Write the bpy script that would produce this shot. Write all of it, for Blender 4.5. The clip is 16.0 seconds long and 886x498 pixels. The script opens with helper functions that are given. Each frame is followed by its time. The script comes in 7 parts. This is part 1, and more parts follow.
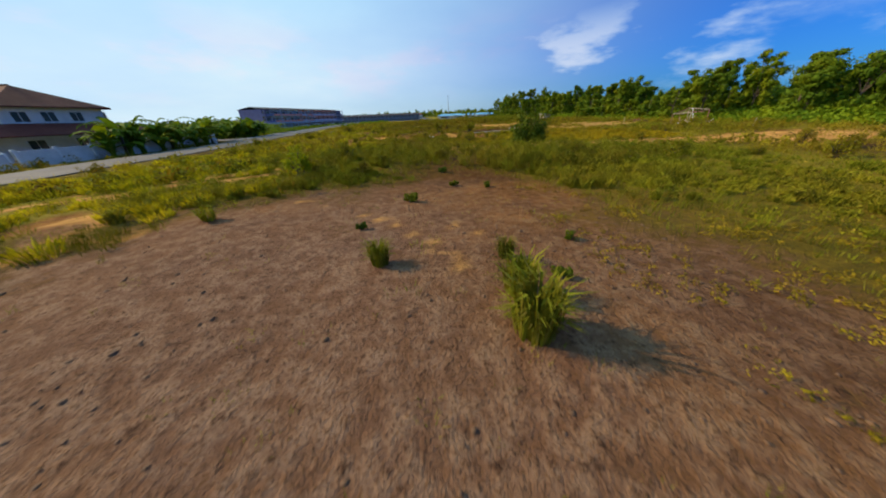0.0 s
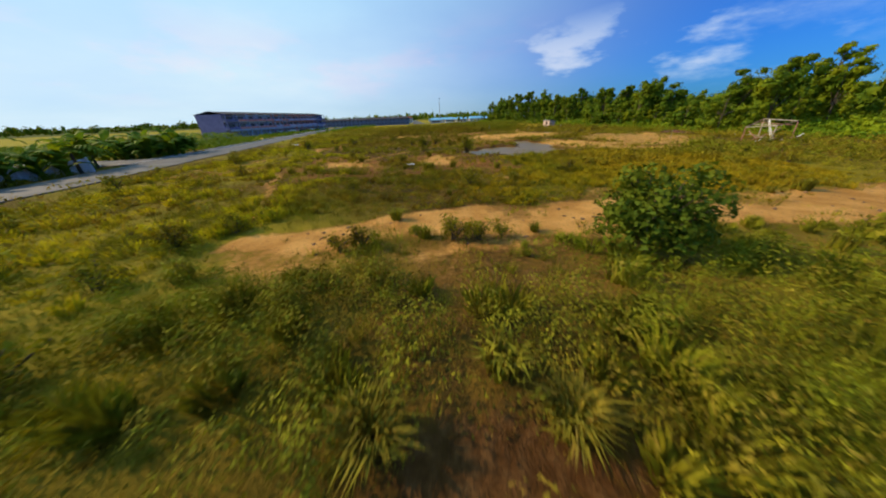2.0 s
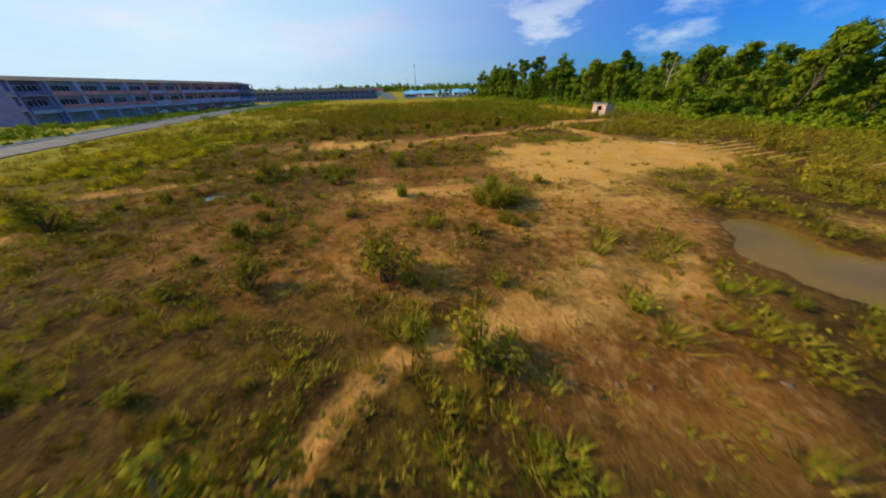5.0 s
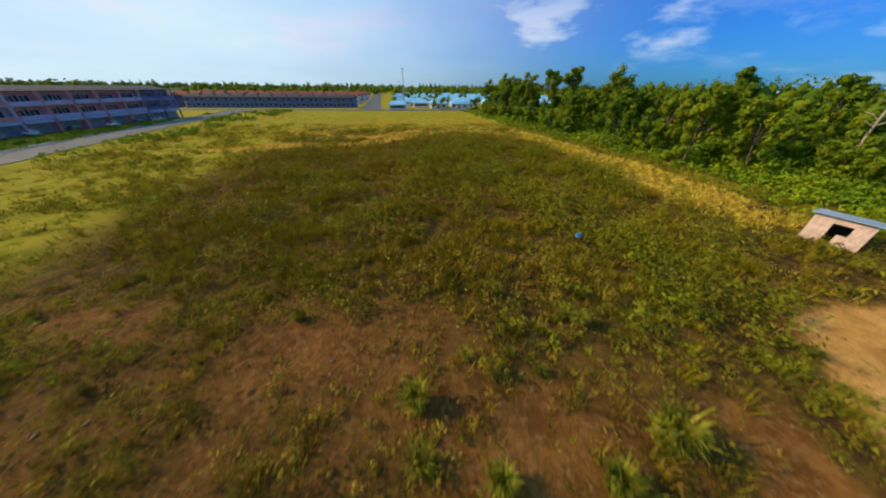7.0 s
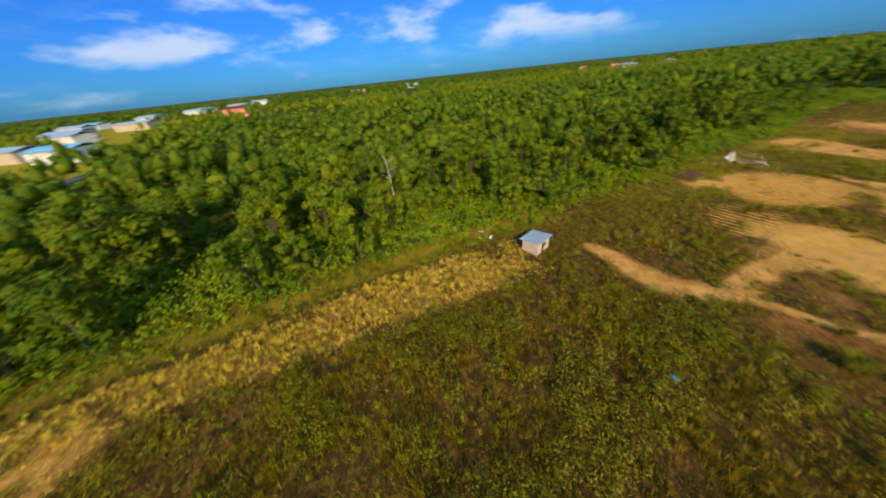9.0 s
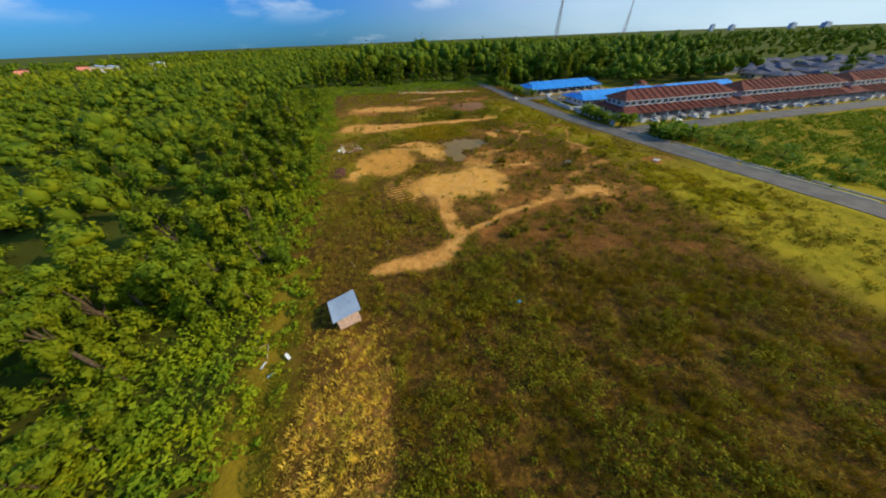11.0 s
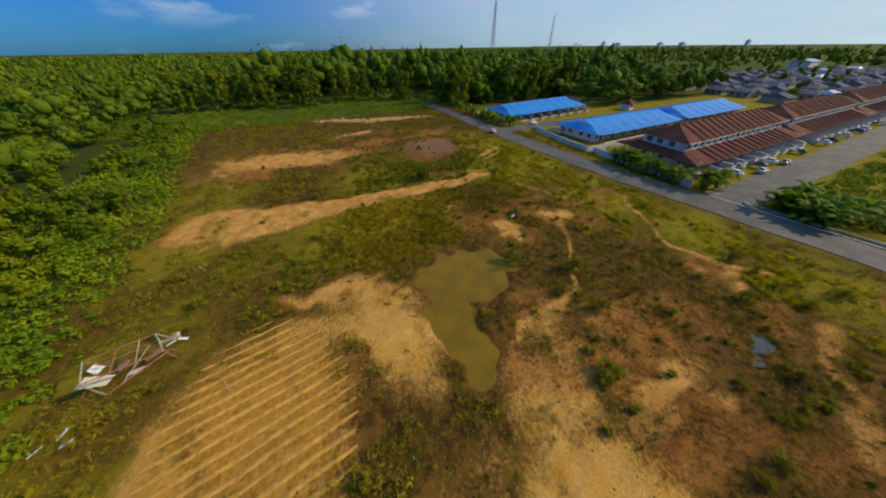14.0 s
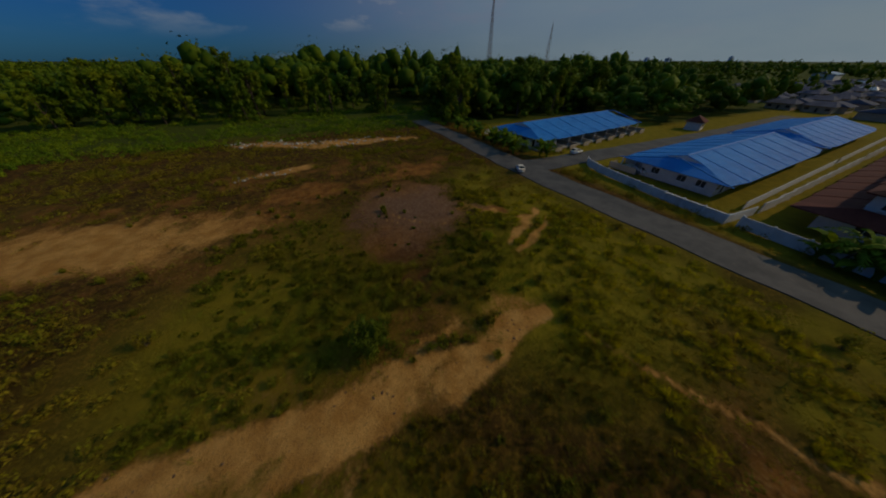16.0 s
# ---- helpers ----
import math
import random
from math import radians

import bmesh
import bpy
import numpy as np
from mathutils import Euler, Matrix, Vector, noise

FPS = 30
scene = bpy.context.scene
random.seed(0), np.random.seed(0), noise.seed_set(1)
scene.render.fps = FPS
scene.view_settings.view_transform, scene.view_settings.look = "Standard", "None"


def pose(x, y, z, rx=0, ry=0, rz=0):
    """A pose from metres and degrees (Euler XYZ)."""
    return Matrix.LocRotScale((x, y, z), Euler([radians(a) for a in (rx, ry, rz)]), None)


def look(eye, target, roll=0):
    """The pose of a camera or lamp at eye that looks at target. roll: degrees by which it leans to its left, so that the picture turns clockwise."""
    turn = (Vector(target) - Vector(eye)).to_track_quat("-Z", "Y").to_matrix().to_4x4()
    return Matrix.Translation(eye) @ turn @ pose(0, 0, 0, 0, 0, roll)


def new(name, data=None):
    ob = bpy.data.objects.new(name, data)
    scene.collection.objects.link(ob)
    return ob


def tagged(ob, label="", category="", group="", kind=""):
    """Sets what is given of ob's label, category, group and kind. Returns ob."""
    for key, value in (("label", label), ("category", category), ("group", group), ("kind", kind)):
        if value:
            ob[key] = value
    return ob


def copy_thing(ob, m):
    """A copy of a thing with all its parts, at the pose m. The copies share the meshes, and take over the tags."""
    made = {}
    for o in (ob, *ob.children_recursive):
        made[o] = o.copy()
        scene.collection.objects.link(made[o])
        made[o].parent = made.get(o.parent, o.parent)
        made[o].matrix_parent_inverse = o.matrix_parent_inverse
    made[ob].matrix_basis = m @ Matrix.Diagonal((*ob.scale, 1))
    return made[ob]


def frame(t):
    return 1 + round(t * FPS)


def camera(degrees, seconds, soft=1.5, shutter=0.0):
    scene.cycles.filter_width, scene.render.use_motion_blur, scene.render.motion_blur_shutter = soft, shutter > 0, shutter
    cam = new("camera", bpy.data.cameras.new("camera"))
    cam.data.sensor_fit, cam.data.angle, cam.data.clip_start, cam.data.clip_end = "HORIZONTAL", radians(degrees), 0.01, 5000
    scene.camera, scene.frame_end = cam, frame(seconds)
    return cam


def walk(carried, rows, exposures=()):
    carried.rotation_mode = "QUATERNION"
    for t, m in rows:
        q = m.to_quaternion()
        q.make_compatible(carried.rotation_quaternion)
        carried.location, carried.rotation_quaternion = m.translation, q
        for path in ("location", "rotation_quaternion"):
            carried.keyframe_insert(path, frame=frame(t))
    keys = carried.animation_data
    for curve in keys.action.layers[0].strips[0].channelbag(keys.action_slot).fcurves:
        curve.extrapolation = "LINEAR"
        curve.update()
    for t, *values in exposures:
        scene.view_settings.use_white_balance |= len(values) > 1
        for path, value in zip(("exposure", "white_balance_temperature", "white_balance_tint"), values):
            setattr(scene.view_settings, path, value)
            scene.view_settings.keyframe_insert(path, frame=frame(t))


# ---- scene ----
# ---------------------------------------------------------------- camera
PATH = [
    (0.0, -0.62, 3.05, 3.73, 62.30, 2.13, -0.40),
    (0.5, -0.33, 7.12, 4.41, 62.75, 2.13, -1.03),
    (1.0, 0.00, 11.57, 5.16, 62.76, 2.18, -1.57),
    (1.5, 0.23, 17.32, 5.39, 63.01, 2.18, -2.04),
    (2.0, 0.58, 24.84, 5.45, 62.62, 2.09, -2.02),
    (2.5, 1.07, 33.80, 5.42, 61.24, 2.06, -2.14),
    (3.0, 1.90, 43.79, 5.56, 60.37, 2.17, -2.85),
    (5.5, 2.95, 90.77, 7.03, 57.11, 0.92, -6.74),
    (6.0, 4.97, 104.15, 7.45, 56.81, 0.57, -6.39),
    (6.5, 7.29, 118.52, 9.01, 57.19, 0.03, -5.93),
    (7.0, 9.41, 132.49, 13.00, 57.50, -0.52, -7.08),
    (7.5, 11.15, 145.78, 17.55, 57.77, -0.16, -15.51),
    (8.0, 13.35, 157.54, 20.72, 58.75, 0.61, -35.31),
    (8.5, 15.66, 168.83, 24.98, 57.70, 2.99, -68.62),
    (9.0, 20.59, 178.83, 28.70, 55.41, 4.93, -111.28),
    (9.5, 27.50, 184.80, 31.65, 52.43, 4.88, -150.49),
    (10.0, 34.25, 185.47, 32.45, 50.54, 3.52, -175.56),
    (12.5, 42.96, 141.64, 32.69, 50.49, 1.27, 164.21),
    (13.0, 40.07, 128.32, 31.88, 50.72, 1.01, 160.80),
    (13.5, 36.14, 114.74, 30.97, 51.02, 0.71, 158.25),
    (14.0, 31.25, 101.53, 30.28, 51.40, 0.64, 156.78),
    (14.5, 25.86, 88.31, 29.55, 51.93, 0.40, 156.27),
    (15.0, 20.16, 75.15, 28.98, 52.33, 0.24, 156.10),
    (15.5, 14.37, 63.13, 26.23, 52.82, 0.22, 156.07),
    (16.0, 8.61, 50.46, 23.33, 53.24, -0.02, 155.43),
]
cam = camera(120.2, 16.0, soft=1.95, shutter=0.14)
walk(cam, [(r[0], pose(*r[1:])) for r in PATH],
     exposures=((0.0, 0.0), (13.0, 0.0), (13.5, -0.05), (14.0, -0.35), (14.5, -0.8), (15.0, -1.2), (15.5, -1.6), (16.0, -2.1)))

# ---------------------------------------------------------------- sky and sun
SUN_AWAY = Vector((-0.972, 0.234, 0.60)).normalized()       # towards the sun
world = bpy.data.worlds.new("sky")
scene.world = world
world.use_nodes = True
wn, wl = world.node_tree.nodes, world.node_tree.links
wn.clear()
w_out, w_bg = wn.new("ShaderNodeOutputWorld"), wn.new("ShaderNodeBackground")
sky = wn.new("ShaderNodeTexSky")
sky.sky_type, sky.sun_disc = "NISHITA", False
sky.sun_elevation = math.asin(SUN_AWAY.z)
sky.sun_rotation = math.atan2(SUN_AWAY.x, SUN_AWAY.y)
sky.air_density, sky.dust_density, sky.ozone_density = 1.3, 0.3, 4.0
w_co = wn.new("ShaderNodeTexCoord")


def w_math(op, a, b=None, clamp=False):
    n = wn.new("ShaderNodeMath")
    n.operation, n.use_clamp = op, clamp
    for k, v in enumerate((a, b)):
        if v is None:
            continue
        if isinstance(v, (int, float)):
            n.inputs[k].default_value = v
        else:
            wl.new(v, n.inputs[k])
    return n.outputs[0]


def w_ramp(v, lo, hi):
    n = wn.new("ShaderNodeMapRange")
    n.interpolation_type = "SMOOTHSTEP"
    wl.new(v, n.inputs[0])
    n.inputs[1].default_value, n.inputs[2].default_value = lo, hi
    return n.outputs[0]


w_sep = wn.new("ShaderNodeSeparateXYZ")
wl.new(w_co.outputs["Generated"], w_sep.inputs[0])
w_up = w_math("MAXIMUM", w_sep.outputs[2], 0.0)
# cloud layer: the direction projected on a high plane
w_den = w_math("ADD", w_up, 0.22)
w_cx, w_cy = w_math("DIVIDE", w_sep.outputs[0], w_den), w_math("DIVIDE", w_sep.outputs[1], w_den)
w_vec = wn.new("ShaderNodeCombineXYZ")
wl.new(w_cx, w_vec.inputs[0]), wl.new(w_cy, w_vec.inputs[1])


def w_noise(scale, detail, rough, off, stretch=1.0):
    m = wn.new("ShaderNodeMapping")
    m.inputs["Location"].default_value = off
    m.inputs["Scale"].default_value = (scale, scale * stretch, 1.0)
    wl.new(w_vec.outputs[0], m.inputs[0])
    n = wn.new("ShaderNodeTexNoise")
    n.inputs["Scale"].default_value, n.inputs["Detail"].default_value, n.inputs["Roughness"].default_value = 1.0, detail, rough
    wl.new(m.outputs[0], n.inputs[0])
    return n.outputs[0]


w_big = w_noise(0.55, 7.0, 0.55, (3.1, 8.6, 0.0))
w_small = w_noise(1.9, 8.0, 0.62, (0.4, 5.2, 3.0))
w_cloud = w_math("MULTIPLY", w_ramp(w_math("ADD", w_math("MULTIPLY", w_big, 0.65), w_math("MULTIPLY", w_small, 0.35)), 0.52, 0.72), 0.42)
# hazy brightness round the sun
w_dot = wn.new("ShaderNodeVectorMath")
w_dot.operation = "DOT_PRODUCT"
wl.new(w_co.outputs["Generated"], w_dot.inputs[0])
w_dot.inputs[1].default_value = SUN_AWAY
w_haze = w_math("MULTIPLY", w_ramp(w_dot.outputs["Value"], -0.42, 0.76), w_math("ADD", w_math("MULTIPLY", w_big, 0.7), 0.6), True)
# heaped clouds low over the horizon
w_map = wn.new("ShaderNodeMapping")
w_map.inputs["Location"].default_value = (5.3, 2.2, 0.7)
w_map.inputs["Scale"].default_value = (3.6, 3.6, 11.0)
wl.new(w_co.outputs["Generated"], w_map.inputs[0])
w_heap = wn.new("ShaderNodeTexNoise")
w_heap.inputs["Scale"].default_value, w_heap.inputs["Detail"].default_value, w_heap.inputs["Roughness"].default_value = 1.0, 7.0, 0.55
wl.new(w_map.outputs[0], w_heap.inputs[0])
w_low = w_math("MULTIPLY", w_ramp(w_sep.outputs[2], 0.03, 0.10), w_math("SUBTRACT", 1.0, w_ramp(w_sep.outputs[2], 0.14, 0.30)))
w_low = w_math("MULTIPLY", w_low, w_math("MULTIPLY", w_ramp(w_heap.outputs[0], 0.46, 0.64), 0.7))
w_mask = w_math("MAXIMUM", w_math("MAXIMUM", w_cloud, w_low), w_haze)
w_mix = wn.new("ShaderNodeMix")
w_mix.data_type = "RGBA"
wl.new(w_mask, w_mix.inputs["Factor"])
w_tint = wn.new("ShaderNodeMix")
w_tint.data_type, w_tint.blend_type = "RGBA", "MULTIPLY"
w_tint.inputs["Factor"].default_value = 1.0
wl.new(sky.outputs[0], w_tint.inputs["A"])
w_tint.inputs["B"].default_value = (0.14, 0.585, 1.60, 1)
wl.new(w_tint.outputs["Result"], w_mix.inputs["A"])
w_white = wn.new("ShaderNodeMix")
w_white.data_type = "RGBA"
wl.new(w_ramp(w_sep.outputs[2], 0.04, 0.5), w_white.inputs["Factor"])
w_white.inputs["A"].default_value, w_white.inputs["B"].default_value = (7.9, 10.1, 11.5, 1), (5.0, 9.5, 12.6, 1)
w_lit = wn.new("ShaderNodeMix")
w_lit.data_type = "RGBA"
wl.new(w_math("MAXIMUM", w_cloud, w_low), w_lit.inputs["Factor"])
wl.new(w_white.outputs["Result"], w_lit.inputs["A"])
w_lit.inputs["B"].default_value = (9.6, 9.9, 11.2, 1)
wl.new(w_lit.outputs["Result"], w_mix.inputs["B"])
wl.new(w_mix.outputs["Result"], w_bg.inputs[0])
w_bg.inputs[1].default_value = 0.085
wl.new(w_bg.outputs[0], w_out.inputs[0])

sun_data = bpy.data.lights.new("sun", "SUN")
sun_data.energy, sun_data.angle, sun_data.color = 4.7, radians(0.6), (1.0, 0.765, 0.47)
sun = new("sun", sun_data)
sun.matrix_world = look(SUN_AWAY * 300, (0, 0, 0))


# ---------------------------------------------------------------- materials
def mat(name, build):
    m = bpy.data.materials.new(name)
    m.use_nodes = True
    nt = m.node_tree
    nt.nodes.clear()
    out, bsdf = nt.nodes.new("ShaderNodeOutputMaterial"), nt.nodes.new("ShaderNodeBsdfPrincipled")
    nt.links.new(bsdf.outputs[0], out.inputs[0])
    build(Tree(nt), bsdf)
    return m


class Tree:
    """Shortcuts for shader nodes."""

    def __init__(self, nt):
        self.nt = nt

    def node(self, kind):
        return self.nt.nodes.new(kind)

    def link(self, a, b):
        self.nt.links.new(a, b)

    def put(self, socket, v):
        if hasattr(v, "is_output"):
            self.link(v, socket)
        elif isinstance(v, (tuple, list)) and len(v) == 3 and socket.type == "RGBA":
            socket.default_value = (*v, 1)
        else:
            socket.default_value = v

    def co(self, kind="Object"):
        return self.node("ShaderNodeTexCoord").outputs[kind]

    def place(self):
        return self.node("ShaderNodeNewGeometry").outputs["Position"]

    def noise(self, scale, detail=4.0, rough=0.55, co=None, stretch=None):
        co = co if co is not None else self.co()
        if stretch:
            m = self.node("ShaderNodeMapping")
            m.inputs["Scale"].default_value = stretch
            self.link(co, m.inputs[0])
            co = m.outputs[0]
        n = self.node("ShaderNodeTexNoise")
        self.link(co, n.inputs["Vector"])
        n.inputs["Scale"].default_value, n.inputs["Detail"].default_value, n.inputs["Roughness"].default_value = scale, detail, rough
        return n.outputs[0]

    def ramp(self, v, lo, hi, a=0.0, b=1.0):
        n = self.node("ShaderNodeMapRange")
        n.interpolation_type = "SMOOTHSTEP"
        self.link(v, n.inputs[0])
        for k, x in zip((1, 2, 3, 4), (lo, hi, a, b)):
            n.inputs[k].default_value = x
        return n.outputs[0]

    def mix(self, f, a, b, blend="MIX"):
        n = self.node("ShaderNodeMix")
        n.data_type, n.blend_type = "RGBA", blend
        self.put(n.inputs["Factor"], f)
        self.put(n.inputs["A"], a)
        self.put(n.inputs["B"], b)
        return n.outputs["Result"]

    def math(self, op, a, b=0.0):
        n = self.node("ShaderNodeMath")
        n.operation = op
        self.put(n.inputs[0], a)
        self.put(n.inputs[1], b)
        return n.outputs[0]

    def attr(self, name):
        n = self.node("ShaderNodeAttribute")
        n.attribute_name = name
        return n.outputs["Fac"]

    def island(self):
        return self.node("ShaderNodeNewGeometry").outputs["Random Per Island"]

    def each(self):
        return self.node("ShaderNodeObjectInfo").outputs["Random"]

    def leafy(self, bsdf, col, amount):
        """Lets a share of the light through the leaf."""
        out = self.nt.nodes["Material Output"]
        tr, mx = self.node("ShaderNodeBsdfTranslucent"), self.node("ShaderNodeMixShader")
        self.put(tr.inputs["Color"], self.mix(1.0, col, (1.25, 1.15, 0.5), "MULTIPLY"))
        mx.inputs[0].default_value = amount
        self.link(bsdf.outputs[0], mx.inputs[1])
        self.link(tr.outputs[0], mx.inputs[2])
        self.link(mx.outputs[0], out.inputs[0])

    def bump(self, h, bsdf, strength=0.5, dist=0.05):
        n = self.node("ShaderNodeBump")
        n.inputs["Strength"].default_value, n.inputs["Distance"].default_value = strength, dist
        self.link(h, n.inputs["Height"])
        self.link(n.outputs[0], bsdf.inputs["Normal"])


def m_ground(t, b):
    fine, mid, wide = t.noise(2.6, 6, 0.65), t.noise(0.45, 5, 0.6), t.noise(0.07, 4, 0.55)
    clod = t.noise(7.0, 5, 0.7)
    mud = t.mix(t.ramp(mid, 0.35, 0.68), (0.150, 0.052, 0.010), (0.345, 0.138, 0.026))
    mud = t.mix(t.ramp(fine, 0.45, 0.72), mud, (0.33, 0.170, 0.050))
    mud = t.mix(t.ramp(clod, 0.54, 0.70), mud, (0.075, 0.038, 0.017))
    # Darkens damp mud, and also paints in the shade beside tussocks.
    mud = t.mix(t.math("MULTIPLY", t.attr("wet"), 0.85), mud, t.mix(t.ramp(fine, 0.35, 0.65), (0.050, 0.021, 0.006), (0.115, 0.052, 0.017)))
    ash = t.mix(t.ramp(fine, 0.35, 0.65), (0.165, 0.085, 0.050), (0.280, 0.168, 0.108))
    ash = t.mix(t.ramp(t.noise(19.0, 4, 0.65), 0.52, 0.64), ash, (0.13, 0.066, 0.034))
    mud = t.mix(t.attr("ash"), mud, t.mix(t.ramp(clod, 0.52, 0.68), ash, (0.085, 0.042, 0.024)))
    tan = t.mix(t.ramp(mid, 0.3, 0.7), (0.43, 0.192, 0.040), (0.66, 0.335, 0.088))
    tan = t.mix(t.ramp(clod, 0.52, 0.72), tan, (0.20, 0.105, 0.045))
    gold = t.mix(t.ramp(mid, 0.3, 0.7), (0.58, 0.272, 0.036), (0.67, 0.370, 0.095))
    gold = t.mix(t.math("MULTIPLY", t.ramp(t.noise(0.16, 4, 0.6), 0.45, 0.62), 0.8), gold, (0.60, 0.31, 0.08))
    gold = t.mix(t.ramp(clod, 0.46, 0.74), gold, (0.31, 0.155, 0.040))
    gold = t.mix(t.math("MULTIPLY", t.ramp(t.noise(0.28, 5, 0.65), 0.5, 0.66), 0.45), gold, (0.36, 0.185, 0.06))
    shaded_thatch = t.mix(t.ramp(wide, 0.38, 0.62), (0.150, 0.092, 0.011), (0.185, 0.088, 0.016))
    # Dark flecks and patches: dead litter, with shade between clumps put into the colour.
    shaded_thatch = t.mix(t.ramp(fine, 0.38, 0.62), shaded_thatch, (0.068, 0.036, 0.008))
    shaded_thatch = t.mix(t.ramp(t.noise(0.9, 4, 0.6), 0.44, 0.58), shaded_thatch, (0.060, 0.032, 0.008))
    lawn = t.mix(t.ramp(mid, 0.35, 0.65), (0.235, 0.195, 0.010), (0.335, 0.255, 0.014))
    shaded_thatch = t.mix(t.attr("wood"), shaded_thatch, (0.055, 0.066, 0.009))
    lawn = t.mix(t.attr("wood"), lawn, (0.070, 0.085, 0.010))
    edge = t.math("MULTIPLY", t.math("SUBTRACT", fine, 0.5), 0.9)
    bare = t.ramp(t.math("ADD", t.math("ADD", t.attr("bare"), edge), t.math("MULTIPLY", t.math("SUBTRACT", clod, 0.5), 0.5)), 0.20, 0.80)
    pale = t.ramp(t.math("ADD", t.attr("pale"), edge), 0.25, 0.88)
    yel = t.ramp(t.math("ADD", t.attr("gold"), edge), 0.28, 0.78)
    soil = t.mix(yel, t.mix(pale, mud, tan), gold)
    soil = t.mix(t.math("MULTIPLY", t.attr("fur"), 0.7), soil, t.mix(t.ramp(fine, 0.35, 0.65), (0.33, 0.145, 0.018), (0.52, 0.25, 0.035)))
    veg = t.mix(t.attr("lush"), shaded_thatch, lawn)
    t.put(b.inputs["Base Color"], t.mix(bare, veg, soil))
    b.inputs["Roughness"].default_value = 0.95
    b.inputs["Specular IOR Level"].default_value = 0.06
    crumb = t.noise(19.0, 4, 0.65)
    t.bump(t.math("ADD", t.math("ADD", t.math("MULTIPLY", clod, 0.7), t.math("MULTIPLY", crumb, 0.35)), fine), b, 1.0, 0.12)


def m_grass(a, c, d, dry=(0.26, 0.17, 0.05), trans=0.24):
    def build(t, b):
        where = t.place()
        wide = t.noise(0.055, 4, 0.6, where)
        mid = t.noise(0.3, 4, 0.6, where)
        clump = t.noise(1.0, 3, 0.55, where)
        col = t.mix(t.ramp(wide, 0.4, 0.6), a, c)
        col = t.mix(t.ramp(mid, 0.48, 0.66), col, d)
        col = t.mix(t.ramp(t.island(), 0.72, 1.0, 0.0, 0.6), col, dry)
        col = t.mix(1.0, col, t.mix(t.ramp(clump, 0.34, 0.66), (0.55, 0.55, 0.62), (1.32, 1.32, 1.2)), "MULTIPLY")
        col = t.mix(0.20, col, t.mix(t.ramp(t.island(), 0.0, 1.0), (0.45, 0.45, 0.45), (1.35, 1.35, 1.35)), "MULTIPLY")
        t.put(b.inputs["Base Color"], col)
        b.inputs["Roughness"].default_value = 0.8
        b.inputs["Specular IOR Level"].default_value = 0.05
        t.leafy(b, col, trans)
    return build


def m_leaf(dark, light, scale=0.25, hue=(1.0, 1.0, 1.0), trans=0.16):
    def build(t, b):
        col = t.mix(t.ramp(t.island(), -0.4, 1.4), dark, light)
        col = t.mix(t.ramp(t.noise(scale, 3, 0.6, t.place()), 0.35, 0.65), col, t.mix(1.0, col, (1.25, 1.05, 0.6), "MULTIPLY"))
        col = t.mix(t.each(), t.mix(1.0, col, (1.10, 1.06, 0.9), "MULTIPLY"), t.mix(1.0, col, (0.58, 0.72, 0.9), "MULTIPLY"))
        col = t.mix(1.0, col, t.mix(t.ramp(t.noise(0.09, 3, 0.6, t.place()), 0.36, 0.64), (0.72, 0.82, 0.9), (1.25, 1.14, 0.9)), "MULTIPLY")
        col = t.mix(1.0, col, hue, "MULTIPLY")
        t.put(b.inputs["Base Color"], col)
        b.inputs["Roughness"].default_value = 0.7
        b.inputs["Specular IOR Level"].default_value = 0.08
        t.leafy(b, col, trans)
    return build


def m_plain(col, rough=0.8, metal=0.0, vary=0.18, scale=1.2, dirt=(0.12, 0.10, 0.08), dirty=0.25, each=0.0, bump=0.15):
    def build(t, b):
        co = t.co()
        n1, n2 = t.noise(scale, 5, 0.6, co), t.noise(scale * 9, 4, 0.6, co)
        c = t.mix(t.ramp(n1, 0.3, 0.7), tuple(v * (1 - vary) for v in col), tuple(min(1.0, v * (1 + vary)) for v in col))
        c = t.mix(t.math("MULTIPLY", t.ramp(n2, 0.55, 0.8), dirty), c, dirt)
        if each:
            c = t.mix(t.math("MULTIPLY", t.each(), each), c, tuple(v * 0.45 for v in col))
        t.put(b.inputs["Base Color"], c)
        b.inputs["Roughness"].default_value, b.inputs["Metallic"].default_value = rough, metal
        t.bump(n2, b, bump, 0.01)
    return build


def m_road(t, b):
    co = t.co()
    grit, patch, crack = t.noise(14.0, 4, 0.7, co), t.noise(0.22, 4, 0.6, co), t.noise(1.4, 6, 0.7, co)
    c = t.mix(t.ramp(patch, 0.35, 0.68), (0.060, 0.057, 0.056), (0.115, 0.104, 0.096))
    c = t.mix(t.ramp(crack, 0.55, 0.75), c, (0.15, 0.12, 0.095))
    c = t.mix(t.ramp(grit, 0.5, 0.75), c, (0.042, 0.040, 0.039))
    t.put(b.inputs["Base Color"], c)
    b.inputs["Roughness"].default_value = 0.85
    t.bump(grit, b, 0.4, 0.02)


def m_water(t, b):
    n = t.noise(0.35, 4, 0.6)
    t.put(b.inputs["Base Color"], t.mix(t.ramp(n, 0.35, 0.65), (0.205, 0.118, 0.008), (0.150, 0.092, 0.008)))
    b.inputs["Roughness"].default_value = 0.3
    b.inputs["Specular IOR Level"].default_value = 0.12
    t.bump(t.noise(3.0, 3, 0.5), b, 0.06, 0.02)


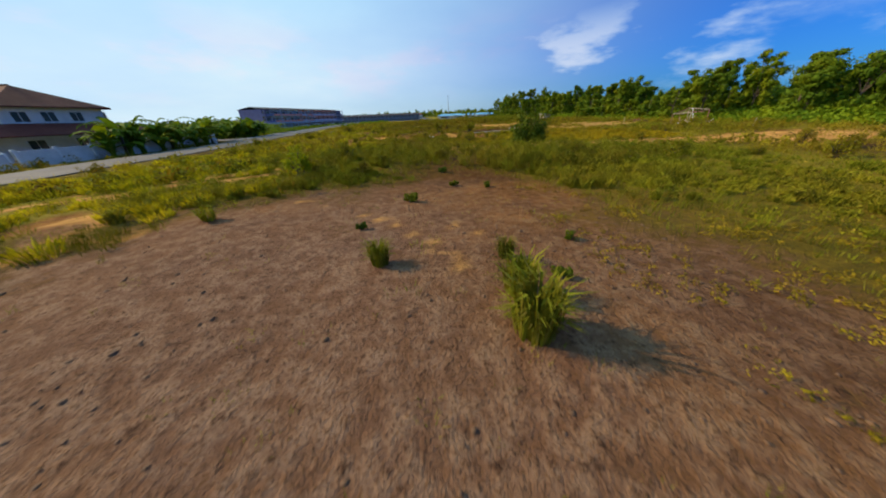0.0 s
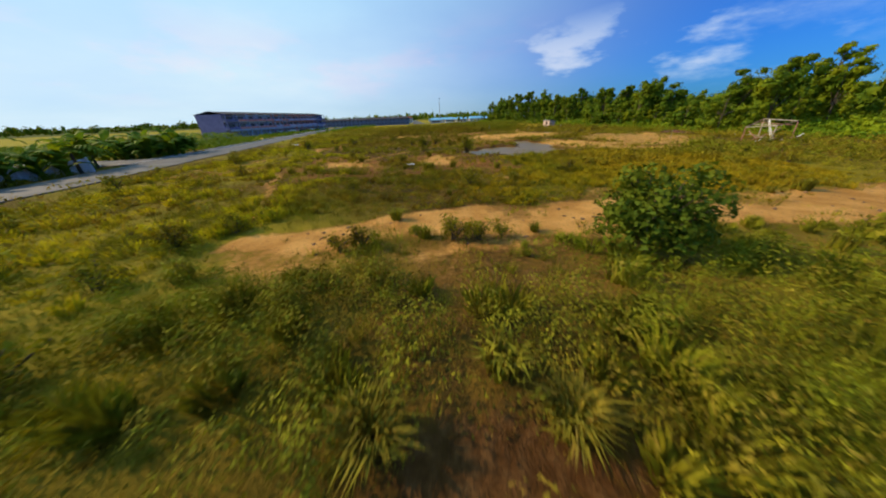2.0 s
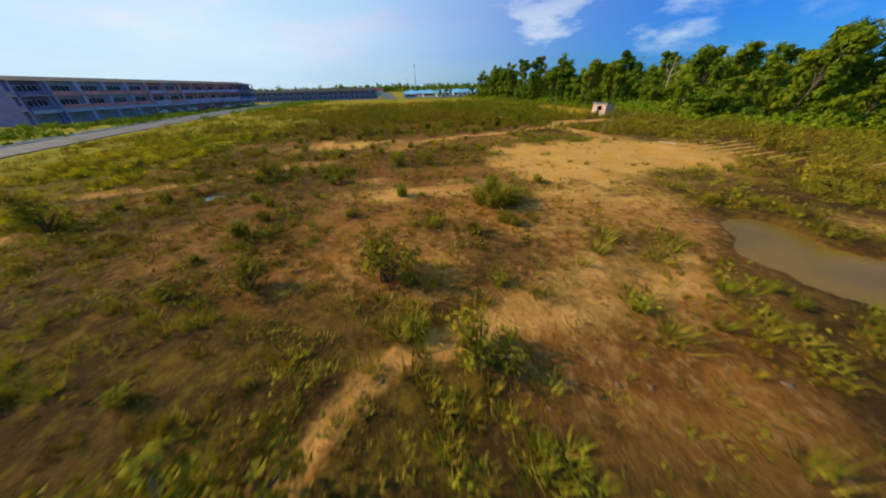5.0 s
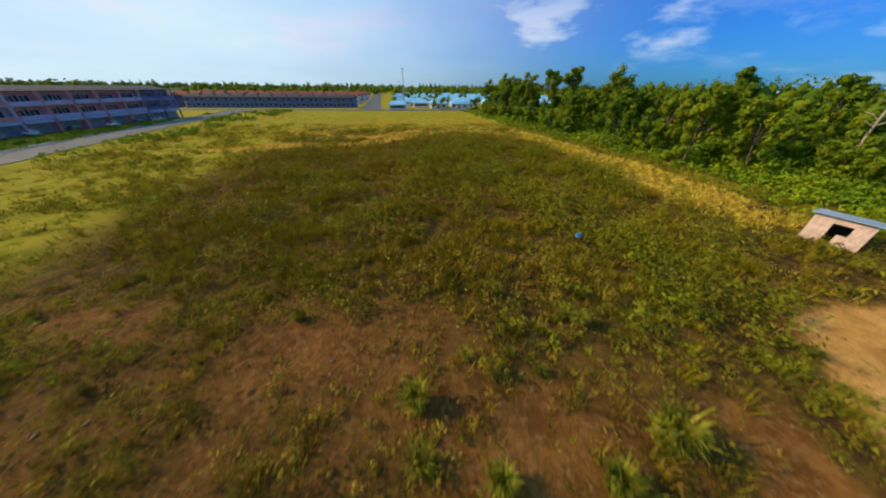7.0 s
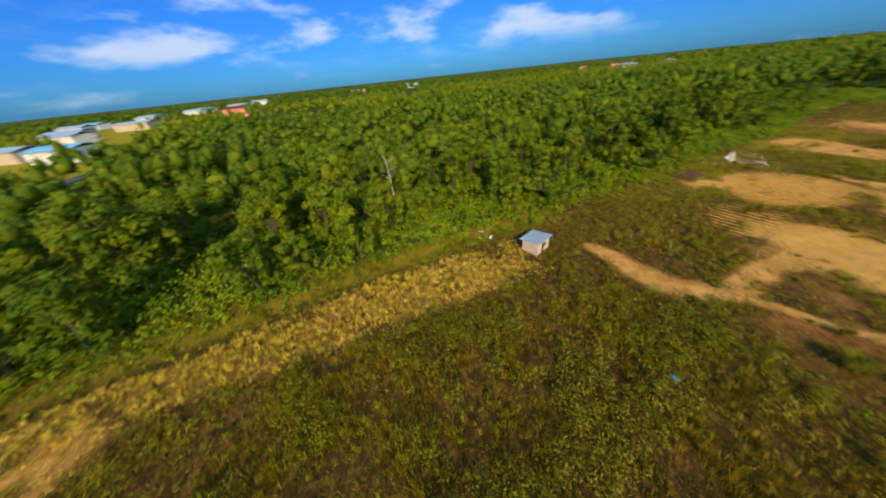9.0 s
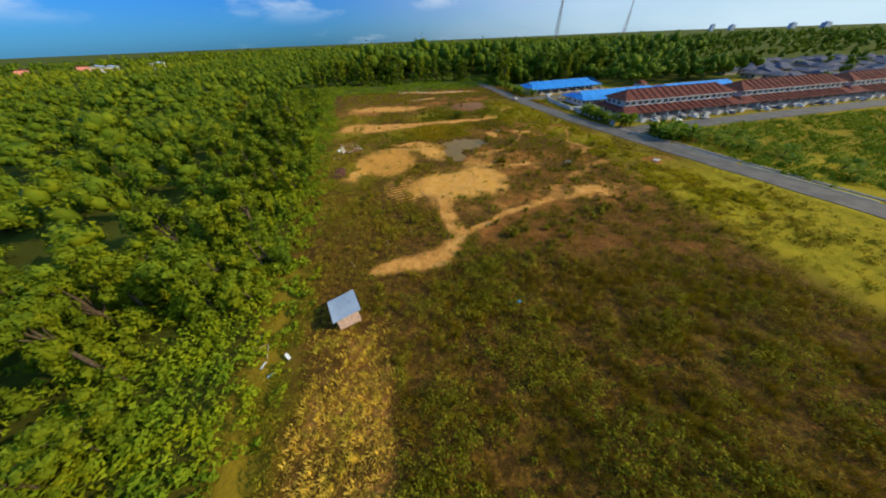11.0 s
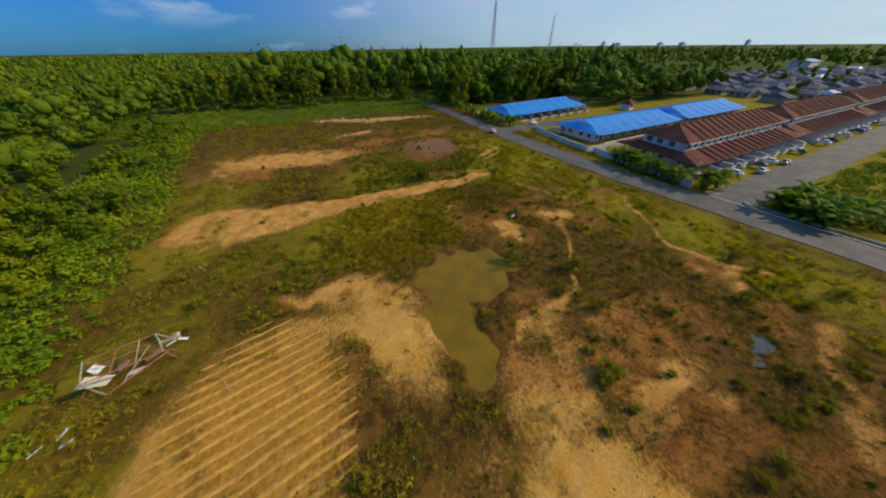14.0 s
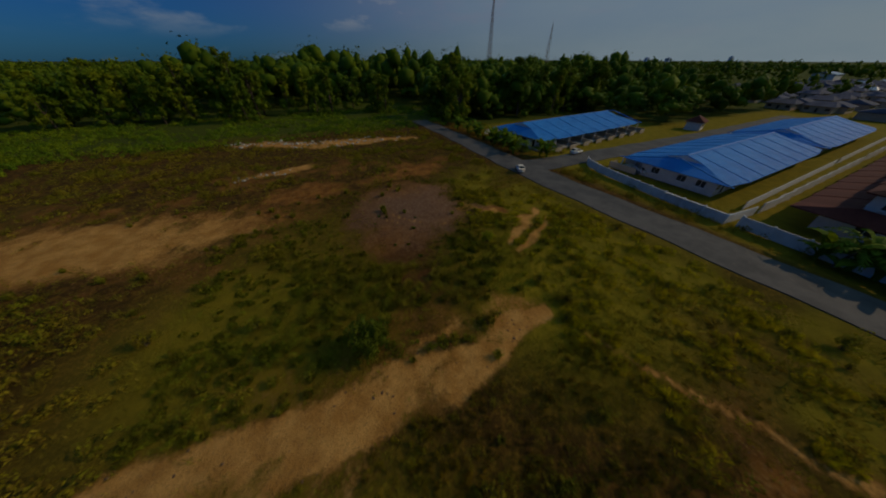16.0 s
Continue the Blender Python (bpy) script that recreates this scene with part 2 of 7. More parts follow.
def m_rooftile(a, c):
    def build(t, b):
        co = t.co()
        w = t.node("ShaderNodeTexWave")
        w.wave_type, w.bands_direction = "BANDS", "Z"
        t.link(co, w.inputs[0])
        w.inputs["Scale"].default_value, w.inputs["Distortion"].default_value = 5.0, 0.4
        n, big = t.noise(3.0, 5, 0.65, co), t.noise(0.25, 4, 0.6, co)
        col = t.mix(t.ramp(big, 0.3, 0.7), a, c)
        col = t.mix(t.math("MULTIPLY", t.ramp(n, 0.5, 0.75), 0.6), col, tuple(v * 0.4 for v in a))
        t.put(b.inputs["Base Color"], col)
        b.inputs["Roughness"].default_value = 0.85
        b.inputs["Specular IOR Level"].default_value = 0.15
        t.bump(w.outputs["Fac"], b, 0.5, 0.05)
    return build


def m_sheet(a, c, axis="X", scale=8.0, rough=0.45):
    """Painted corrugated metal."""
    def build(t, b):
        co = t.co()
        w = t.node("ShaderNodeTexWave")
        w.wave_type, w.bands_direction = "BANDS", axis
        t.link(co, w.inputs[0])
        w.inputs["Scale"].default_value = scale
        n, big = t.noise(1.6, 5, 0.65, co), t.noise(0.16, 4, 0.6, co)
        col = t.mix(t.ramp(big, 0.3, 0.7), a, c)
        col = t.mix(t.math("MULTIPLY", t.ramp(n, 0.52, 0.78), 0.5), col, tuple(v * 0.45 for v in a))
        t.put(b.inputs["Base Color"], col)
        b.inputs["Roughness"].default_value = rough
        b.inputs["Specular IOR Level"].default_value = 0.25
        t.bump(w.outputs["Fac"], b, 0.4, 0.04)
    return build


GROUND = mat("earth_and_thatch", m_ground)
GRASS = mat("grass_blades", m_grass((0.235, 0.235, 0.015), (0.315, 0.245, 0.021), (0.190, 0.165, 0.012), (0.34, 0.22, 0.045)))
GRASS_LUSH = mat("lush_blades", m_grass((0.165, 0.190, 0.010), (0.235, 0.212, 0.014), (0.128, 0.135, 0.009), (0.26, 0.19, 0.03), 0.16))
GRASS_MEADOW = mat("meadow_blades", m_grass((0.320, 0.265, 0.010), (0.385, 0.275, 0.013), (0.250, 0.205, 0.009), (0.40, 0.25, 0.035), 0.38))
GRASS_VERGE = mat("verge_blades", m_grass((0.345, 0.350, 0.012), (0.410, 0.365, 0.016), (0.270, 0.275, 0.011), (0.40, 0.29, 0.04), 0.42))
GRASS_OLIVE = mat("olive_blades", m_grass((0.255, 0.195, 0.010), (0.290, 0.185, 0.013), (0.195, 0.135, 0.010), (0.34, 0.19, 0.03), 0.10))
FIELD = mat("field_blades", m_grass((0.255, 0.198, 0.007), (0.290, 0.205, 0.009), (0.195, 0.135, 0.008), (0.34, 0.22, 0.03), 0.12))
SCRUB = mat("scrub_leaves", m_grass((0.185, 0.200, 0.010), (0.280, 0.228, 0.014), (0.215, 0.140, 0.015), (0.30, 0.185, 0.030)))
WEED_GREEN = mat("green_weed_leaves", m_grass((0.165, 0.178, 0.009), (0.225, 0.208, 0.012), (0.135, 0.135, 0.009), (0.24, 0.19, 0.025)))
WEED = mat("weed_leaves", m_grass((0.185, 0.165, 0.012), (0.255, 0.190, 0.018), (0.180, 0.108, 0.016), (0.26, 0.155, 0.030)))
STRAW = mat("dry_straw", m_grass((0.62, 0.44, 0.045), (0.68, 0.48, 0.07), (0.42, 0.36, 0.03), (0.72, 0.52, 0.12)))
LEAF = mat("forest_leaves", m_leaf((0.080, 0.130, 0.008), (0.180, 0.242, 0.012)))
LEAF_LIGHT = mat("undergrowth_leaves", m_leaf((0.140, 0.215, 0.009), (0.250, 0.325, 0.014)))
LEAF_PALM = mat("palm_leaves", m_leaf((0.10, 0.18, 0.014), (0.20, 0.29, 0.03), trans=0.35))
BARK = mat("bark", m_plain((0.085, 0.062, 0.040), 0.9, vary=0.35, scale=3.0, bump=0.6))
DEADWOOD = mat("bleached_wood", m_plain((0.40, 0.33, 0.23), 0.9, vary=0.25, scale=3.0))
ROAD = mat("worn_asphalt", m_road)
KERB = mat("kerb_concrete", m_plain((0.50, 0.47, 0.41), 0.9, vary=0.2))
CONCRETE = mat("stained_concrete", m_plain((0.40, 0.37, 0.33), 0.9, vary=0.25, dirty=0.4))
CLEAR_WATER = mat("still_water", m_plain((0.07, 0.06, 0.045), 0.04, vary=0.15, dirty=0.05, bump=0.01))
WATER = mat("muddy_water", m_water)
RED_TILE = mat("red_brown_tiles", m_rooftile((0.105, 0.029, 0.023), (0.165, 0.049, 0.036)))
RUST_TILE = mat("orange_red_tiles", m_rooftile((0.20, 0.050, 0.030), (0.28, 0.075, 0.040)))
DARK_TILE = mat("dark_grey_tiles", m_rooftile((0.045, 0.042, 0.05), (0.085, 0.075, 0.08)))
BLUE_SHEET = mat("blue_roof_sheet", m_sheet((0.010, 0.19, 0.60), (0.020, 0.27, 0.74), rough=0.65))
BLUE_RIDGE = mat("mid_blue_ridge_sheet", m_plain((0.10, 0.30, 0.72), 0.6, vary=0.1))
SKY_SHEET = mat("light_blue_roof_sheet", m_sheet((0.13, 0.38, 0.58), (0.22, 0.48, 0.68), rough=0.7))
GREY_SHEET = mat("grey_blue_roof_sheet", m_sheet((0.30, 0.38, 0.50), (0.42, 0.50, 0.60), rough=0.35))
WALL_WHITE = mat("weathered_white_render", m_plain((0.66, 0.63, 0.60), 0.9, vary=0.1, scale=0.6, dirty=0.35))
WALL_CREAM = mat("cream_render", m_plain((0.50, 0.40, 0.29), 0.9, vary=0.12, scale=0.6, dirty=0.35))
WALL_PINK = mat("pink_red_render", m_plain((0.74, 0.27, 0.23), 0.9, vary=0.15, scale=0.6, dirty=0.3))
WALL_BLUE = mat("pale_blue_render", m_plain((0.47, 0.48, 0.60), 0.9, vary=0.12, scale=0.6, dirty=0.3))
WALL_INDIGO = mat("indigo_render", m_plain((0.19, 0.17, 0.33), 0.9, vary=0.15, scale=0.6, dirty=0.3))
WALL_LILAC = mat("lilac_render", m_plain((0.56, 0.45, 0.58), 0.9, vary=0.12, scale=0.6, dirty=0.3))
PLANK = mat("pinkish_boards", m_plain((0.62, 0.44, 0.36), 0.85, vary=0.2, scale=2.0, dirty=0.3))
GLASS = mat("dark_window_glass", m_plain((0.035, 0.045, 0.055), 0.12, vary=0.2, dirty=0.1, bump=0.02))
DARK = mat("dark_opening", m_plain((0.03, 0.028, 0.026), 0.9))
TRIM = mat("white_trim", m_plain((0.72, 0.70, 0.67), 0.7, vary=0.08))
METAL = mat("galvanised_metal", m_plain((0.42, 0.42, 0.42), 0.45, 0.7, vary=0.15))
WHITE_PANEL = mat("white_sheet_panel", m_plain((0.78, 0.77, 0.74), 0.5, vary=0.08))
DARK_BRUSH = mat("dark_red_brush", m_plain((0.095, 0.028, 0.012), 0.95, vary=0.4, scale=2.0))
# Dark roof with the blue of distance haze mixed into its colour.
HAZE_TILE = mat("blue_grey_roof", m_rooftile((0.060, 0.070, 0.115), (0.105, 0.115, 0.165)))
RUST = mat("rusty_red_metal", m_plain((0.30, 0.13, 0.09), 0.8, vary=0.3))
CAR_WHITE = mat("white_car_paint", m_plain((0.80, 0.80, 0.80), 0.22, vary=0.03, dirty=0.06, bump=0.0))
CAR_DARK = mat("dark_car_paint", m_plain((0.08, 0.09, 0.12), 0.2, vary=0.05, dirty=0.06, bump=0.0))
CAR_GREY = mat("silver_car_paint", m_plain((0.45, 0.47, 0.50), 0.25, 0.4, vary=0.05, dirty=0.06, bump=0.0))
TYRE = mat("tyre_rubber", m_plain((0.02, 0.02, 0.02), 0.9))
BLUE_BAG = mat("blue_plastic", m_plain((0.03, 0.25, 0.62), 0.4, vary=0.15))
RED_PAINT = mat("red_paint", m_plain((0.45, 0.06, 0.04), 0.5, vary=0.15))


# ---------------------------------------------------------------- mesh helpers
def part(name, bm, material, parent=None, label="", smooth=False):
    """One mesh object from a bmesh, under a thing or a part."""
    me = bpy.data.meshes.new(name)
    bm.to_mesh(me)
    bm.free()
    me.materials.append(material)
    if smooth:
        me.polygons.foreach_set("use_smooth", [True] * len(me.polygons))
    ob = new(name, me)
    if parent is not None:
        ob.parent = parent
    return tagged(ob, label)


def empty(name, m=None):
    ob = new(name)
    ob.empty_display_size = 0.3
    if m is not None:
        ob.matrix_basis = m
    return ob


def mesh_of(name, verts, faces_n, loops, material, attrs=None, smooth=False):
    """A large mesh object straight from arrays; every face has faces_n corners."""
    me = bpy.data.meshes.new(name)
    nv, nl = len(verts), len(loops)
    nf = nl // faces_n
    me.vertices.add(nv)
    me.vertices.foreach_set("co", np.ascontiguousarray(verts, dtype=np.float32).ravel())
    me.loops.add(nl)
    me.loops.foreach_set("vertex_index", np.ascontiguousarray(loops, dtype=np.int32))
    me.polygons.add(nf)
    me.polygons.foreach_set("loop_start", np.arange(0, nl, faces_n, dtype=np.int32))
    if smooth:
        me.polygons.foreach_set("use_smooth", np.ones(nf, dtype=bool))
    me.update(calc_edges=True)
    for key, values in (attrs or {}).items():
        me.attributes.new(key, "FLOAT", "POINT").data.foreach_set("value", np.ascontiguousarray(values, dtype=np.float32))
    me.materials.append(material)
    return new(name, me)


def box(bm, x0, x1, y0, y1, z0, z1, m=None):
    vs = [bm.verts.new((x, y, z)) for z in (z0, z1) for x, y in ((x0, y0), (x1, y0), (x1, y1), (x0, y1))]
    for q in ((3, 2, 1, 0), (4, 5, 6, 7), (0, 1, 5, 4), (1, 2, 6, 5), (2, 3, 7, 6), (3, 0, 4, 7)):
        bm.faces.new([vs[k] for k in q])
    if m is not None:
        bmesh.ops.transform(bm, matrix=m, verts=vs)
    return vs


def boxed(x0, x1, y0, y1, z0, z1, bevel=0.0, m=None):
    bm = bmesh.new()
    box(bm, x0, x1, y0, y1, z0, z1, m)
    if bevel:
        bmesh.ops.bevel(bm, geom=bm.edges[:], offset=bevel, segments=1, affect="EDGES")
    return bm


def slab(bm, ring, thick):
    """A closed plate: the ring of points on top, and the same ring thick lower."""
    top = [bm.verts.new(p) for p in ring]
    low = [bm.verts.new((p[0], p[1], p[2] - thick)) for p in ring]
    bm.faces.new(top)
    bm.faces.new(low[::-1])
    n = len(ring)
    for k in range(n):
        bm.faces.new((top[k], low[k], low[(k + 1) % n], top[(k + 1) % n]))


def tube(bm, path, radii, sides=8):
    rings = []
    for k, (p, r) in enumerate(zip(path, radii)):
        p = Vector(p)
        a, c = Vector(path[max(k - 1, 0)]), Vector(path[min(k + 1, len(path) - 1)])
        d = (c - a).normalized()
        u = d.orthogonal().normalized()
        v = d.cross(u)
        rings.append([bm.verts.new(p + r * (math.cos(w) * u + math.sin(w) * v)) for w in (2 * math.pi * j / sides for j in range(sides))])
    for a, c in zip(rings, rings[1:]):
        for j in range(sides):
            bm.faces.new((a[j], a[(j + 1) % sides], c[(j + 1) % sides], c[j]))
    bm.faces.new(rings[0][::-1])
    bm.faces.new(rings[-1])


# ---------------------------------------------------------------- the lie of the land
def lattice(seed):
    return np.random.RandomState(seed).rand(256, 256)


def vnoise(x, y, size, seed):
    """Smooth noise from 0 to 1, with lumps of that size in metres."""
    g = LAT[seed % len(LAT)]
    u, v = np.asarray(x, float) / size + 17.3 * seed, np.asarray(y, float) / size + 5.9 * seed
    i, j = np.floor(u).astype(int), np.floor(v).astype(int)
    fu, fv = u - i, v - j
    fu, fv = fu * fu * (3 - 2 * fu), fv * fv * (3 - 2 * fv)
    a, b = g[i % 256, j % 256], g[(i + 1) % 256, j % 256]
    c, d = g[i % 256, (j + 1) % 256], g[(i + 1) % 256, (j + 1) % 256]
    return (a * (1 - fu) + b * fu) * (1 - fv) + (c * (1 - fu) + d * fu) * fv


LAT = [lattice(k) for k in range(6)]


def fbm(x, y, size, seed):
    return 0.55 * vnoise(x, y, size, seed) + 0.3 * vnoise(x, y, size / 2.3, seed + 1) + 0.15 * vnoise(x, y, size / 5.1, seed + 2)


def step(v, lo, hi):
    q = np.clip((v - lo) / (hi - lo), 0, 1)
    return q * q * (3 - 2 * q)


def blob(x, y, cx, cy, rx, ry, turn=0.0, soft=0.7):
    """1 inside an ellipse, falling to 0 over its soft rim."""
    c, s = math.cos(radians(turn)), math.sin(radians(turn))
    dx, dy = x - cx, y - cy
    r = np.hypot((dx * c + dy * s) / rx, (-dx * s + dy * c) / ry)
    return 1 - step(r, 1 - soft, 1 + soft)


def strip(x, y, line, soft=0.7):
    """1 along a line of (x, y, half width)."""
    best = np.zeros(np.shape(x))
    for (ax, ay, aw), (bx, by, bw) in zip(line, line[1:]):
        q = np.clip(((x - ax) * (bx - ax) + (y - ay) * (by - ay)) / ((bx - ax) ** 2 + (by - ay) ** 2), 0, 1)
        d = np.hypot(x - ax - q * (bx - ax), y - ay - q * (by - ay)) / (aw + q * (bw - aw))
        best = np.maximum(best, 1 - step(d, 1 - soft, 1 + soft))
    return best


ROAD_LINE = [(-36, -75, 3.4), (-38, -40, 3.8), (-39, 0, 4.2), (-42, 35, 4.2), (-44, 55, 4.2), (-48, 75, 4.4), (-52, 97, 4.4), (-56, 118, 4.2),
             (-62, 145, 4.2), (-69, 185, 4.2), (-76, 225, 4.2), (-82, 270, 4.2), (-86, 322, 4.2)]
SIDE_LINE = [(-46, 77, 5.5), (-60, 77, 4.6), (-90, 76, 4.6), (-150, 73, 4.6), (-420, 58, 4.6)]
CLOSE_LINE = [(-40, -3, 5.0), (-55, -2, 4.0), (-130, -2, 4.0), (-210, -6, 4.0)]
CROSS_LINE = [(-420, 330, 5.0), (-86, 325, 5.0), (-10, 323, 5.0), (60, 321, 4.5), (150, 316, 4.5), (260, 310, 4.5)]
AWAY_LINE = [(-14, 325, 7.0), (-20, 405, 6.0), (-38, 635, 6.0), (-60, 900, 6.0)]
ROADS = [ROAD_LINE, SIDE_LINE, CLOSE_LINE, CROSS_LINE, AWAY_LINE]

FURROWS = [(45.5, 86, 9, 13), (41.5, 108, 5.6, 8.5)]


def land(x, y):
    """Height and the masks of the ground at arrays of places."""
    wob = 3.2 * (fbm(x, y, 9.0, 0) - 0.5)
    wob2 = 3.2 * (fbm(x, y, 8.0, 3) - 0.5)
    X = x + 2.6 * wob + 2.6 * (vnoise(x, y, 2.3, 4) - 0.5)
    Y = y + 2.2 * wob2 + 2.6 * (vnoise(x, y, 2.1, 5) - 0.5)
    mud = np.maximum.reduce([
        blob(X, Y, -4.5, 5, 9, 9.5, 0), blob(X, Y, 0.4, 16.5, 5.8, 7.6, 0), blob(X, Y, 2.6, 15.5, 4.4, 6.8, 0), blob(X, Y, 3.6, 9.0, 5.6, 7.5, 0) * 0.85, blob(X, Y, -9, 12, 6.0, 4.8, 30), strip(X, Y, [(-20, 15, 1.2), (-15, 12, 1.6), (-11, 8, 2.0)]) * 0.9, blob(X, Y, 5, 49, 11, 5.5, 10) * 0.3, blob(x, y, 1.6, 26.4, 2.6, 1.5, 0, 0.5) * 0.9,
        blob(X, Y, 8, 33, 16, 4.0) * 0.40,
        blob(X, Y, 42, -3, 27, 8, -8), blob(X, Y, 62, 6, 14, 6, -30), blob(X, Y, 14, -10, 9, 5, 0),
        blob(X, Y, -12, -14, 12, 5, 20), blob(X, Y, -14, 66, 6, 6, 30), blob(X, Y, 3, 62, 3.5, 6, 0) * 0.8, blob(X, Y, -31, 61, 4, 2.5) * 0.9,
        blob(X, Y, -24, 90, 5, 4), blob(X, Y, 3, 104, 9, 4, 0), blob(X, Y, -4, 96, 10, 6, 10) * 0.8,
        blob(X, Y, 4, 95, 9, 6, 0), blob(X, Y, 15, 93, 4, 6, 20), blob(X, Y, 9, 86, 4, 5, 0),
        blob(X, Y, 2, 143, 12, 5, 0) * 0.8, blob(X, Y, -13, 146, 5, 2.5) * 0.9, blob(X, Y, 14, 138, 9, 4, 0) * 0.7, blob(X, Y, -20, 101, 5, 3, 20) * 0.9,
        blob(X, Y, -1, 119, 9, 2, -10) * 0.8, blob(X, Y, -41, 106, 5, 4) * 0.9, blob(X, Y, -10, 143, 16, 9, 0) * 0.45,
        strip(X, Y, [(-28, 124, 1.5), (-17, 128, 1.6), (-8, 123, 1.2), (7, 126, 1.0), (17, 128, 1.0), (27, 134, 1.4)]),
    ])
    pale = np.maximum.reduce([
        strip(x + 0.35 * (X - x), y + 0.4 * (Y - y), [(-10, 37.6, 1.2), (-3, 38.4, 1.9), (5, 39.6, 2.9), (12, 39.8, 3.0), (32, 39.6, 3.8), (46, 40, 6.5), (60, 39, 9.0)], 0.45), blob(X, Y, -1, 35.6, 8, 2.2) * 0.75,
        strip(X, Y, [(-21, -46, 3), (8, -50, 4), (33, -62, 4)]), blob(X, Y, 20, -27, 9, 3, 20),
        blob(X, Y, -9, 121.5, 15, 4.6, -5) * 0.85, strip(x + 0.35 * (X - x), y + 0.35 * (Y - y), [(30, 133, 1.2), (19, 127, 1.2), (4, 123, 1.4)], 0.7) * 0.85, blob(X, Y, 12, 45, 2.4, 1.4, 20) * 0.6, strip(X, Y, [(8, 55, 0.4), (5, 51, 0.5), (4, 49, 0.4)]) * 0.8, blob(X, Y, 22, 123, 9, 6) * 0.5,
        strip(x + 0.35 * (X - x), y + 0.35 * (Y - y), [(31, 116, 2.0), (32, 125, 1.8), (31, 134, 2.0), (36, 140, 3.2), (48, 141, 1.8)], 0.7) * 0.85,
        strip(x + 0.3 * (X - x), y + 0.3 * (Y - y), [(-12.6, 64, 1.6), (-8, 73, 0.6), (-4, 78, 0.5), (1, 84, 0.7), (8, 86, 1.5), (13, 88, 2.0)]) * 0.9,
        strip(x + 0.3 * (X - x), y + 0.3 * (Y - y), [(-34, 65, 0.5), (-24, 82, 0.6), (-26, 88, 1.0), (-31, 95, 0.8)]) * 0.8,
        strip(x + 0.3 * (X - x), y + 0.3 * (Y - y), [(-10, 38, 0.4), (-14, 46, 0.45), (-17, 53, 0.5), (-21, 60, 0.5)]) * 0.8, blob(X, Y, 46, -2, 24, 10, -10) * 0.95, blob(X, Y, -21.5, 19.2, 4.2, 1.5, 25),
        strip(X, Y, [(60, 18, 1.2), (67, 0, 1.5), (70, -13, 1.5)]) * 0.7, blob(X, Y, 4, 89, 7, 4) * 0.5, blob(X, Y, -22, 92, 5, 2.2, 40) * 0.8,
        blob(X, Y, -14, 64, 4, 4) * 0.9, blob(X, Y, 46, 86, 10, 12) * 0.75, blob(X, Y, 41, 108, 5, 7.5) * 0.45, blob(X, Y, 2, 64, 2, 2.5), blob(X, Y, 5, 100, 9, 2.2, 0) * 0.9, blob(X, Y, -25, 91, 4, 2) * 0.8,
        blob(X, Y, 11, 92, 9, 7, 0) * 0.5, 0.62 * strip(x + 0.12 * (X - x), y + 0.12 * (Y - y), [(-4.5, 13.6, 0.3), (-2.5, 12.3, 0.4), (-0.6, 10.2, 0.45), (0.3, 8.9, 0.3)]), 0.62 * strip(x + 0.12 * (X - x), y + 0.12 * (Y - y), [(-0.6, 12.6, 0.25), (1.0, 11.2, 0.35), (1.8, 10.3, 0.3)]),
        0.62 * strip(x + 0.12 * (X - x), y + 0.12 * (Y - y), [(-7.8, 15.6, 0.3), (-6.0, 15.0, 0.3)]),
        strip(x + 0.3 * (X - x), y + 0.3 * (Y - y), [(-27, 20.5, 0.8), (-20, 24.6, 0.85), (-15, 26.6, 0.6)]), strip(x + 0.3 * (X - x), y + 0.3 * (Y - y), [(-27, 17.4, 0.8), (-19.5, 21.6, 0.85), (-14.5, 24.4, 0.6)]),
        strip(X, Y, [(-18, 15.5, 0.5), (-14.5, 12.5, 0.6), (-12.5, 8.5, 0.6)]) * 0.8, blob(X, Y, 34, 70, 10, 3, -15) * 0.9,
        strip(x + 0.7 * (X - x), y + 0.7 * (Y - y), [(-26, 104.0, 1.4), (-20.3, 105.9, 1.5), (-15.5, 108.8, 1.4), (-7.4, 111.2, 1.2)]) * 0.62,
    ])
    gold = np.maximum.reduce([
        blob(X, Y, 25, 108.5, 14.5, 11.5, 0), blob(X, Y, 19, 108.0, 9.5, 9.0, 0, 0.4), blob(X, Y, 31, 79, 6, 11, 10), blob(X, Y, 36, 75, 9, 5, 10) * 0.7, blob(X, Y, 55.5, 91, 3.0, 10.5, -8), blob(X, Y, 46, 86, 11, 12) * 0.4,
        blob(X, Y, 40, 107, 5, 8) * 0.4, blob(X, Y, 3, 67.5, 1.6, 1.6), blob(X, Y, 19.0, 98.0, 8, 5, 10) * 0.7,
    ])
    pond = np.maximum(blob(X, Y, 15.8, 74.6, 8.4, 6.4, 10, 0.3), blob(X, Y, 21.5, 85, 3.6, 6.5, 15, 0.3))
    puddle = blob(X, Y, -12, 100.4, 2.8, 1.0, 5, 0.25)
    road = np.maximum.reduce([strip(x, y, [(a, b, w + 2.0) for a, b, w in line], 0.12) for line in ROADS])
    rim = 2.0 * (fbm(x, y, 5, 1) - 0.5)
    strawbed = step(x + rim, 44.6, 46.6) * (1 - step(x + rim + 0.13 * np.maximum(y - 178, 0), 56, 58)) * step(y, 150, 156) * (1 - step(y, 226, 236))
    strawbed = strawbed * (1 - 0.6 * step(fbm(x, y, 7, 4), 0.55, 0.7))
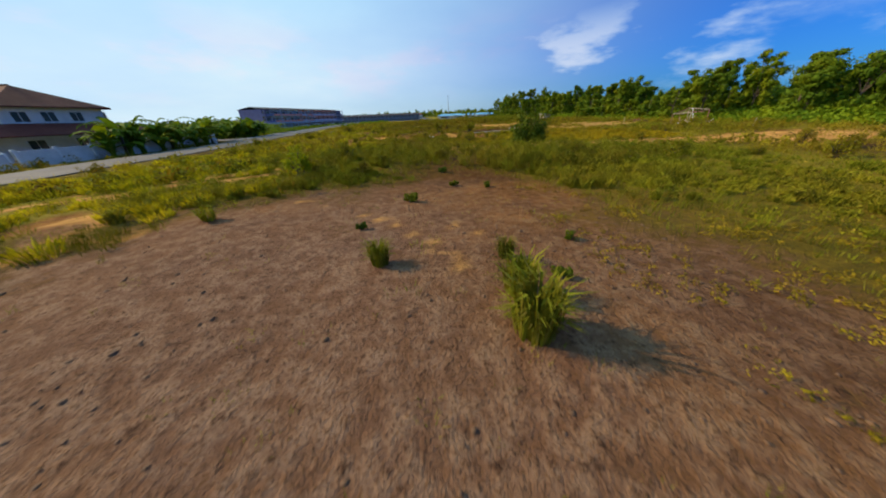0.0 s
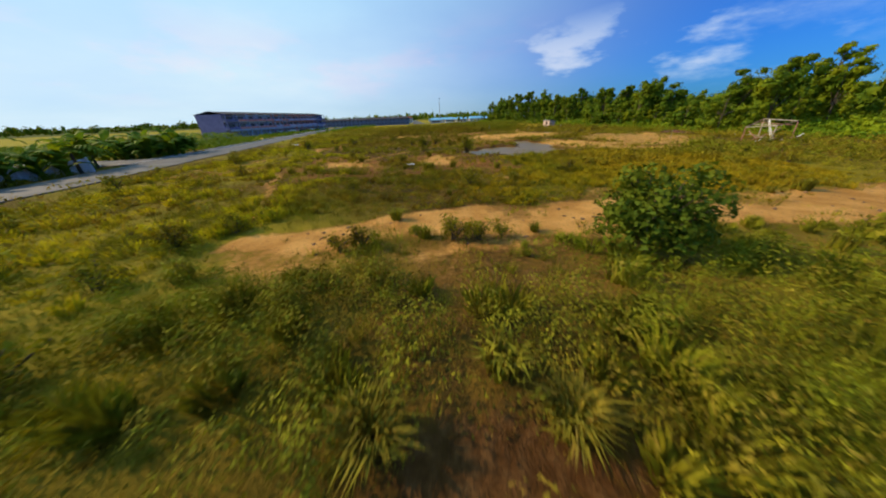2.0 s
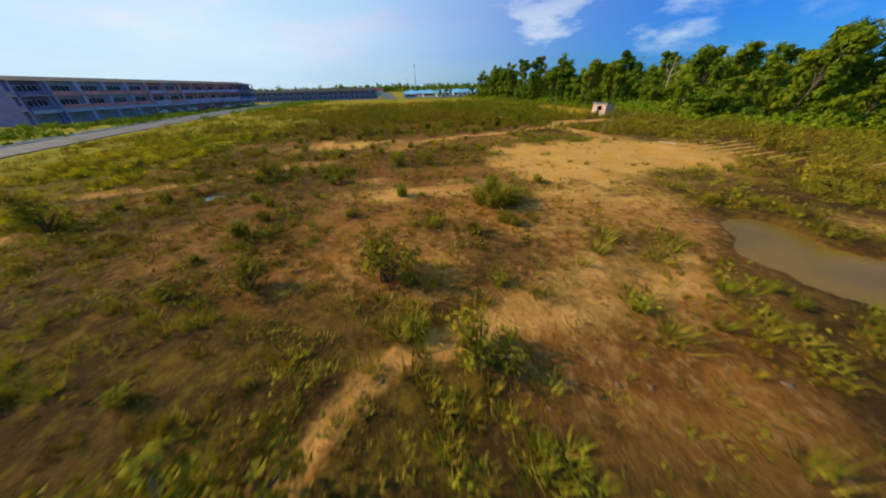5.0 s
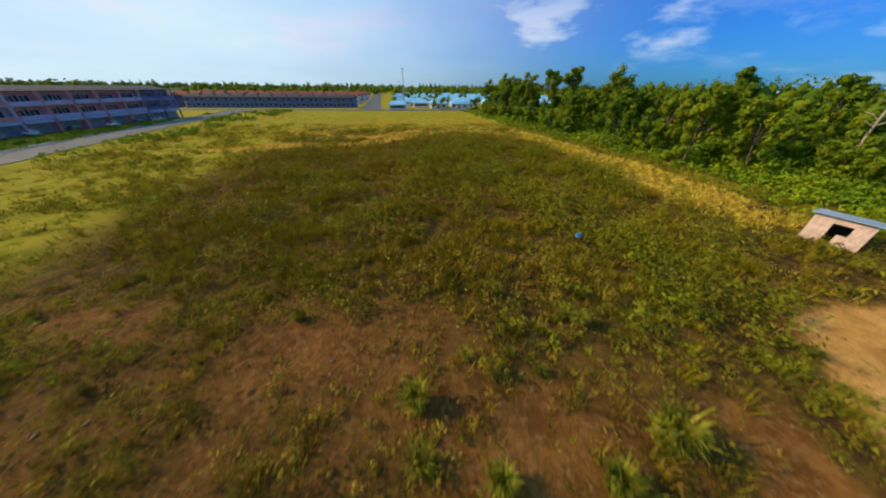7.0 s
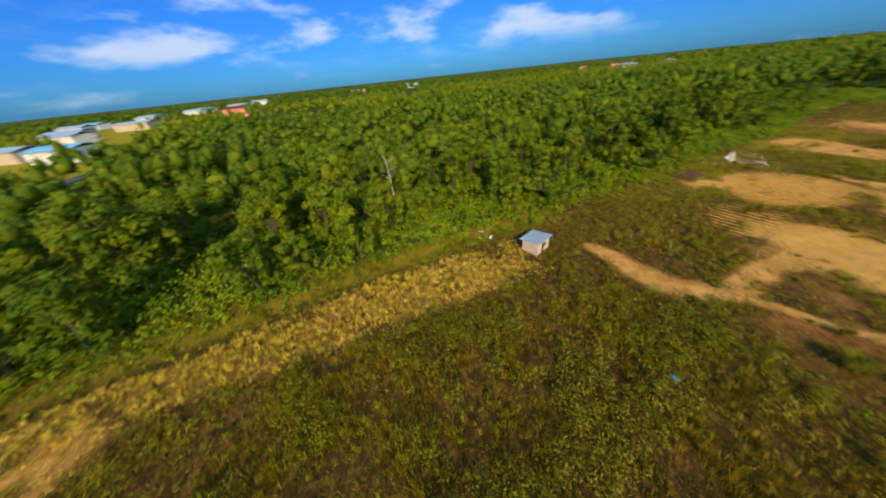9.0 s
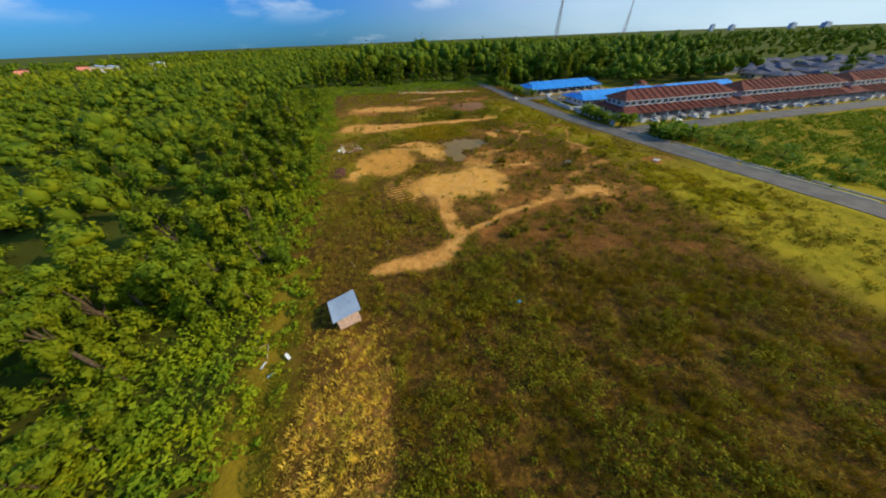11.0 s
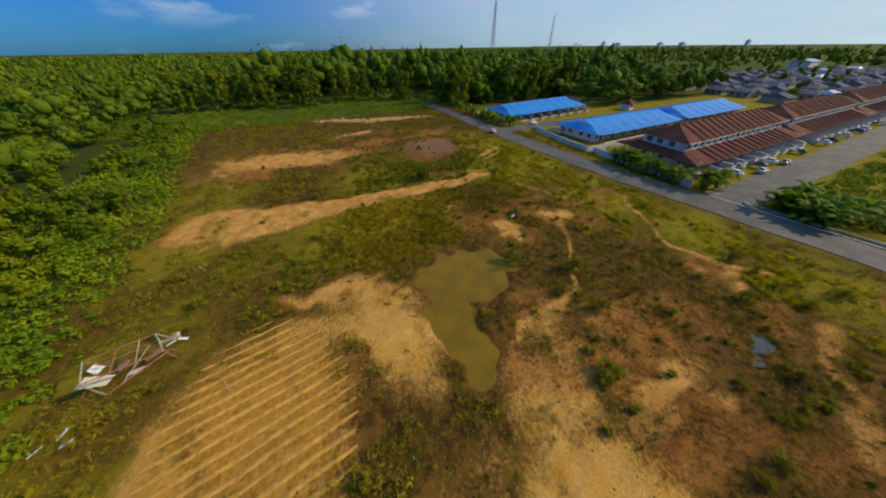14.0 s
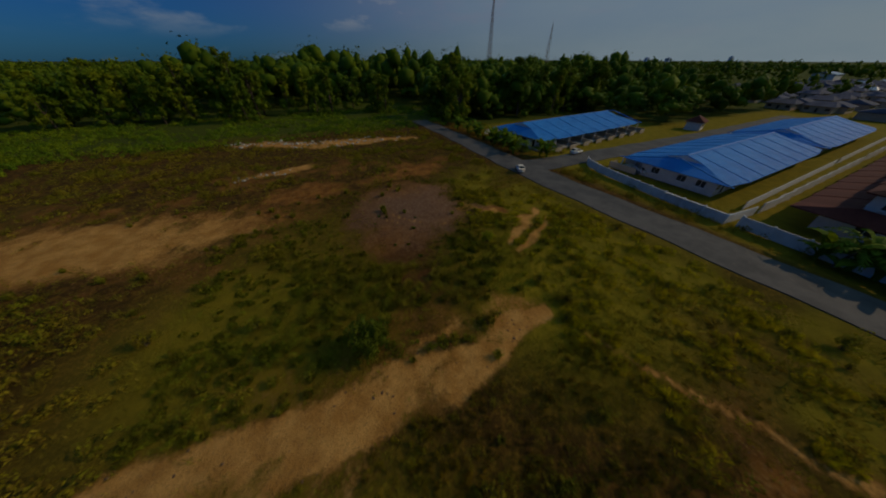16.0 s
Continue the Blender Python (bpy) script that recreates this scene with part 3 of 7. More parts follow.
    lush = np.maximum.reduce([
        step(-26 - x - 0.22 * np.maximum(y - 120, 0) * 0 + 4 * (fbm(x, y, 30, 2) - 0.5), -6, 4) * step(y, 100, 122),
        step(y, 212 + 20 * fbm(x, y, 40, 1), 255), blob(x, y, 15, 20, 12, 16) * 0.35,
        0.7 * step(-46 - x, 0, 6), step(-y, 66, 80), strip(x, y, [(-25, 0, 9), (-27, 40, 11), (-33, 75, 11), (-40, 110, 9)], 0.6) * (0.25 + 0.45 * step(fbm(x, y, 9, 2), 0.36, 0.56)), blob(x, y, 28, 52, 20, 12, 0, 0.5) * 0.7, blob(x, y, -17, 34, 14, 15, 0, 0.5) * 0.75, blob(x, y, 20, 26, 14, 12, 0, 0.5) * 0.6, blob(x, y, 62, 52, 13, 62, 3, 0.5) * (0.15 + 0.45 * step(fbm(x, y, 6, 4), 0.38, 0.6)), strip(x, y, [(63, 140, 3.5), (61.5, 180, 3.5), (57, 232, 3.5)], 0.6) * 0.45,
    ])
    swath = np.maximum.reduce([strip(X, Y, [(-34, 204, 4), (-14, 207, 4.5), (-4, 207, 4), (10, 222, 3), (24, 233, 4), (34, 227, 4), (44, 216, 5)]),
                               strip(X, Y, [(-36, 230, 3), (-22, 228, 3.5), (-3, 217, 2.5), (14, 231, 3)]) * 0.9, strip(X, Y, [(-30, 246, 2.5), (-16, 247, 3), (8, 258, 3), (30, 250, 3)]) * 0.7])
    dry = np.maximum.reduce([0.35 * step(y, 205, 222) * (1 - step(y, 262, 285)) * step(fbm(x * 0.4, y, 16, 4), 0.42, 0.6) * (x < 50) * (x > -60), strawbed, swath])
    fur = np.zeros(np.shape(x))
    for cx, cy, rx, ry in FURROWS:
        fur = np.maximum(fur, blob(x, y, cx, cy, rx, ry, 0, 0.3) * (1.0 if cy < 100 else 0.45))
    thin_soil = np.maximum.reduce([blob(X, Y, 2, 116, 32, 30, 0, 0.5), blob(X, Y, -8, 62, 22, 12, 0, 0.5), blob(X, Y, 30, -10, 50, 30, 0, 0.5) * 0.8])
    thin_soil = thin_soil * (0.16 + 0.62 * step(fbm(x, y, 5.5, 2), 0.34, 0.7))
    bare = np.maximum.reduce([mud, pale, gold, fur * 0.9, thin_soil, strawbed * 0.5, swath * 0.75])
    pale = np.maximum(pale, swath)
    bare *= 1 - 0.5 * step(fbm(x, y, 4.0, 2), 0.52, 0.68) * (1 - 0.6 * gold) * (1 - np.maximum(blob(x, y, -2, 8, 9, 10, 0, 0.3), blob(x, y, 1.5, 16, 6, 8, 0, 0.3)))
    gold = np.maximum(gold, strawbed * 0.5)
    bare = np.maximum(bare, np.maximum(pond, puddle))
    z = 0.55 * (fbm(x, y, 24, 5) - 0.5) + 0.25 * (fbm(x, y, 4, 1) - 0.5) + 0.10 * (vnoise(x, y, 0.9, 3) - 0.5)
    z = z + 0.45 * blob(x, y, -5, 8, 12, 12, 0, 0.8) + 0.5 * blob(x, y, 1, 28.5, 16, 5.5, 0, 0.45) - 0.3
    z = z - 0.7 * blob(x, y, 59.5 - 0.1 * np.maximum(y - 178, 0), 190, 1.6, 44, 3, 0.6)
    z = z * (1 - road) - 0.06 * road
    basin = np.maximum.reduce([blob(x, y, 15.5, 74.8, 17, 14, 10, 0.3), blob(x, y, 21.5, 85, 9, 13, 15, 0.3), blob(x, y, -12, 100.6, 7.5, 6, 0, 0.3)])
    z = z * (1 - basin) + (-0.16 + 0.10 * (vnoise(x, y, 1.6, 3) - 0.5)) * basin
    z = z - 0.75 * np.maximum(pond, puddle)
    far = np.hypot(x - 5, y - 130)
    lim = np.interp(y, [-120, 20, 100, 150, 200, 300, 330], [92, 76, 68, 64, 61, 48, 46])
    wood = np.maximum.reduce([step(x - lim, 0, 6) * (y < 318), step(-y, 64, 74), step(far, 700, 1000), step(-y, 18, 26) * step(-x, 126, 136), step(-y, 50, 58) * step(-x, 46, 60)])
    z = z * (1 - step(far, 300, 600)) - 0.2 * step(far, 300, 600)
    # The last mask mixes damp soil with shade of bank and tussocks, as colour.
    return dict(z=z, bare=bare * (1 - road), pale=np.maximum(pale, 0.55 * road), gold=gold, lush=lush, road=road, pond=np.maximum(pond, puddle), dry=dry,
                straw=strawbed, fur=fur, mud=mud, wood=wood, ash=0.85 * blob(X, Y, -5.0, 8, 11, 10), wet=np.maximum.reduce([0.95 * blob(x, y, 0.5, 22, 8, 3.6, 0, 0.5), blob(x, y, 1.6, 26.4, 5, 3, 0, 0.5), 0.85 * blob(x, y, 7.8, 8, 3.6, 8, 0, 0.6), 0.3 * blob(x, y, 0, 14, 10, 10, 0, 0.5), 0.85 * blob(x, y, -7, 20, 6, 4.5, 0, 0.5), 0.9 * blob(x, y, 4, 49, 18, 9, 0, 0.6), 0.65 * blob(x, y, -2, 140, 30, 13, 0, 0.6), 0.45 * blob(x, y, -8, 106, 14, 9, 0, 0.6)]))


def spread(lo, a, b, hi, fine):
    """Grid lines: fine from a to b, then wider and wider out to lo and hi."""
    core = list(np.arange(a, b + 0.01, fine))
    out, s, v = [], fine, b
    while v < hi:
        s *= 1.17
        v += s
        out.append(min(v, hi))
    left, s, v = [], fine, a
    while v > lo:
        s *= 1.17
        v -= s
        left.append(max(v, lo))
    return np.array(left[::-1] + core + out)


gx, gy = spread(-4600, -64, 74, 4600, 0.75), spread(-4600, -40, 250, 4600, 0.75)
GX, GY = np.meshgrid(gx, gy, indexing="ij")
LANDS = land(GX.ravel(), GY.ravel())
idx = np.arange(GX.size).reshape(GX.shape)
quads = np.stack([idx[:-1, :-1], idx[1:, :-1], idx[1:, 1:], idx[:-1, 1:]], -1).reshape(-1)
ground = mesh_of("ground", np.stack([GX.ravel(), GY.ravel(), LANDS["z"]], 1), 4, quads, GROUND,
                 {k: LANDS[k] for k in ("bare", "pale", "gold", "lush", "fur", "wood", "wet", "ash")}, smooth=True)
tagged(ground, "rough waste land of brown and yellow bare soil and olive grass", "ground", kind="structure")


def height_at(x, y):
    return land(np.atleast_1d(np.asarray(x, float)), np.atleast_1d(np.asarray(y, float)))["z"]


def ribbon(name, line, lift, material, label, category, grow=0.0, thick=0.12, z_noise=0.0):
    """A road: a strip along a line of (x, y, half width), with a smooth course and real edges."""
    pts = []
    for k in range(len(line) - 1):
        p0, p1, p2, p3 = (np.array(line[min(max(j, 0), len(line) - 1)], float) for j in (k - 1, k, k + 1, k + 2))
        n = max(2, int(np.hypot(*(p2 - p1)[:2]) / 4))
        for q in np.arange(n) / n:
            pts.append(0.5 * (2 * p1 + (p2 - p0) * q + (2 * p0 - 5 * p1 + 4 * p2 - p3) * q ** 2 + (3 * p1 - p0 - 3 * p2 + p3) * q ** 3))
    pts.append(np.array(line[-1], float))
    bm = bmesh.new()
    rings = []
    for k, p in enumerate(pts):
        d = pts[min(k + 1, len(pts) - 1)] - pts[max(k - 1, 0)]
        d = d[:2] / np.hypot(*d[:2])
        nrm = np.array([-d[1], d[0]])
        ring = []
        for s, zz in ((-1.0, lift - thick), (-1.0, lift), (-0.5, lift + 0.03), (0.0, lift + 0.05), (0.5, lift + 0.03), (1.0, lift), (1.0, lift - thick)):
            w = (p[2] + grow + 0.25 * math.sin(k * 1.7 + s)) * s
            ring.append(bm.verts.new((p[0] + nrm[0] * w, p[1] + nrm[1] * w, zz)))
        rings.append(ring)
    for a, b in zip(rings, rings[1:]):
        for j in range(6):
            bm.faces.new((a[j], a[j + 1], b[j + 1], b[j]))
    ob = part(name, bm, material)
    return tagged(ob, label, category, kind="structure")


ribbon("road", ROAD_LINE, 0.06, ROAD, "worn grey asphalt road beside the waste land", "road")
ribbon("road", SIDE_LINE, 0.068, ROAD, "worn asphalt side road in front of the terrace", "road")
ribbon("road", CLOSE_LINE, 0.064, ROAD, "short asphalt close between the blue roofs", "road")
ribbon("road", CROSS_LINE, 0.072, ROAD, "grey asphalt cross road beyond the field", "road")
ribbon("road", AWAY_LINE, 0.076, ROAD, "wide asphalt road leading away from the field", "road")

# water in the hollows
bm = bmesh.new()
for cx, cy, rx, ry, turn in ((15.5, 74.8, 13.5, 10.5, 10), (21.5, 85, 6.5, 9.5, 15)):
    c, s = math.cos(radians(turn)), math.sin(radians(turn))
    ring = [bm.verts.new((cx + rx * math.cos(w) * c - ry * math.sin(w) * s, cy + rx * math.cos(w) * s + ry * math.sin(w) * c, -0.50 + 0.004 * (cy > 80)))
            for w in (2 * math.pi * k / 40 for k in range(40))]
    bm.faces.new(ring)
tagged(part("water", bm, WATER), "shallow muddy brown pond with green edges", "pond", kind="structure")
bm = bmesh.new()
bm.faces.new([bm.verts.new((-12 + 4.2 * math.cos(w), 100.6 + 2.5 * math.sin(w), -0.42)) for w in (2 * math.pi * k / 24 for k in range(24))])
tagged(part("water", bm, CLEAR_WATER), "small puddle that mirrors the sky", "puddle", kind="structure")


# ---------------------------------------------------------------- grass and scrub
RS = np.random.RandomState(7)


def scatter(x0, x1, y0, y1, per_m2, keep):
    """Random places in a rectangle, thinned by keep(masks, x, y) from 0 to 1."""
    n = int((x1 - x0) * (y1 - y0) * per_m2)
    x, y = RS.uniform(x0, x1, n), RS.uniform(y0, y1, n)
    m = land(x, y)
    ok = RS.rand(n) < keep(m, x, y)
    return x[ok], y[ok], {k: v[ok] for k, v in m.items()}


def blades(name, x, y, z, tall, wide, count, material, spread_r, lean=0.45):
    """Tufts of blades: every blade a bent, pointed leaf."""
    n = len(x)
    k = n * count
    cx, cy, cz = np.repeat(x, count), np.repeat(y, count), np.repeat(z, count)
    h = np.repeat(tall, count) * RS.uniform(0.55, 1.15, k)
    w = np.repeat(wide, count) * RS.uniform(0.6, 1.3, k)
    sp = np.repeat(spread_r, count)
    a, r = RS.uniform(0, 2 * math.pi, k), np.sqrt(RS.rand(k)) * sp
    bx, by = cx + r * np.cos(a), cy + r * np.sin(a)
    out = a + RS.normal(0, 0.7, k)
    side = out + math.pi / 2 + RS.normal(0, 0.5, k)
    tip = h * RS.uniform(0.25, 1.0, k) * lean + r * 0.4
    P = np.empty((k, 3, 3), np.float32)
    P[:, 0] = np.stack([bx - np.cos(side) * w, by - np.sin(side) * w, cz - 0.05], 1)
    P[:, 1] = np.stack([bx + np.cos(side) * w, by + np.sin(side) * w, cz - 0.05], 1)
    P[:, 2] = np.stack([bx + np.cos(out) * tip, by + np.sin(out) * tip, cz + h], 1)
    return mesh_of(name, P.reshape(-1, 3), 3, np.arange(3 * k), material)


def leaf_cloud(centres, radii, count, size, flat=1.0, up=0.0, jitter=0.34):
    """Small leaves strewn over ellipsoids: vertices and corner indices, one triangle a leaf."""
    n = len(centres)
    k = n * count
    d = RS.normal(size=(k, 3))
    d[:, 2] = d[:, 2] + up
    d /= np.linalg.norm(d, axis=1)[:, None]
    rr = RS.uniform(0.72, 1.08, k)[:, None]
    p = np.repeat(centres, count, 0) + d * np.repeat(radii, count, 0) * rr
    nrm = d + RS.normal(0, jitter, (k, 3))
    nrm /= np.linalg.norm(nrm, axis=1)[:, None]
    u = np.cross(nrm, RS.normal(size=(k, 3)))
    u /= np.linalg.norm(u, axis=1)[:, None] + 1e-9
    v = np.cross(nrm, u)
    s = np.repeat(size, count)[:, None] * RS.uniform(0.6, 1.4, (k, 1))
    V = np.stack([p - u * s, p + u * s * 0.8 - v * s * 0.45 * flat, p + u * s * 0.5 + v * s * 0.75 * flat], 1).reshape(-1, 3)
    T = np.arange(3 * k)
    return V, T


def ball(sub):
    bm = bmesh.new()
    bmesh.ops.create_icosphere(bm, subdivisions=sub, radius=1.0)
    v = np.array([p.co for p in bm.verts])
    f = np.array([[q.index for q in p.verts] for p in bm.faces])
    bm.free()
    return v, f


BALL1, BALL2 = ball(1), ball(2)


def lumps(centres, radii, shape, rough=0.22):
    """Uneven lumps, one for each centre, as vertices and triangle corners."""
    bv, bf = shape
    n = len(centres)
    k = 1 + RS.normal(0, rough, (n, len(bv), 1))
    V = centres[:, None, :] + bv[None] * radii[:, None, :] * k
    T = (bf[None] + (np.arange(n) * len(bv))[:, None, None]).reshape(-1)
    return V.reshape(-1, 3), T


def joined(*pieces):
    vs, ts, off = [], [], 0
    for v, t in pieces:
        vs.append(v)
        ts.append(t + off)
        off += len(v)
    return np.concatenate(vs), np.concatenate(ts)


def open_ground(m):
    return (1 - m["road"]) * (m["pond"] < 0.05)


def veg(m):
    return np.clip(1.1 - 1.3 * m["bare"], 0.0, 1) * open_ground(m) * (1 - 0.7 * m["straw"])


def thin(m, x, y):
    """Where the weeds leave brown soil between them."""
    return 1 - 0.75 * np.maximum(blob(x, y, 2, 119, 28, 26, 0, 0.5), blob(x, y, -2, 60, 16, 10, 0, 0.5) * 0.6) * (fbm(x, y, 7, 2) < 0.56)


def drift(x, y):
    """Growth stands in drifts, with gaps between."""
    return step(0.6 * vnoise(x, y, 3.4, 3) + 0.4 * vnoise(x, y, 1.5, 1), 0.40, 0.60)


# low grass close to the start
x, y, m = scatter(-19, 19, -6, 62, 5.0, lambda m, x, y: veg(m) * (0.35 + 0.65 * step(fbm(x, y, 5, 1), 0.35, 0.6)))
tall = 0.22 + 0.4 * step(fbm(x, y, 6, 4), 0.38, 0.66) * (1 - m["bare"])
tagged(blades("grass", x, y, m["z"], tall, np.full(len(x), 0.011), 10, GRASS_LUSH, np.full(len(x), 0.22)),
       "low olive green grass between the tussocks", "grass", kind="stuff")
x, y, m = scatter(-19, 19, -6, 62, 2.6, lambda m, x, y: (1 - 0.8 * np.maximum(blob(x, y, 7.5, 8, 6.5, 9, 0, 0.5), blob(x, y, 1.0, 18.0, 7.0, 4.5, 0, 0.4))) * np.clip(1.25 - 1.9 * m["bare"], 0, 1) * open_ground(m) * (0.22 + 0.78 * drift(x, y)) * (1 - 0.12 * blob(x, y, 4, 46, 26, 13)) * (1 - 0.6 * blob(x, y, 3, 28, 18, 5.5)))
tall = (0.26 + (0.25 + 0.5 * step(fbm(x, y, 6, 4), 0.36, 0.64)) * drift(x, y) + 0.45 * blob(x, y, 1, 27.5, 15, 4.0)) * RS.uniform(0.7, 1.2, len(x)) * (1 - 0.35 * blob(x, y, 4, 46, 24, 12))
tagged(blades("tussocks", x, y, m["z"], tall, np.full(len(x), 0.010), 34, GRASS_LUSH, 0.16 + 0.22 * RS.rand(len(x)), 0.6),
       "knee-high yellow-green tussocks standing close together", "grass", kind="stuff")


def hummocks(x, y, z, r, tall, count, material, label):
    """Dense rounded clumps of reedy grass: high in the middle, bowing outwards at the rim."""
    n = len(x)
    k = n * count
    cx, cy, cz, rr, hh = (np.repeat(v, count) for v in (x, y, z, r, tall))
    a, q = RS.uniform(0, 2 * math.pi, k), np.sqrt(RS.rand(k))
    bx, by = cx + rr * q * 0.8 * np.cos(a), cy + rr * q * 0.8 * np.sin(a)
    h = hh * (1 - 0.5 * q * q) * RS.uniform(0.6, 1.12, k)
    out = a + RS.normal(0, 0.6, k)
    tip = h * (0.12 + 0.5 * q) * RS.uniform(0.5, 1.3, k)
    side = out + math.pi / 2 + RS.normal(0, 0.5, k)
    w = 0.004 + 0.006 * RS.rand(k)
    P = np.empty((k, 4, 3), np.float32)
    P[:, 0] = np.stack([bx - np.cos(side) * w, by - np.sin(side) * w, cz - 0.05], 1)
    P[:, 1] = np.stack([bx + np.cos(side) * w, by + np.sin(side) * w, cz - 0.05], 1)
    mx, my = bx + np.cos(out) * tip * 0.4, by + np.sin(out) * tip * 0.4
    P[:, 2] = np.stack([mx + np.cos(side) * w * 1.3, my + np.sin(side) * w * 1.3, cz + h * 0.62], 1)
    P[:, 3] = np.stack([bx + np.cos(out) * tip, by + np.sin(out) * tip, cz + h], 1)
    return tagged(mesh_of("tall_grass", P.reshape(-1, 3), 4, np.arange(4 * k), material), label, "grass", kind="stuff")


def bank(x, y):
    """1 on the rank growth between the bare patch and the track."""
    return blob(x, y, 1, 28.6, 20, 5.6, 0, 0.3)


def trodden(x, y):
    """1 on the poor ground round the bare patch, where only sparse low weeds stand."""
    return np.maximum(blob(x, y, 7.5, 8, 6.5, 9, 0, 0.5), blob(x, y, 0.5, 18.0, 6.0, 4.0, 0, 0.4))


x, y, m = scatter(-24, 28, 4, 37, 1.15, lambda m, x, y: (1 - trodden(x, y)) * np.clip(1.3 - 2.6 * m["bare"], 0, 1) * open_ground(m) * (0.35 + 0.5 * drift(x, y)) * (1 - 0.6 * bank(x, y)) * (1 - 0.55 * blob(x, y, 0, 35.5, 9, 1.8)))
r = RS.uniform(0.34, 0.72, len(x)) * (0.8 + 0.3 * drift(x, y))
tall = (0.36 + 0.28 * drift(x, y) + 0.45 * bank(x, y)) * RS.uniform(0.7, 1.2, len(x))
west = x < -11 + 4 * (fbm(x, y, 6, 1) - 0.5)
hummocks(x[~west], y[~west], m["z"][~west], r[~west], tall[~west], 140, GRASS_LUSH, "waist-high yellow-green reedy grass in close rounded clumps")
hummocks(x[west], y[west], m["z"][west], r[west], tall[west], 120, GRASS_VERGE, "sunlit yellow grass clumps west of the bare patch")
x, y, m = scatter(-26, 38, 42, 68, 3.6, lambda m, x, y: np.clip(1.35 - 2.0 * m["bare"], 0, 1) * open_ground(m) * np.maximum(0.25 + 0.55 * drift(x, y), 0.95 * blob(x, y, 24, 54, 17, 12, 0, 0.4)))
r = RS.uniform(0.14, 0.38, len(x)) * (1 + 0.5 * blob(x, y, 24, 54, 17, 12, 0, 0.4))
tall = (0.18 + 0.22 * drift(x, y) + 0.25 * blob(x, y, 24, 54, 17, 12, 0, 0.4)) * RS.uniform(0.6, 1.25, len(x))
east = x > 5 + 9 * (fbm(x, y, 6, 1) - 0.5)
hummocks(x[east], y[east], m["z"][east], r[east], tall[east], 52, GRASS_MEADOW, "sunlit yellow-green grass clumps by the pond")
hummocks(x[~east], y[~east], m["z"][~east], r[~east], tall[~east], 36, GRASS_OLIVE, "olive grass clumps with brown soil between")
x, y, m = scatter(-44, -10, 12, 140, 0.85, lambda m, x, y: (x < -10 - 9 * (y < 37) - 14 * step(y, 70, 85)) * (x > -37 - 0.13 * np.maximum(y - 70, 0)) * np.clip(1.35 - 2.0 * m["bare"], 0, 1) * open_ground(m) * (0.25 + 0.75 * drift(x, y)))
r = RS.uniform(0.5, 1.0, len(x))
hummocks(x, y, m["z"], r, (0.35 + 0.4 * drift(x, y)) * RS.uniform(0.7, 1.2, len(x)), 90, GRASS_VERGE, "sunlit yellow-green grass in rounded mounds beside the road")
x, y, m = scatter(-22, 16, 82, 118, 1.5, lambda m, x, y: open_ground(m) * (1 - m["gold"]) * (1 - 0.6 * m["pale"]) * (0.12 + 0.88 * step(0.6 * vnoise(x, y, 3.2, 2) + 0.4 * vnoise(x, y, 1.2, 5), 0.42, 0.6)))
hummocks(x, y, m["z"], RS.uniform(0.14, 0.36, len(x)), RS.uniform(0.14, 0.42, len(x)), 26, GRASS_OLIVE, "low brownish tufts over bare brown soil")
# the rest of the field: low grass, and taller growth in drifts with gaps between


def off_start(x, y):
    return 1 - ((y > -6) & (y < 62) & (x > -19) & (x < 19)) * 1.0


def low_pass(x, y):
    return ((y > 62) & (y < 144) & (np.abs(x - 4) < 28)) * 1.0


def rank(x, y):
    """1 on the tall growth of the northern field."""
    return blob(x, y, 15, 177, 36, 39, 0, 0.35)


x, y, m = scatter(-62, 80, -60, 322, 0.6, lambda m, x, y: veg(m) * (x < 67 + 13 * (y < 40)) * thin(m, x, y) * (0.3 + 0.7 * step(fbm(x, y, 6, 1), 0.35, 0.6)) * off_start(x, y))
tall = (0.22 + 0.25 * step(fbm(x, y, 7, 4), 0.4, 0.66)) * (1 - 0.3 * m["lush"])
tagged(blades("grass", x, y, m["z"], tall, np.full(len(x), 0.034), 7, GRASS, np.full(len(x), 0.4)),
       "olive and yellow-green rough grass on the field", "grass", kind="stuff")
x, y, m = scatter(-60, 78, -60, 250, 1.25, lambda m, x, y: (x < 64 + 14 * (y < 40)) * (1 - low_pass(x, y)) * np.clip(1.15 - 1.3 * m["bare"], 0, 1) * open_ground(m) * (1 - 0.8 * m["straw"]) * (0.16 + 0.84 * drift(x, y)) * (1 - 0.1 * m["lush"] * (x < -24)) * (1 - 0.9 * rank(x, y))
                  * np.maximum(thin(m, x, y), 0.3) * off_start(x, y))
tall = (0.30 + 0.62 * drift(x, y) * step(fbm(x, y, 8, 4), 0.30, 0.62) + 0.15 * rank(x, y) * drift(x, y)) * RS.uniform(0.7, 1.25, len(x))
tagged(blades("tussocks", x, y, m["z"], tall, np.where((y < 75) & (y > -5), 0.02, 0.038), 12, GRASS, 0.28 + 0.3 * RS.rand(len(x)), 0.95),
       "rough tussocks with sunlit tops over brown soil", "grass", kind="stuff")
x, y, m = scatter(-26, 34, 60, 146, 1.5, lambda m, x, y: low_pass(x, y) * np.clip(1.2 - 1.3 * m["bare"], 0, 1) * open_ground(m) * (0.12 + 0.88 * drift(x, y)) * np.maximum(thin(m, x, y), 0.55))
tall = (0.22 + 0.5 * drift(x, y) * step(fbm(x, y, 8, 4), 0.30, 0.62)) * RS.uniform(0.7, 1.25, len(x))
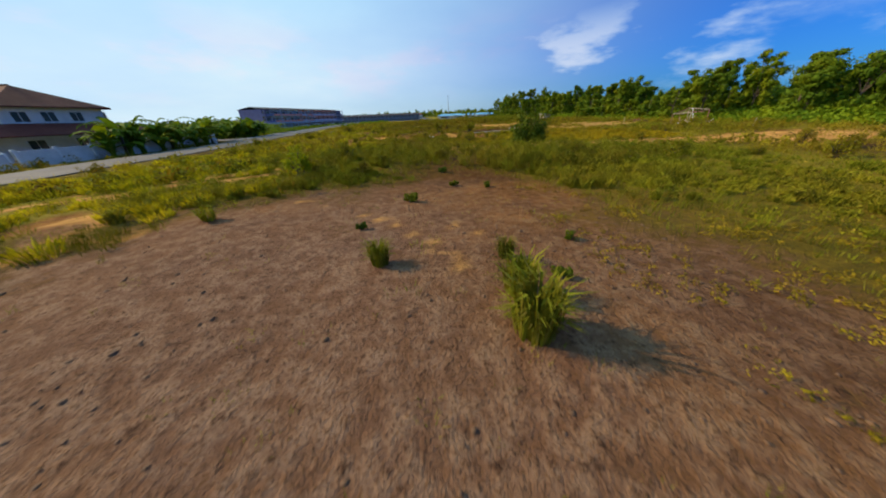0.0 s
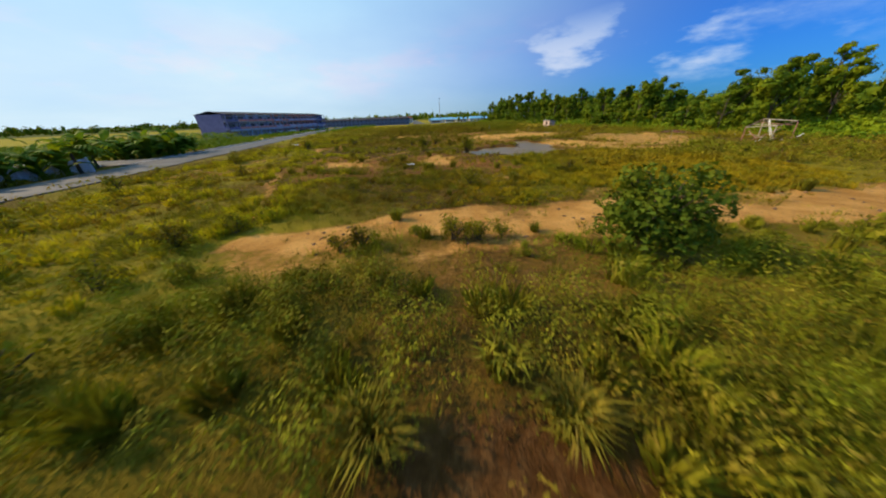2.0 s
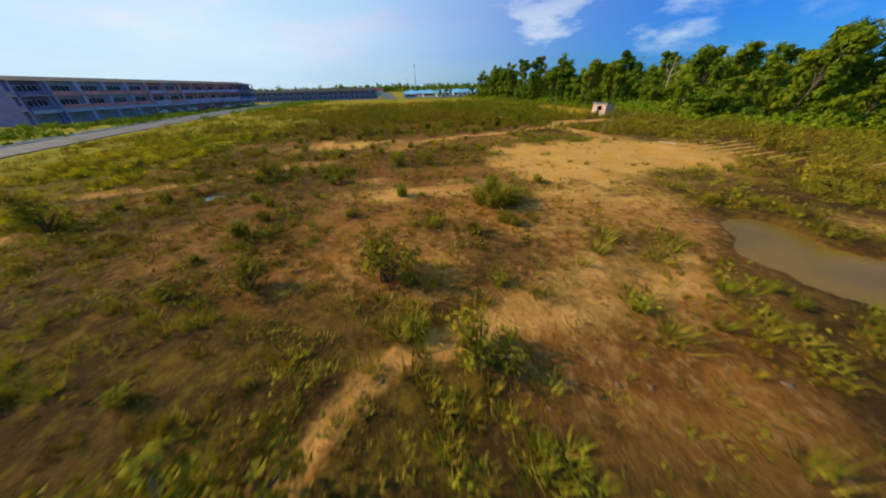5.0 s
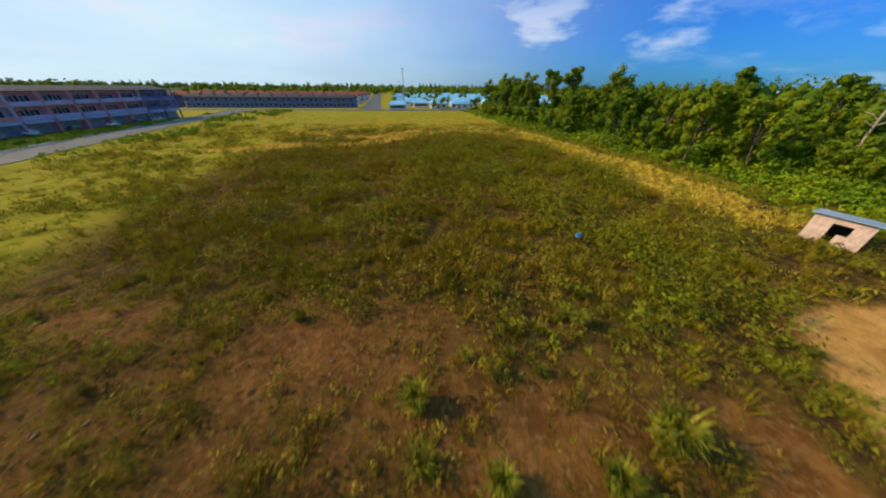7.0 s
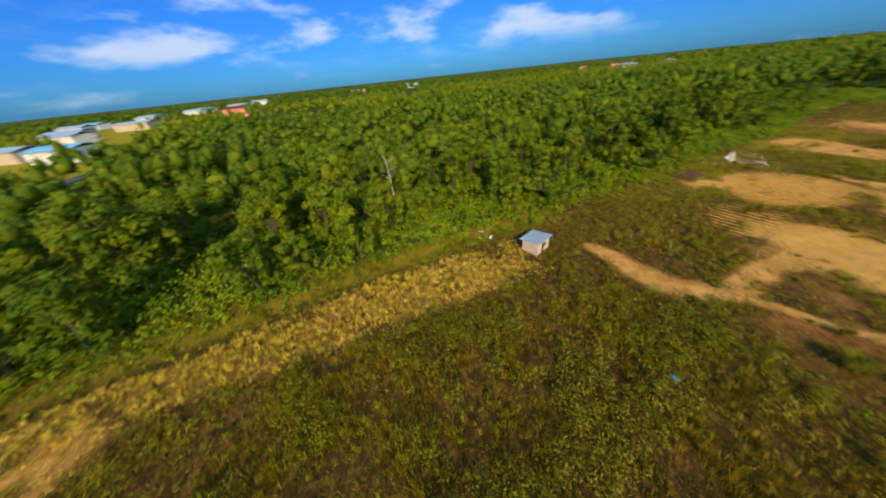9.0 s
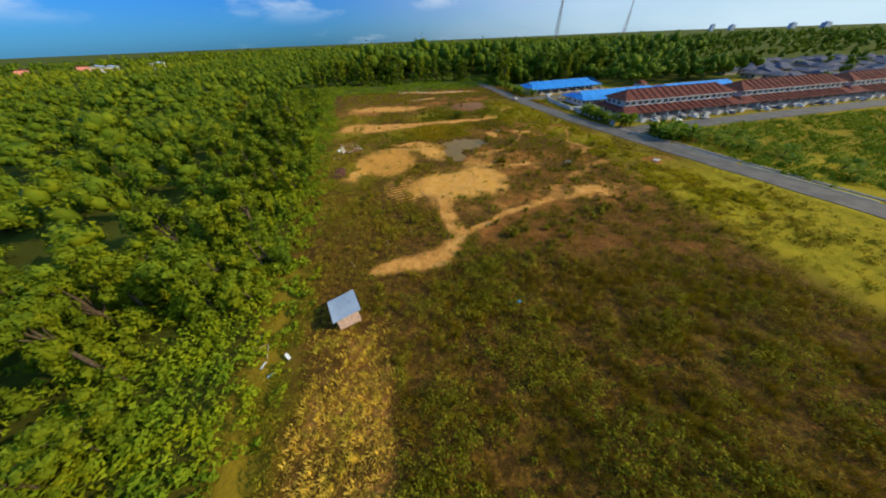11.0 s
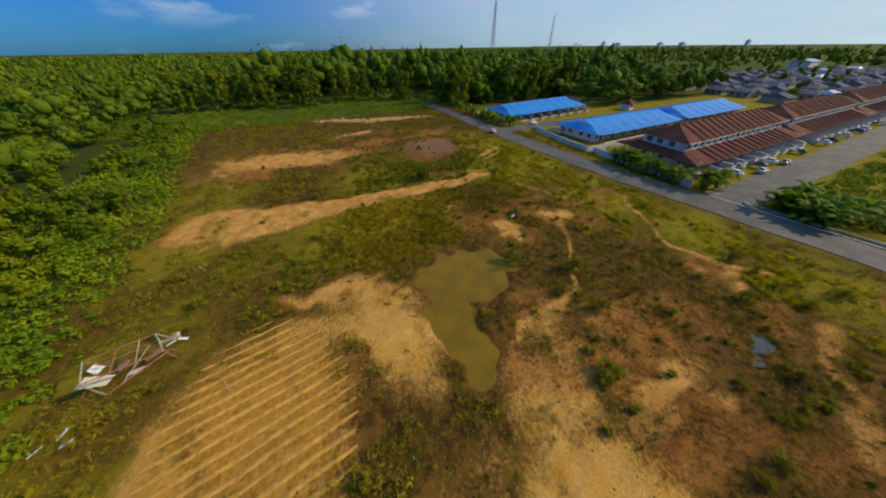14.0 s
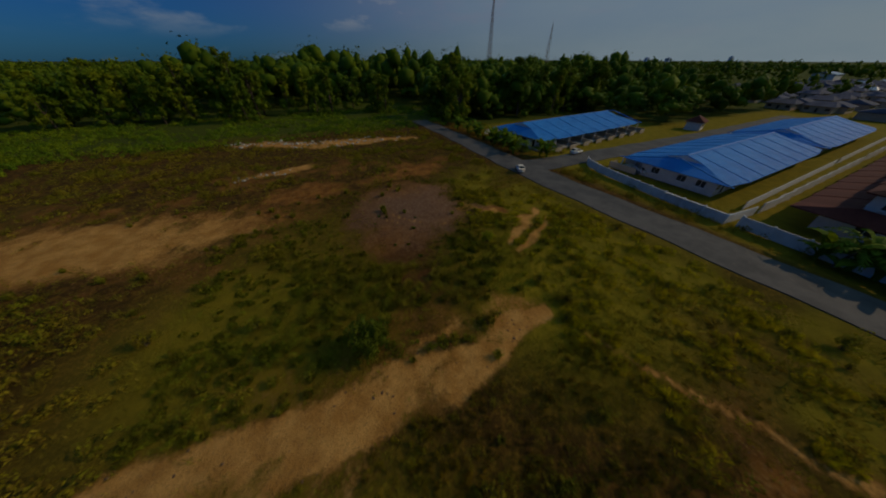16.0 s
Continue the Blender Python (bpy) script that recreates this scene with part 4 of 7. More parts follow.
tagged(blades("tussocks", x, y, m["z"], tall, np.full(len(x), 0.03), 30, GRASS, 0.18 + 0.25 * RS.rand(len(x)), 0.75),
       "fine brownish tussocks on the bare middle of the field", "grass", kind="stuff")
x, y, m = scatter(-26, 52, 134, 220, 1.5, lambda m, x, y: rank(x, y) * np.clip(1.2 - 1.5 * m["bare"], 0, 1) * open_ground(m) * (m["straw"] < 0.3) * (0.25 + 0.75 * step(0.6 * vnoise(x, y, 4.6, 1) + 0.4 * vnoise(x, y, 2.0, 3), 0.34, 0.58)))
tall = (0.45 + 0.6 * step(0.6 * vnoise(x, y, 4.6, 1) + 0.4 * vnoise(x, y, 2.0, 3), 0.38, 0.62)) * RS.uniform(0.7, 1.2, len(x))
tagged(blades("tall_grass", x, y, m["z"], tall, np.full(len(x), 0.028), 32, FIELD, 0.35 + 0.3 * RS.rand(len(x)), 0.45),
       "dense waist-high olive grass in swelling mounds", "grass", kind="stuff")
# grass in the furrows
x, y, m = scatter(36, 55, 72, 118, 2.0, lambda m, x, y: m["fur"] * (np.cos((y - 0.23 * x) * 2 * math.pi / 1.45) < -0.3) * step(fbm(x, y, 6, 2), 0.42, 0.62))
tagged(blades("weeds", x, y, m["z"], np.full(len(x), 0.28), np.full(len(x), 0.03), 7, GRASS, np.full(len(x), 0.2), 0.7), "brownish weeds along the furrows", "weeds", kind="stuff")
# raised ridges of the ploughed beds
RIDGE = mat("ridge_earth", m_plain((0.50, 0.250, 0.042), 0.95, vary=0.25, scale=1.5, dirt=(0.30, 0.14, 0.03), dirty=0.5, bump=0.5))
for cx, cy, rx, ry in FURROWS:
    bed = tagged(empty("ploughed_bed", pose(cx, cy, 0)), "ploughed bed of golden soil in straight low ridges", "ploughed bed", "ploughed beds")
    for k in range(-14, 15):
        u = np.arange(-rx * 1.2, rx * 1.2, 0.5)
        v = 1.45 * k + 0.23 * u + 0.25 * (vnoise(u, u * 0 + 1.45 * k, 3.0, 2) - 0.5)
        on = blob(u, v, 0, 0, rx, ry, 0, 0.2) * (0.55 + 0.9 * vnoise(u + cx, v, 2.2, 4)) * (1.0 if cy < 100 else step(vnoise(u + cx, v * 0.4, 4.0, 1), 0.25, 0.6))
        run = np.where(on > 0.12)[0]
        if len(run) < 3:
            continue
        z = land(u + cx, v + cy)["z"]
        hh = (0.05 + 0.05 * vnoise(u, v, 0.8, 1)) * np.clip(on * 1.4, 0, 1) * (1.0 if cy < 100 else 0.5)
        V, F = [], []
        for i in range(len(u)):
            for dy, up in ((-0.30, 0.0), (-0.07, 1.0), (0.07, 1.0), (0.30, 0.0)):
                dy *= 0.35 + 0.65 * min(1.0, float(on[i]))
                V.append((u[i] - 0.23 * dy, v[i] + dy, z[i] + hh[i] * up - 0.05 * (up == 0) + 0.02))
            if run[0] < i <= run[-1]:
                b = len(V) - 8
                for j in range(3):
                    F += [b + j, b + 4 + j, b + 5 + j, b + 1 + j]
        kept, F = np.unique(np.array(F, int), return_inverse=True)
        ridge = mesh_of("ridge", np.array(V)[kept], 4, F.ravel(), RIDGE, smooth=True)
        ridge.parent = bed
# dry straw in the planted bed and on the mown part
x, y, m = scatter(-60, 60, 148, 290, 5.0, lambda m, x, y: m["dry"] * open_ground(m) * np.where(m["straw"] > 0.5,
                  0.35 + 0.65 * step(np.sin(x * 2 * math.pi / 2.1) * np.sin(y * 2 * math.pi / 2.6) + 0.5 * (fbm(x, y, 6, 2) - 0.4), -0.1, 0.4), 0.55))
tagged(blades("dry_grass", x, y, m["z"], np.where(m["straw"] > 0.5, 0.6, 0.3), np.full(len(x), 0.055), 11, STRAW, np.full(len(x), 0.36), 0.8),
       "straw-yellow dry grass cut low in rows", "dry grass", kind="stuff")
# sparse weeds on the bare soil
x, y, m = scatter(-40, 62, -20, 152, 2.3, lambda m, x, y: (m["bare"] > 0.3) * open_ground(m) * (1 - 0.92 * m["gold"]) * (1 - 0.75 * m["pale"]) * (1 - m["fur"]) * step(fbm(x, y, 4, 3), 0.40, 0.62) * np.where(y < 26, 0.4, 1.0))
tagged(blades("weeds", x, y, m["z"], 0.12 + 0.38 * RS.rand(len(x)) ** 2 * (y > 30), np.where(y < 30, 0.009, 0.028), 9, GRASS, np.full(len(x), 0.16), 0.7),
       "sparse small green weeds on bare soil", "weeds", kind="stuff")


def scrub(name, x, y, z, r, tall, count, leaf, material, label, category, core=False):
    c = np.stack([x, y, z + tall * 0.35], 1)
    V, T = leaf_cloud(c, np.stack([r, r, tall * 0.75], 1), count, leaf, 0.8, 0.35)
    if core:
        V, T = joined(lumps(c, np.stack([r, r, tall * 0.75], 1) * 0.78, BALL1, 0.25), (V, T))
    return tagged(mesh_of(name, V, 3, T, material), label, category, kind="stuff")


# leafy scrub, in drifts
x, y, m = scatter(-19, 19, -4, 62, 1.9, lambda m, x, y: (m["bare"] < 0.3) * open_ground(m) * (0.1 + 0.9 * drift(x, y)) * np.maximum(0.08 + 0.92 * step(fbm(x, y, 8, 3), 0.38, 0.58) * (1 - 0.6 * blob(x, y, 4, 46, 26, 12)), 0.9 * blob(x, y, 1, 27.0, 16, 3.8)))
r = RS.uniform(0.28, 0.7, len(x)) * (1 + 0.35 * blob(x, y, 1, 27.0, 16, 3.8))
scrub("scrub", x, y, m["z"], r, r * RS.uniform(1.0, 1.7, len(x)), 84, np.full(len(x), 0.052), SCRUB, "waist-high leafy scrub in dark green drifts", "scrub")
x, y, m = scatter(-60, 64, -60, 235, 1.15, lambda m, x, y: np.clip(1.1 - 1.6 * m["bare"], 0, 1) * open_ground(m) * (1 - 0.85 * (m["straw"] > 0.3)) * (1 - 0.3 * m["lush"] * (x < -24)) * np.maximum(thin(m, x, y), 0.25)
                  * np.maximum(step(fbm(x, y, 11, 3), 0.40, 0.58), 0.9 * rank(x, y)) * drift(x, y) * off_start(x, y) * (rank(x, y) < 0.5) * (1 - 0.4 * low_pass(x, y)))
r = RS.uniform(0.35, 0.85, len(x)) * (1 + 0.25 * rank(x, y))
scrub("scrub", x, y, m["z"], r, r * RS.uniform(1.0, 1.7, len(x)), 26, np.where(low_pass(x, y) > 0, 0.085, 0.17), SCRUB, "low leafy scrub, dark green and brown", "scrub")
x, y, m = scatter(-24, 28, 5, 37, 1.5, lambda m, x, y: (1 - trodden(x, y)) * np.clip(1.2 - 2.4 * m["bare"], 0, 1) * open_ground(m) * (0.25 + 0.75 * drift(x, y)))
r = RS.uniform(0.28, 0.62, len(x))
scrub("weeds", x, y, m["z"], r, r * RS.uniform(1.0, 1.8, len(x)) * (1 + 0.4 * bank(x, y)), 84, np.full(len(x), 0.055), GRASS_LUSH, "fine-leaved yellow-green weeds grown close together", "weeds")
x, y, m = scatter(-18, 20, 22, 36, 1.0, lambda m, x, y: bank(x, y) * (m["bare"] < 0.35) * open_ground(m) * step(0.6 * vnoise(x, y, 3.0, 2) + 0.4 * vnoise(x, y, 1.4, 4), 0.40, 0.52))
r = RS.uniform(0.45, 0.85, len(x))
scrub("weeds", x, y, m["z"], r, r * RS.uniform(1.3, 2.0, len(x)), 230, np.full(len(x), 0.05), GRASS_LUSH, "waist-high feathery weeds on the bank with dark gaps", "weeds")
x, y, m = scatter(-18, 8, 41.5, 60, 2.0, lambda m, x, y: blob(x, y, -5, 48, 12, 8.5, 0, 0.3) * np.clip(1.2 - 1.5 * m["bare"], 0, 1) * (1 - m["pale"]) * (0.25 + 0.75 * step(vnoise(x, y, 2.4, 2), 0.3, 0.6)))
r = RS.uniform(0.2, 0.5, len(x))
scrub("weeds", x, y, m["z"], r, r * RS.uniform(1.0, 1.8, len(x)), 56, np.full(len(x), 0.05), WEED, "dark olive-brown weeds on damp soil past the track", "weeds")
x, y, m = scatter(3.5, 13, 3, 18, 6.0, lambda m, x, y: trodden(x, y) * open_ground(m) * step(vnoise(x, y, 1.3, 2), 0.35, 0.65))
scrub("weeds", x, y, m["z"], RS.uniform(0.08, 0.22, len(x)), RS.uniform(0.06, 0.2, len(x)), 26, np.full(len(x), 0.035), GRASS_OLIVE, "sparse low weeds on trodden dark soil", "weeds")
# low brownish weeds all over the thin soil, closer on the western side
x, y, m = scatter(-42, 36, 88, 152, 1.9, lambda m, x, y: open_ground(m) * np.clip(1.15 - 1.05 * m["bare"] - 1.2 * m["pale"] - m["gold"], 0, 1) * (1 - m["fur"])
                  * np.maximum(0.20 + 0.5 * drift(x, y), 0.95 * blob(x, y, -7, 138, 19, 12, 0, 0.4) * step(vnoise(x, y, 2.6, 2), 0.30, 0.55)))
r = RS.uniform(0.2, 0.52, len(x)) * (1 + 0.35 * blob(x, y, -7, 138, 19, 12, 0, 0.4))
scrub("weeds", x, y, m["z"], r, r * RS.uniform(0.9, 1.6, len(x)), 26, np.full(len(x), 0.11), WEED, "low olive-brown weeds on thin brown soil", "weeds")
# leafy weeds in uneven rows over the northern field, by the pond and along the verge


def weed_rows(x0, x1, y0, y1, gap, keep, size, label, leaf=0.15, count=40, material=WEED, lift=1.25):
    gx0, gy0 = np.meshgrid(np.arange(x0 - 20, x1 + 20, gap), np.arange(y0 - 20, y1 + 20, gap * 1.1), indexing="ij")
    u, v = gx0.ravel() + RS.normal(0, 0.30, gx0.size), gy0.ravel() + RS.normal(0, 0.28, gx0.size)
    cx, cy = (x0 + x1) / 2, (y0 + y1) / 2
    x, y = cx + (u - cx) * 0.91 - (v - cy) * 0.42, cy + (u - cx) * 0.42 + (v - cy) * 0.91
    m = land(x, y)
    clumps = step(0.6 * vnoise(x, y, 3.8, 2) + 0.4 * vnoise(x, y, 1.9, 0), 0.42, 0.56)
    ok = RS.rand(len(x)) < keep(x, y) * np.clip(1.2 - 1.6 * m["bare"], 0, 1) * (m["straw"] < 0.3) * open_ground(m) * (0.07 + 0.93 * clumps)
    x, y, z, clumps = x[ok], y[ok], m["z"][ok], clumps[ok]
    r = size * RS.uniform(0.6, 1.3, len(x)) * (0.55 + 0.68 * clumps)
    scrub("weeds", x, y, z, r, r * RS.uniform(lift, lift + 0.9, len(x)), count, np.full(len(x), leaf), material, label, "weeds")




def greener(x, y):
    """1 in the green drifts of the northern field: towards the planted bed, and in patches."""
    return np.clip(step(x + 26 * (fbm(x, y, 16, 2) - 0.5), 16, 30) + 0.8 * step(fbm(x, y, 13, 0), 0.52, 0.62), 0, 1)


weed_rows(-24, 50, 142, 216, 0.90, lambda x, y: rank(x, y) * (1 - greener(x, y)) * 0.8, 0.68, "brown and olive weeds in uneven rows", 0.14, 46, lift=1.7)
weed_rows(-24, 50, 142, 216, 0.84, lambda x, y: rank(x, y) * greener(x, y), 0.78, "leafy green weeds in uneven rows", 0.15, 48, WEED_GREEN, 2.0)
weed_rows(36, 60, 98, 150, 1.05, lambda x, y: step(x, 33, 38) * (1 - step(x, 57, 62)) * step(y, 96, 102) * (1 - step(y, 146, 152)) * (1 - 0.8 * blob(x, y, 43, 108, 8, 9)), 0.55, "olive and brown leafy weeds beside the furrows", 0.10, 60)
weed_rows(50, 72, 14, 148, 1.10, lambda x, y: np.maximum(step(x, 56, 59), 0.5 * (y < 68)) * (1 - step(x, 66, 71)) * (1 - blob(x, y, 61.3, 93, 3.4, 5.8, 0, 0.3)) * (1 - blob(x, y, 60.3, 72.5, 5, 4, 0, 0.3)), 0.55, "olive weeds and grass along the forest", 0.12, 46, SCRUB)
weed_rows(-14, 22, 22, 36, 0.85, lambda x, y: blob(x, y, 3, 28, 17, 5.5, 0, 0.3), 0.42, "knee-high leafy weeds with dark gaps", 0.055, 90)
weed_rows(2, 36, 42, 68, 1.0, lambda x, y: 0.4 * blob(x, y, 21, 54, 15, 9, 0, 0.3), 0.5, "tall green weeds between track and pond", 0.05, 100, SCRUB)
weed_rows(-40, -8, 16, 136, 1.35, lambda x, y: 0.5 * np.maximum(blob(x, y, -23, 52, 12, 36, 8, 0.3), blob(x, y, -29, 100, 9, 36, 8, 0.3)) * step(fbm(x, y, 9, 1), 0.36, 0.55), 0.75, "green bushy weeds beside the road", material=SCRUB)
weed_rows(54, 68, 148, 236, 1.1, lambda x, y: strip(x, y, [(61.5, 148, 2.6), (60.5, 180, 2.6), (56, 232, 2.6)], 0.4), 0.6, "low green creepers beside the planted bed", 0.14, 40, WEED_GREEN)
# field beyond the road
x, y, m = scatter(-240, -58, 80, 318, 0.30, lambda m, x, y: open_ground(m) * step(fbm(x, y, 12, 3), 0.36, 0.50) * (x > -100 - 130 * (y < 150) + (y > 170) * 8))
r = RS.uniform(0.5, 1.6, len(x))
scrub("scrub", x, y, m["z"], r, r * 1.0, 26, np.full(len(x), 0.34), LEAF_LIGHT, "bright green scrub across the road", "scrub")
# thick growth at the foot of the forest


def forest_edge(y):
    """The x at which the trees begin."""
    return np.interp(y, [-120, -70, -20, 20, 60, 100, 125, 150, 178, 200, 235, 300, 330], [92, 88, 82, 76, 73, 68, 66, 63, 64, 61, 54, 48, 46]) + 4 * (fbm(0 * y, y, 14, 2) - 0.5)


x, y, m = scatter(44, 100, -70, 318, 0.62, lambda m, x, y: step(x - forest_edge(y) + 1.5 * (y < 150) * (y > 10), -5, 1) * (1 - blob(x, y, 61.3, 93, 3.2, 5.5, 0, 0.3)) * (1 - 0.8 * step(x - forest_edge(y), 8, 24)) * (m["bare"] < 0.4) * (m["straw"] < 0.4))
d = np.clip((x - forest_edge(y)) / 14, 0, 1)
r = RS.uniform(0.5, 1.3, len(x)) * (0.8 + 0.9 * d)
scrub("undergrowth", x, y, m["z"] + d * 0.8, r, r * RS.uniform(0.9, 1.6, len(x)), 22, 0.32 + 0.07 * d, LEAF_LIGHT, "dense bright green creepers and bushes at the forest's foot", "undergrowth")
x, y, m = scatter(-60, 160, -118, -60, 0.30, lambda m, x, y: open_ground(m) * step(fbm(x, y, 12, 3), 0.30, 0.46))
r = RS.uniform(0.7, 1.7, len(x))
scrub("undergrowth", x, y, m["z"], r, r * 0.9, 26, np.full(len(x), 0.30), LEAF_LIGHT, "green bushes on the overgrown clearing", "undergrowth")


# ---------------------------------------------------------------- trees
def tree_kind(tall, wide, lobes, leaves, leaf, seed, slim=False):
    """One broad-leaved tree hung with creepers: a tapered trunk with limbs, and an uneven crown of leafy clumps with gaps."""
    rs = np.random.RandomState(seed)
    root = empty("tree")
    bm = bmesh.new()
    fork = tall * (0.5 if slim else 0.38)
    lean = rs.normal(0, 0.06, 2) * tall
    bend = [(0, 0, -0.3), (lean[0] * 0.2, lean[1] * 0.2, fork * 0.5), (lean[0] * 0.5, lean[1] * 0.5, fork), (lean[0], lean[1], tall * 0.86)]
    tube(bm, bend, [tall * 0.022, tall * 0.017, tall * 0.013, tall * 0.004], 7)
    cs, rr = [], []
    limbs = max(4, lobes // 3)
    for k in range(limbs):
        a = 2.4 * k + rs.uniform(-0.5, 0.5)
        e = wide * 0.5 * rs.uniform(0.25, 1.0) * (0.6 if slim else 1.0)
        h = tall * (0.94 - 0.36 * (e / wide * 2) ** 1.6 + rs.uniform(-0.12, 0.05))
        tip = Vector((lean[0] * h / tall + math.cos(a) * e, lean[1] * h / tall + math.sin(a) * e, h))
        tube(bm, [bend[2], (Vector(bend[2]) * 0.5 + tip * 0.5) + Vector((0, 0, tall * 0.04)), tip - Vector((0, 0, 0.2))], [tall * 0.009, tall * 0.006, tall * 0.003], 5)
        for j in range(3):
            q = wide * rs.uniform(0.10, 0.19) * (1.25 if j == 0 else 1.0)
            c = tip + Vector(rs.normal(0, wide * 0.085, 3)) * (j > 0)
            cs.append((c.x, c.y, min(c.z, tall)))
            rr.append((q, q * rs.uniform(0.8, 1.3), q * rs.uniform(0.55, 0.9)))
        for j in range(2):                                  # creepers that hang from the limb
            z = h * rs.uniform(0.25, 0.85)
            q = wide * rs.uniform(0.09, 0.17)
            cs.append((tip.x * rs.uniform(0.7, 1.05), tip.y * rs.uniform(0.7, 1.05), z))
            rr.append((q, q * rs.uniform(0.8, 1.3), tall * rs.uniform(0.07, 0.14)))
    for k in range(7):
        a = 0.9 * k + rs.uniform(-0.4, 0.4)
        e = wide * rs.uniform(0.22, 0.5)
        cs.append((math.cos(a) * e, math.sin(a) * e, tall * rs.uniform(0.06, 0.3)))
        rr.append((wide * rs.uniform(0.14, 0.26), wide * rs.uniform(0.14, 0.26), tall * rs.uniform(0.07, 0.13)))
    part("trunk", bm, BARK, root)
    cs, rr = np.array(cs), np.array(rr)
    V, T = joined(lumps(cs, rr * 0.56, BALL1, 0.2), leaf_cloud(cs, rr, leaves, np.full(len(cs), leaf * 1.08), 1.0, 0.45, 0.30))
    crown = mesh_of("crown", V, 3, T, LEAF)
    crown.parent = root
    return root


def palm_tree(tall, fronds, seed, reach=1.0):
    rs = np.random.RandomState(seed)
    root = empty("palm_tree")
    bm = bmesh.new()
    tube(bm, [(0, 0, -0.2), (0.1, 0.0, tall * 0.4), (0.3, 0.1, tall * 0.8), (0.35, 0.12, tall)], [0.2, 0.15, 0.13, 0.1], 8)
    part("trunk", bm, BARK, root)
    for k in range(fronds):
        bm = bmesh.new()
        a = 2 * math.pi * k / fronds + rs.uniform(-0.25, 0.25)
        length, rise = rs.uniform(1.8, 2.8) * reach, rs.uniform(0.1, 0.9 + 0.5 * (reach > 1))
        u, s = Vector((math.cos(a), math.sin(a), 0)), Vector((-math.sin(a), math.cos(a), 0))
        spine = []
        for j in range(9):
            q = j / 8
            spine.append(Vector((0.35, 0.12, tall)) + u * length * q + Vector((0, 0, rise * length * q - 1.1 * length * q * q * (0.5 + 0.3 * rise))))
        tube(bm, spine, [0.035 * (1 - 0.8 * j / 8) for j in range(9)], 4)
        for j in range(1, 9):
            for side in (-1, 1):
                p, w = spine[j], 0.55 * math.sin(math.pi * min(1, 0.15 + j / 9.5)) + 0.1
                t = (spine[j] - spine[j - 1]).normalized()
                b0, b1 = p - t * 0.13 * reach, p + t * 0.13 * reach
                tip = p + s * side * w + t * 0.3 - Vector((0, 0, 0.22))
                bm.faces.new([bm.verts.new(b0), bm.verts.new(b1), bm.verts.new(tip)])
        part("frond", bm, LEAF_PALM, root)
    return tagged(root, "palm with a short trunk and arching green fronds", "palm", "palms by the houses")


FOREST = [tree_kind(*a) for a in ((15, 9.0, 22, 60, 0.33, 1), (18, 10.5, 25, 60, 0.35, 2), (12, 7.5, 19, 62, 0.30, 3), (20, 9.0, 24, 60, 0.33, 4), (9, 6.5, 17, 66, 0.26, 5),
                                  (17, 7.0, 19, 82, 0.27, 6, True), (6.5, 5.5, 14, 78, 0.22, 7))]
for ob, label in zip(FOREST, ("dark green broad-leaved forest tree", "tall dark green forest tree with a wide crown", "rounded green forest tree", "tall forest tree with an uneven crown",
                              "small bushy green tree", "slim forest tree with a high crown", "low bushy tree in bright leaf")):
    tagged(ob, label, "tree", "forest trees")


def umbrella_tree(tall, wide, seed):
    """A tall pale tree with a forked stem and flat, thin layers of small leaves."""
    rs = np.random.RandomState(seed)
    root = empty("umbrella_tree")
    bm = bmesh.new()
    fork = Vector((0.5, 0.2, tall * 0.55))
    tube(bm, [(0, 0, -0.3), (0.2, 0.0, tall * 0.3), fork], [0.28, 0.22, 0.17], 7)
    part("trunk", bm, DEADWOOD, root, "pale bare trunk")
    cs, rr = [], []
    for k in range(7):
        a, e = 0.9 * k + rs.uniform(-0.3, 0.3), wide * 0.5 * rs.uniform(0.35, 1.0)
        tip = Vector((math.cos(a) * e, math.sin(a) * e, tall * rs.uniform(0.84, 1.0)))
        bm = bmesh.new()
        tube(bm, [fork, fork * 0.45 + tip * 0.55 - Vector((0, 0, tall * 0.03)), tip], [0.12, 0.08, 0.03], 5)
        part("limb", bm, DEADWOOD, root, "pale forked limb")
        for j in range(4):
            c = tip + Vector((rs.normal(0, wide * 0.09), rs.normal(0, wide * 0.09), rs.normal(0, 0.25)))
            cs.append(tuple(c))
            rr.append((wide * rs.uniform(0.08, 0.15), wide * rs.uniform(0.08, 0.15), 0.35))
    cs, rr = np.array(cs), np.array(rr)
    V, T = leaf_cloud(cs, rr, 70, np.full(len(cs), 0.17), 0.8, 0.5)
    crown = mesh_of("crown", V, 3, T, LEAF)
    crown.parent = root
    return tagged(root, "pale-stemmed tree with a thin flat layered crown", "tree", "umbrella trees")


def tree_spots(x0, x1, y0, y1, gap, keep, rs):
    out = []
    for gx0 in np.arange(x0, x1, gap):
        for gy0 in np.arange(y0, y1, gap):
            px, py = gx0 + rs.uniform(-0.45, 0.45) * gap, gy0 + rs.uniform(-0.45, 0.45) * gap
            if rs.rand() > 0.1 and keep(px, py):
                out.append((px, py))
    return out


TRS = np.random.RandomState(21)
used = set()


def plant(px, py, kind, size, z=None):
    """A forest tree of that kind: the first one is the built tree itself, the rest are copies."""
    z = float(height_at(px, py)[0]) - 0.1 if z is None else z
    m = pose(px, py, z, TRS.uniform(-3, 3), TRS.uniform(-3, 3), TRS.uniform(0, 360)) @ Matrix.Diagonal((size, size, size * TRS.uniform(0.85, 1.15), 1))
    if kind in used:
        ob = copy_thing(FOREST[kind], m)
        ob.matrix_basis = m
    else:
        used.add(kind)
        FOREST[kind].matrix_basis = m


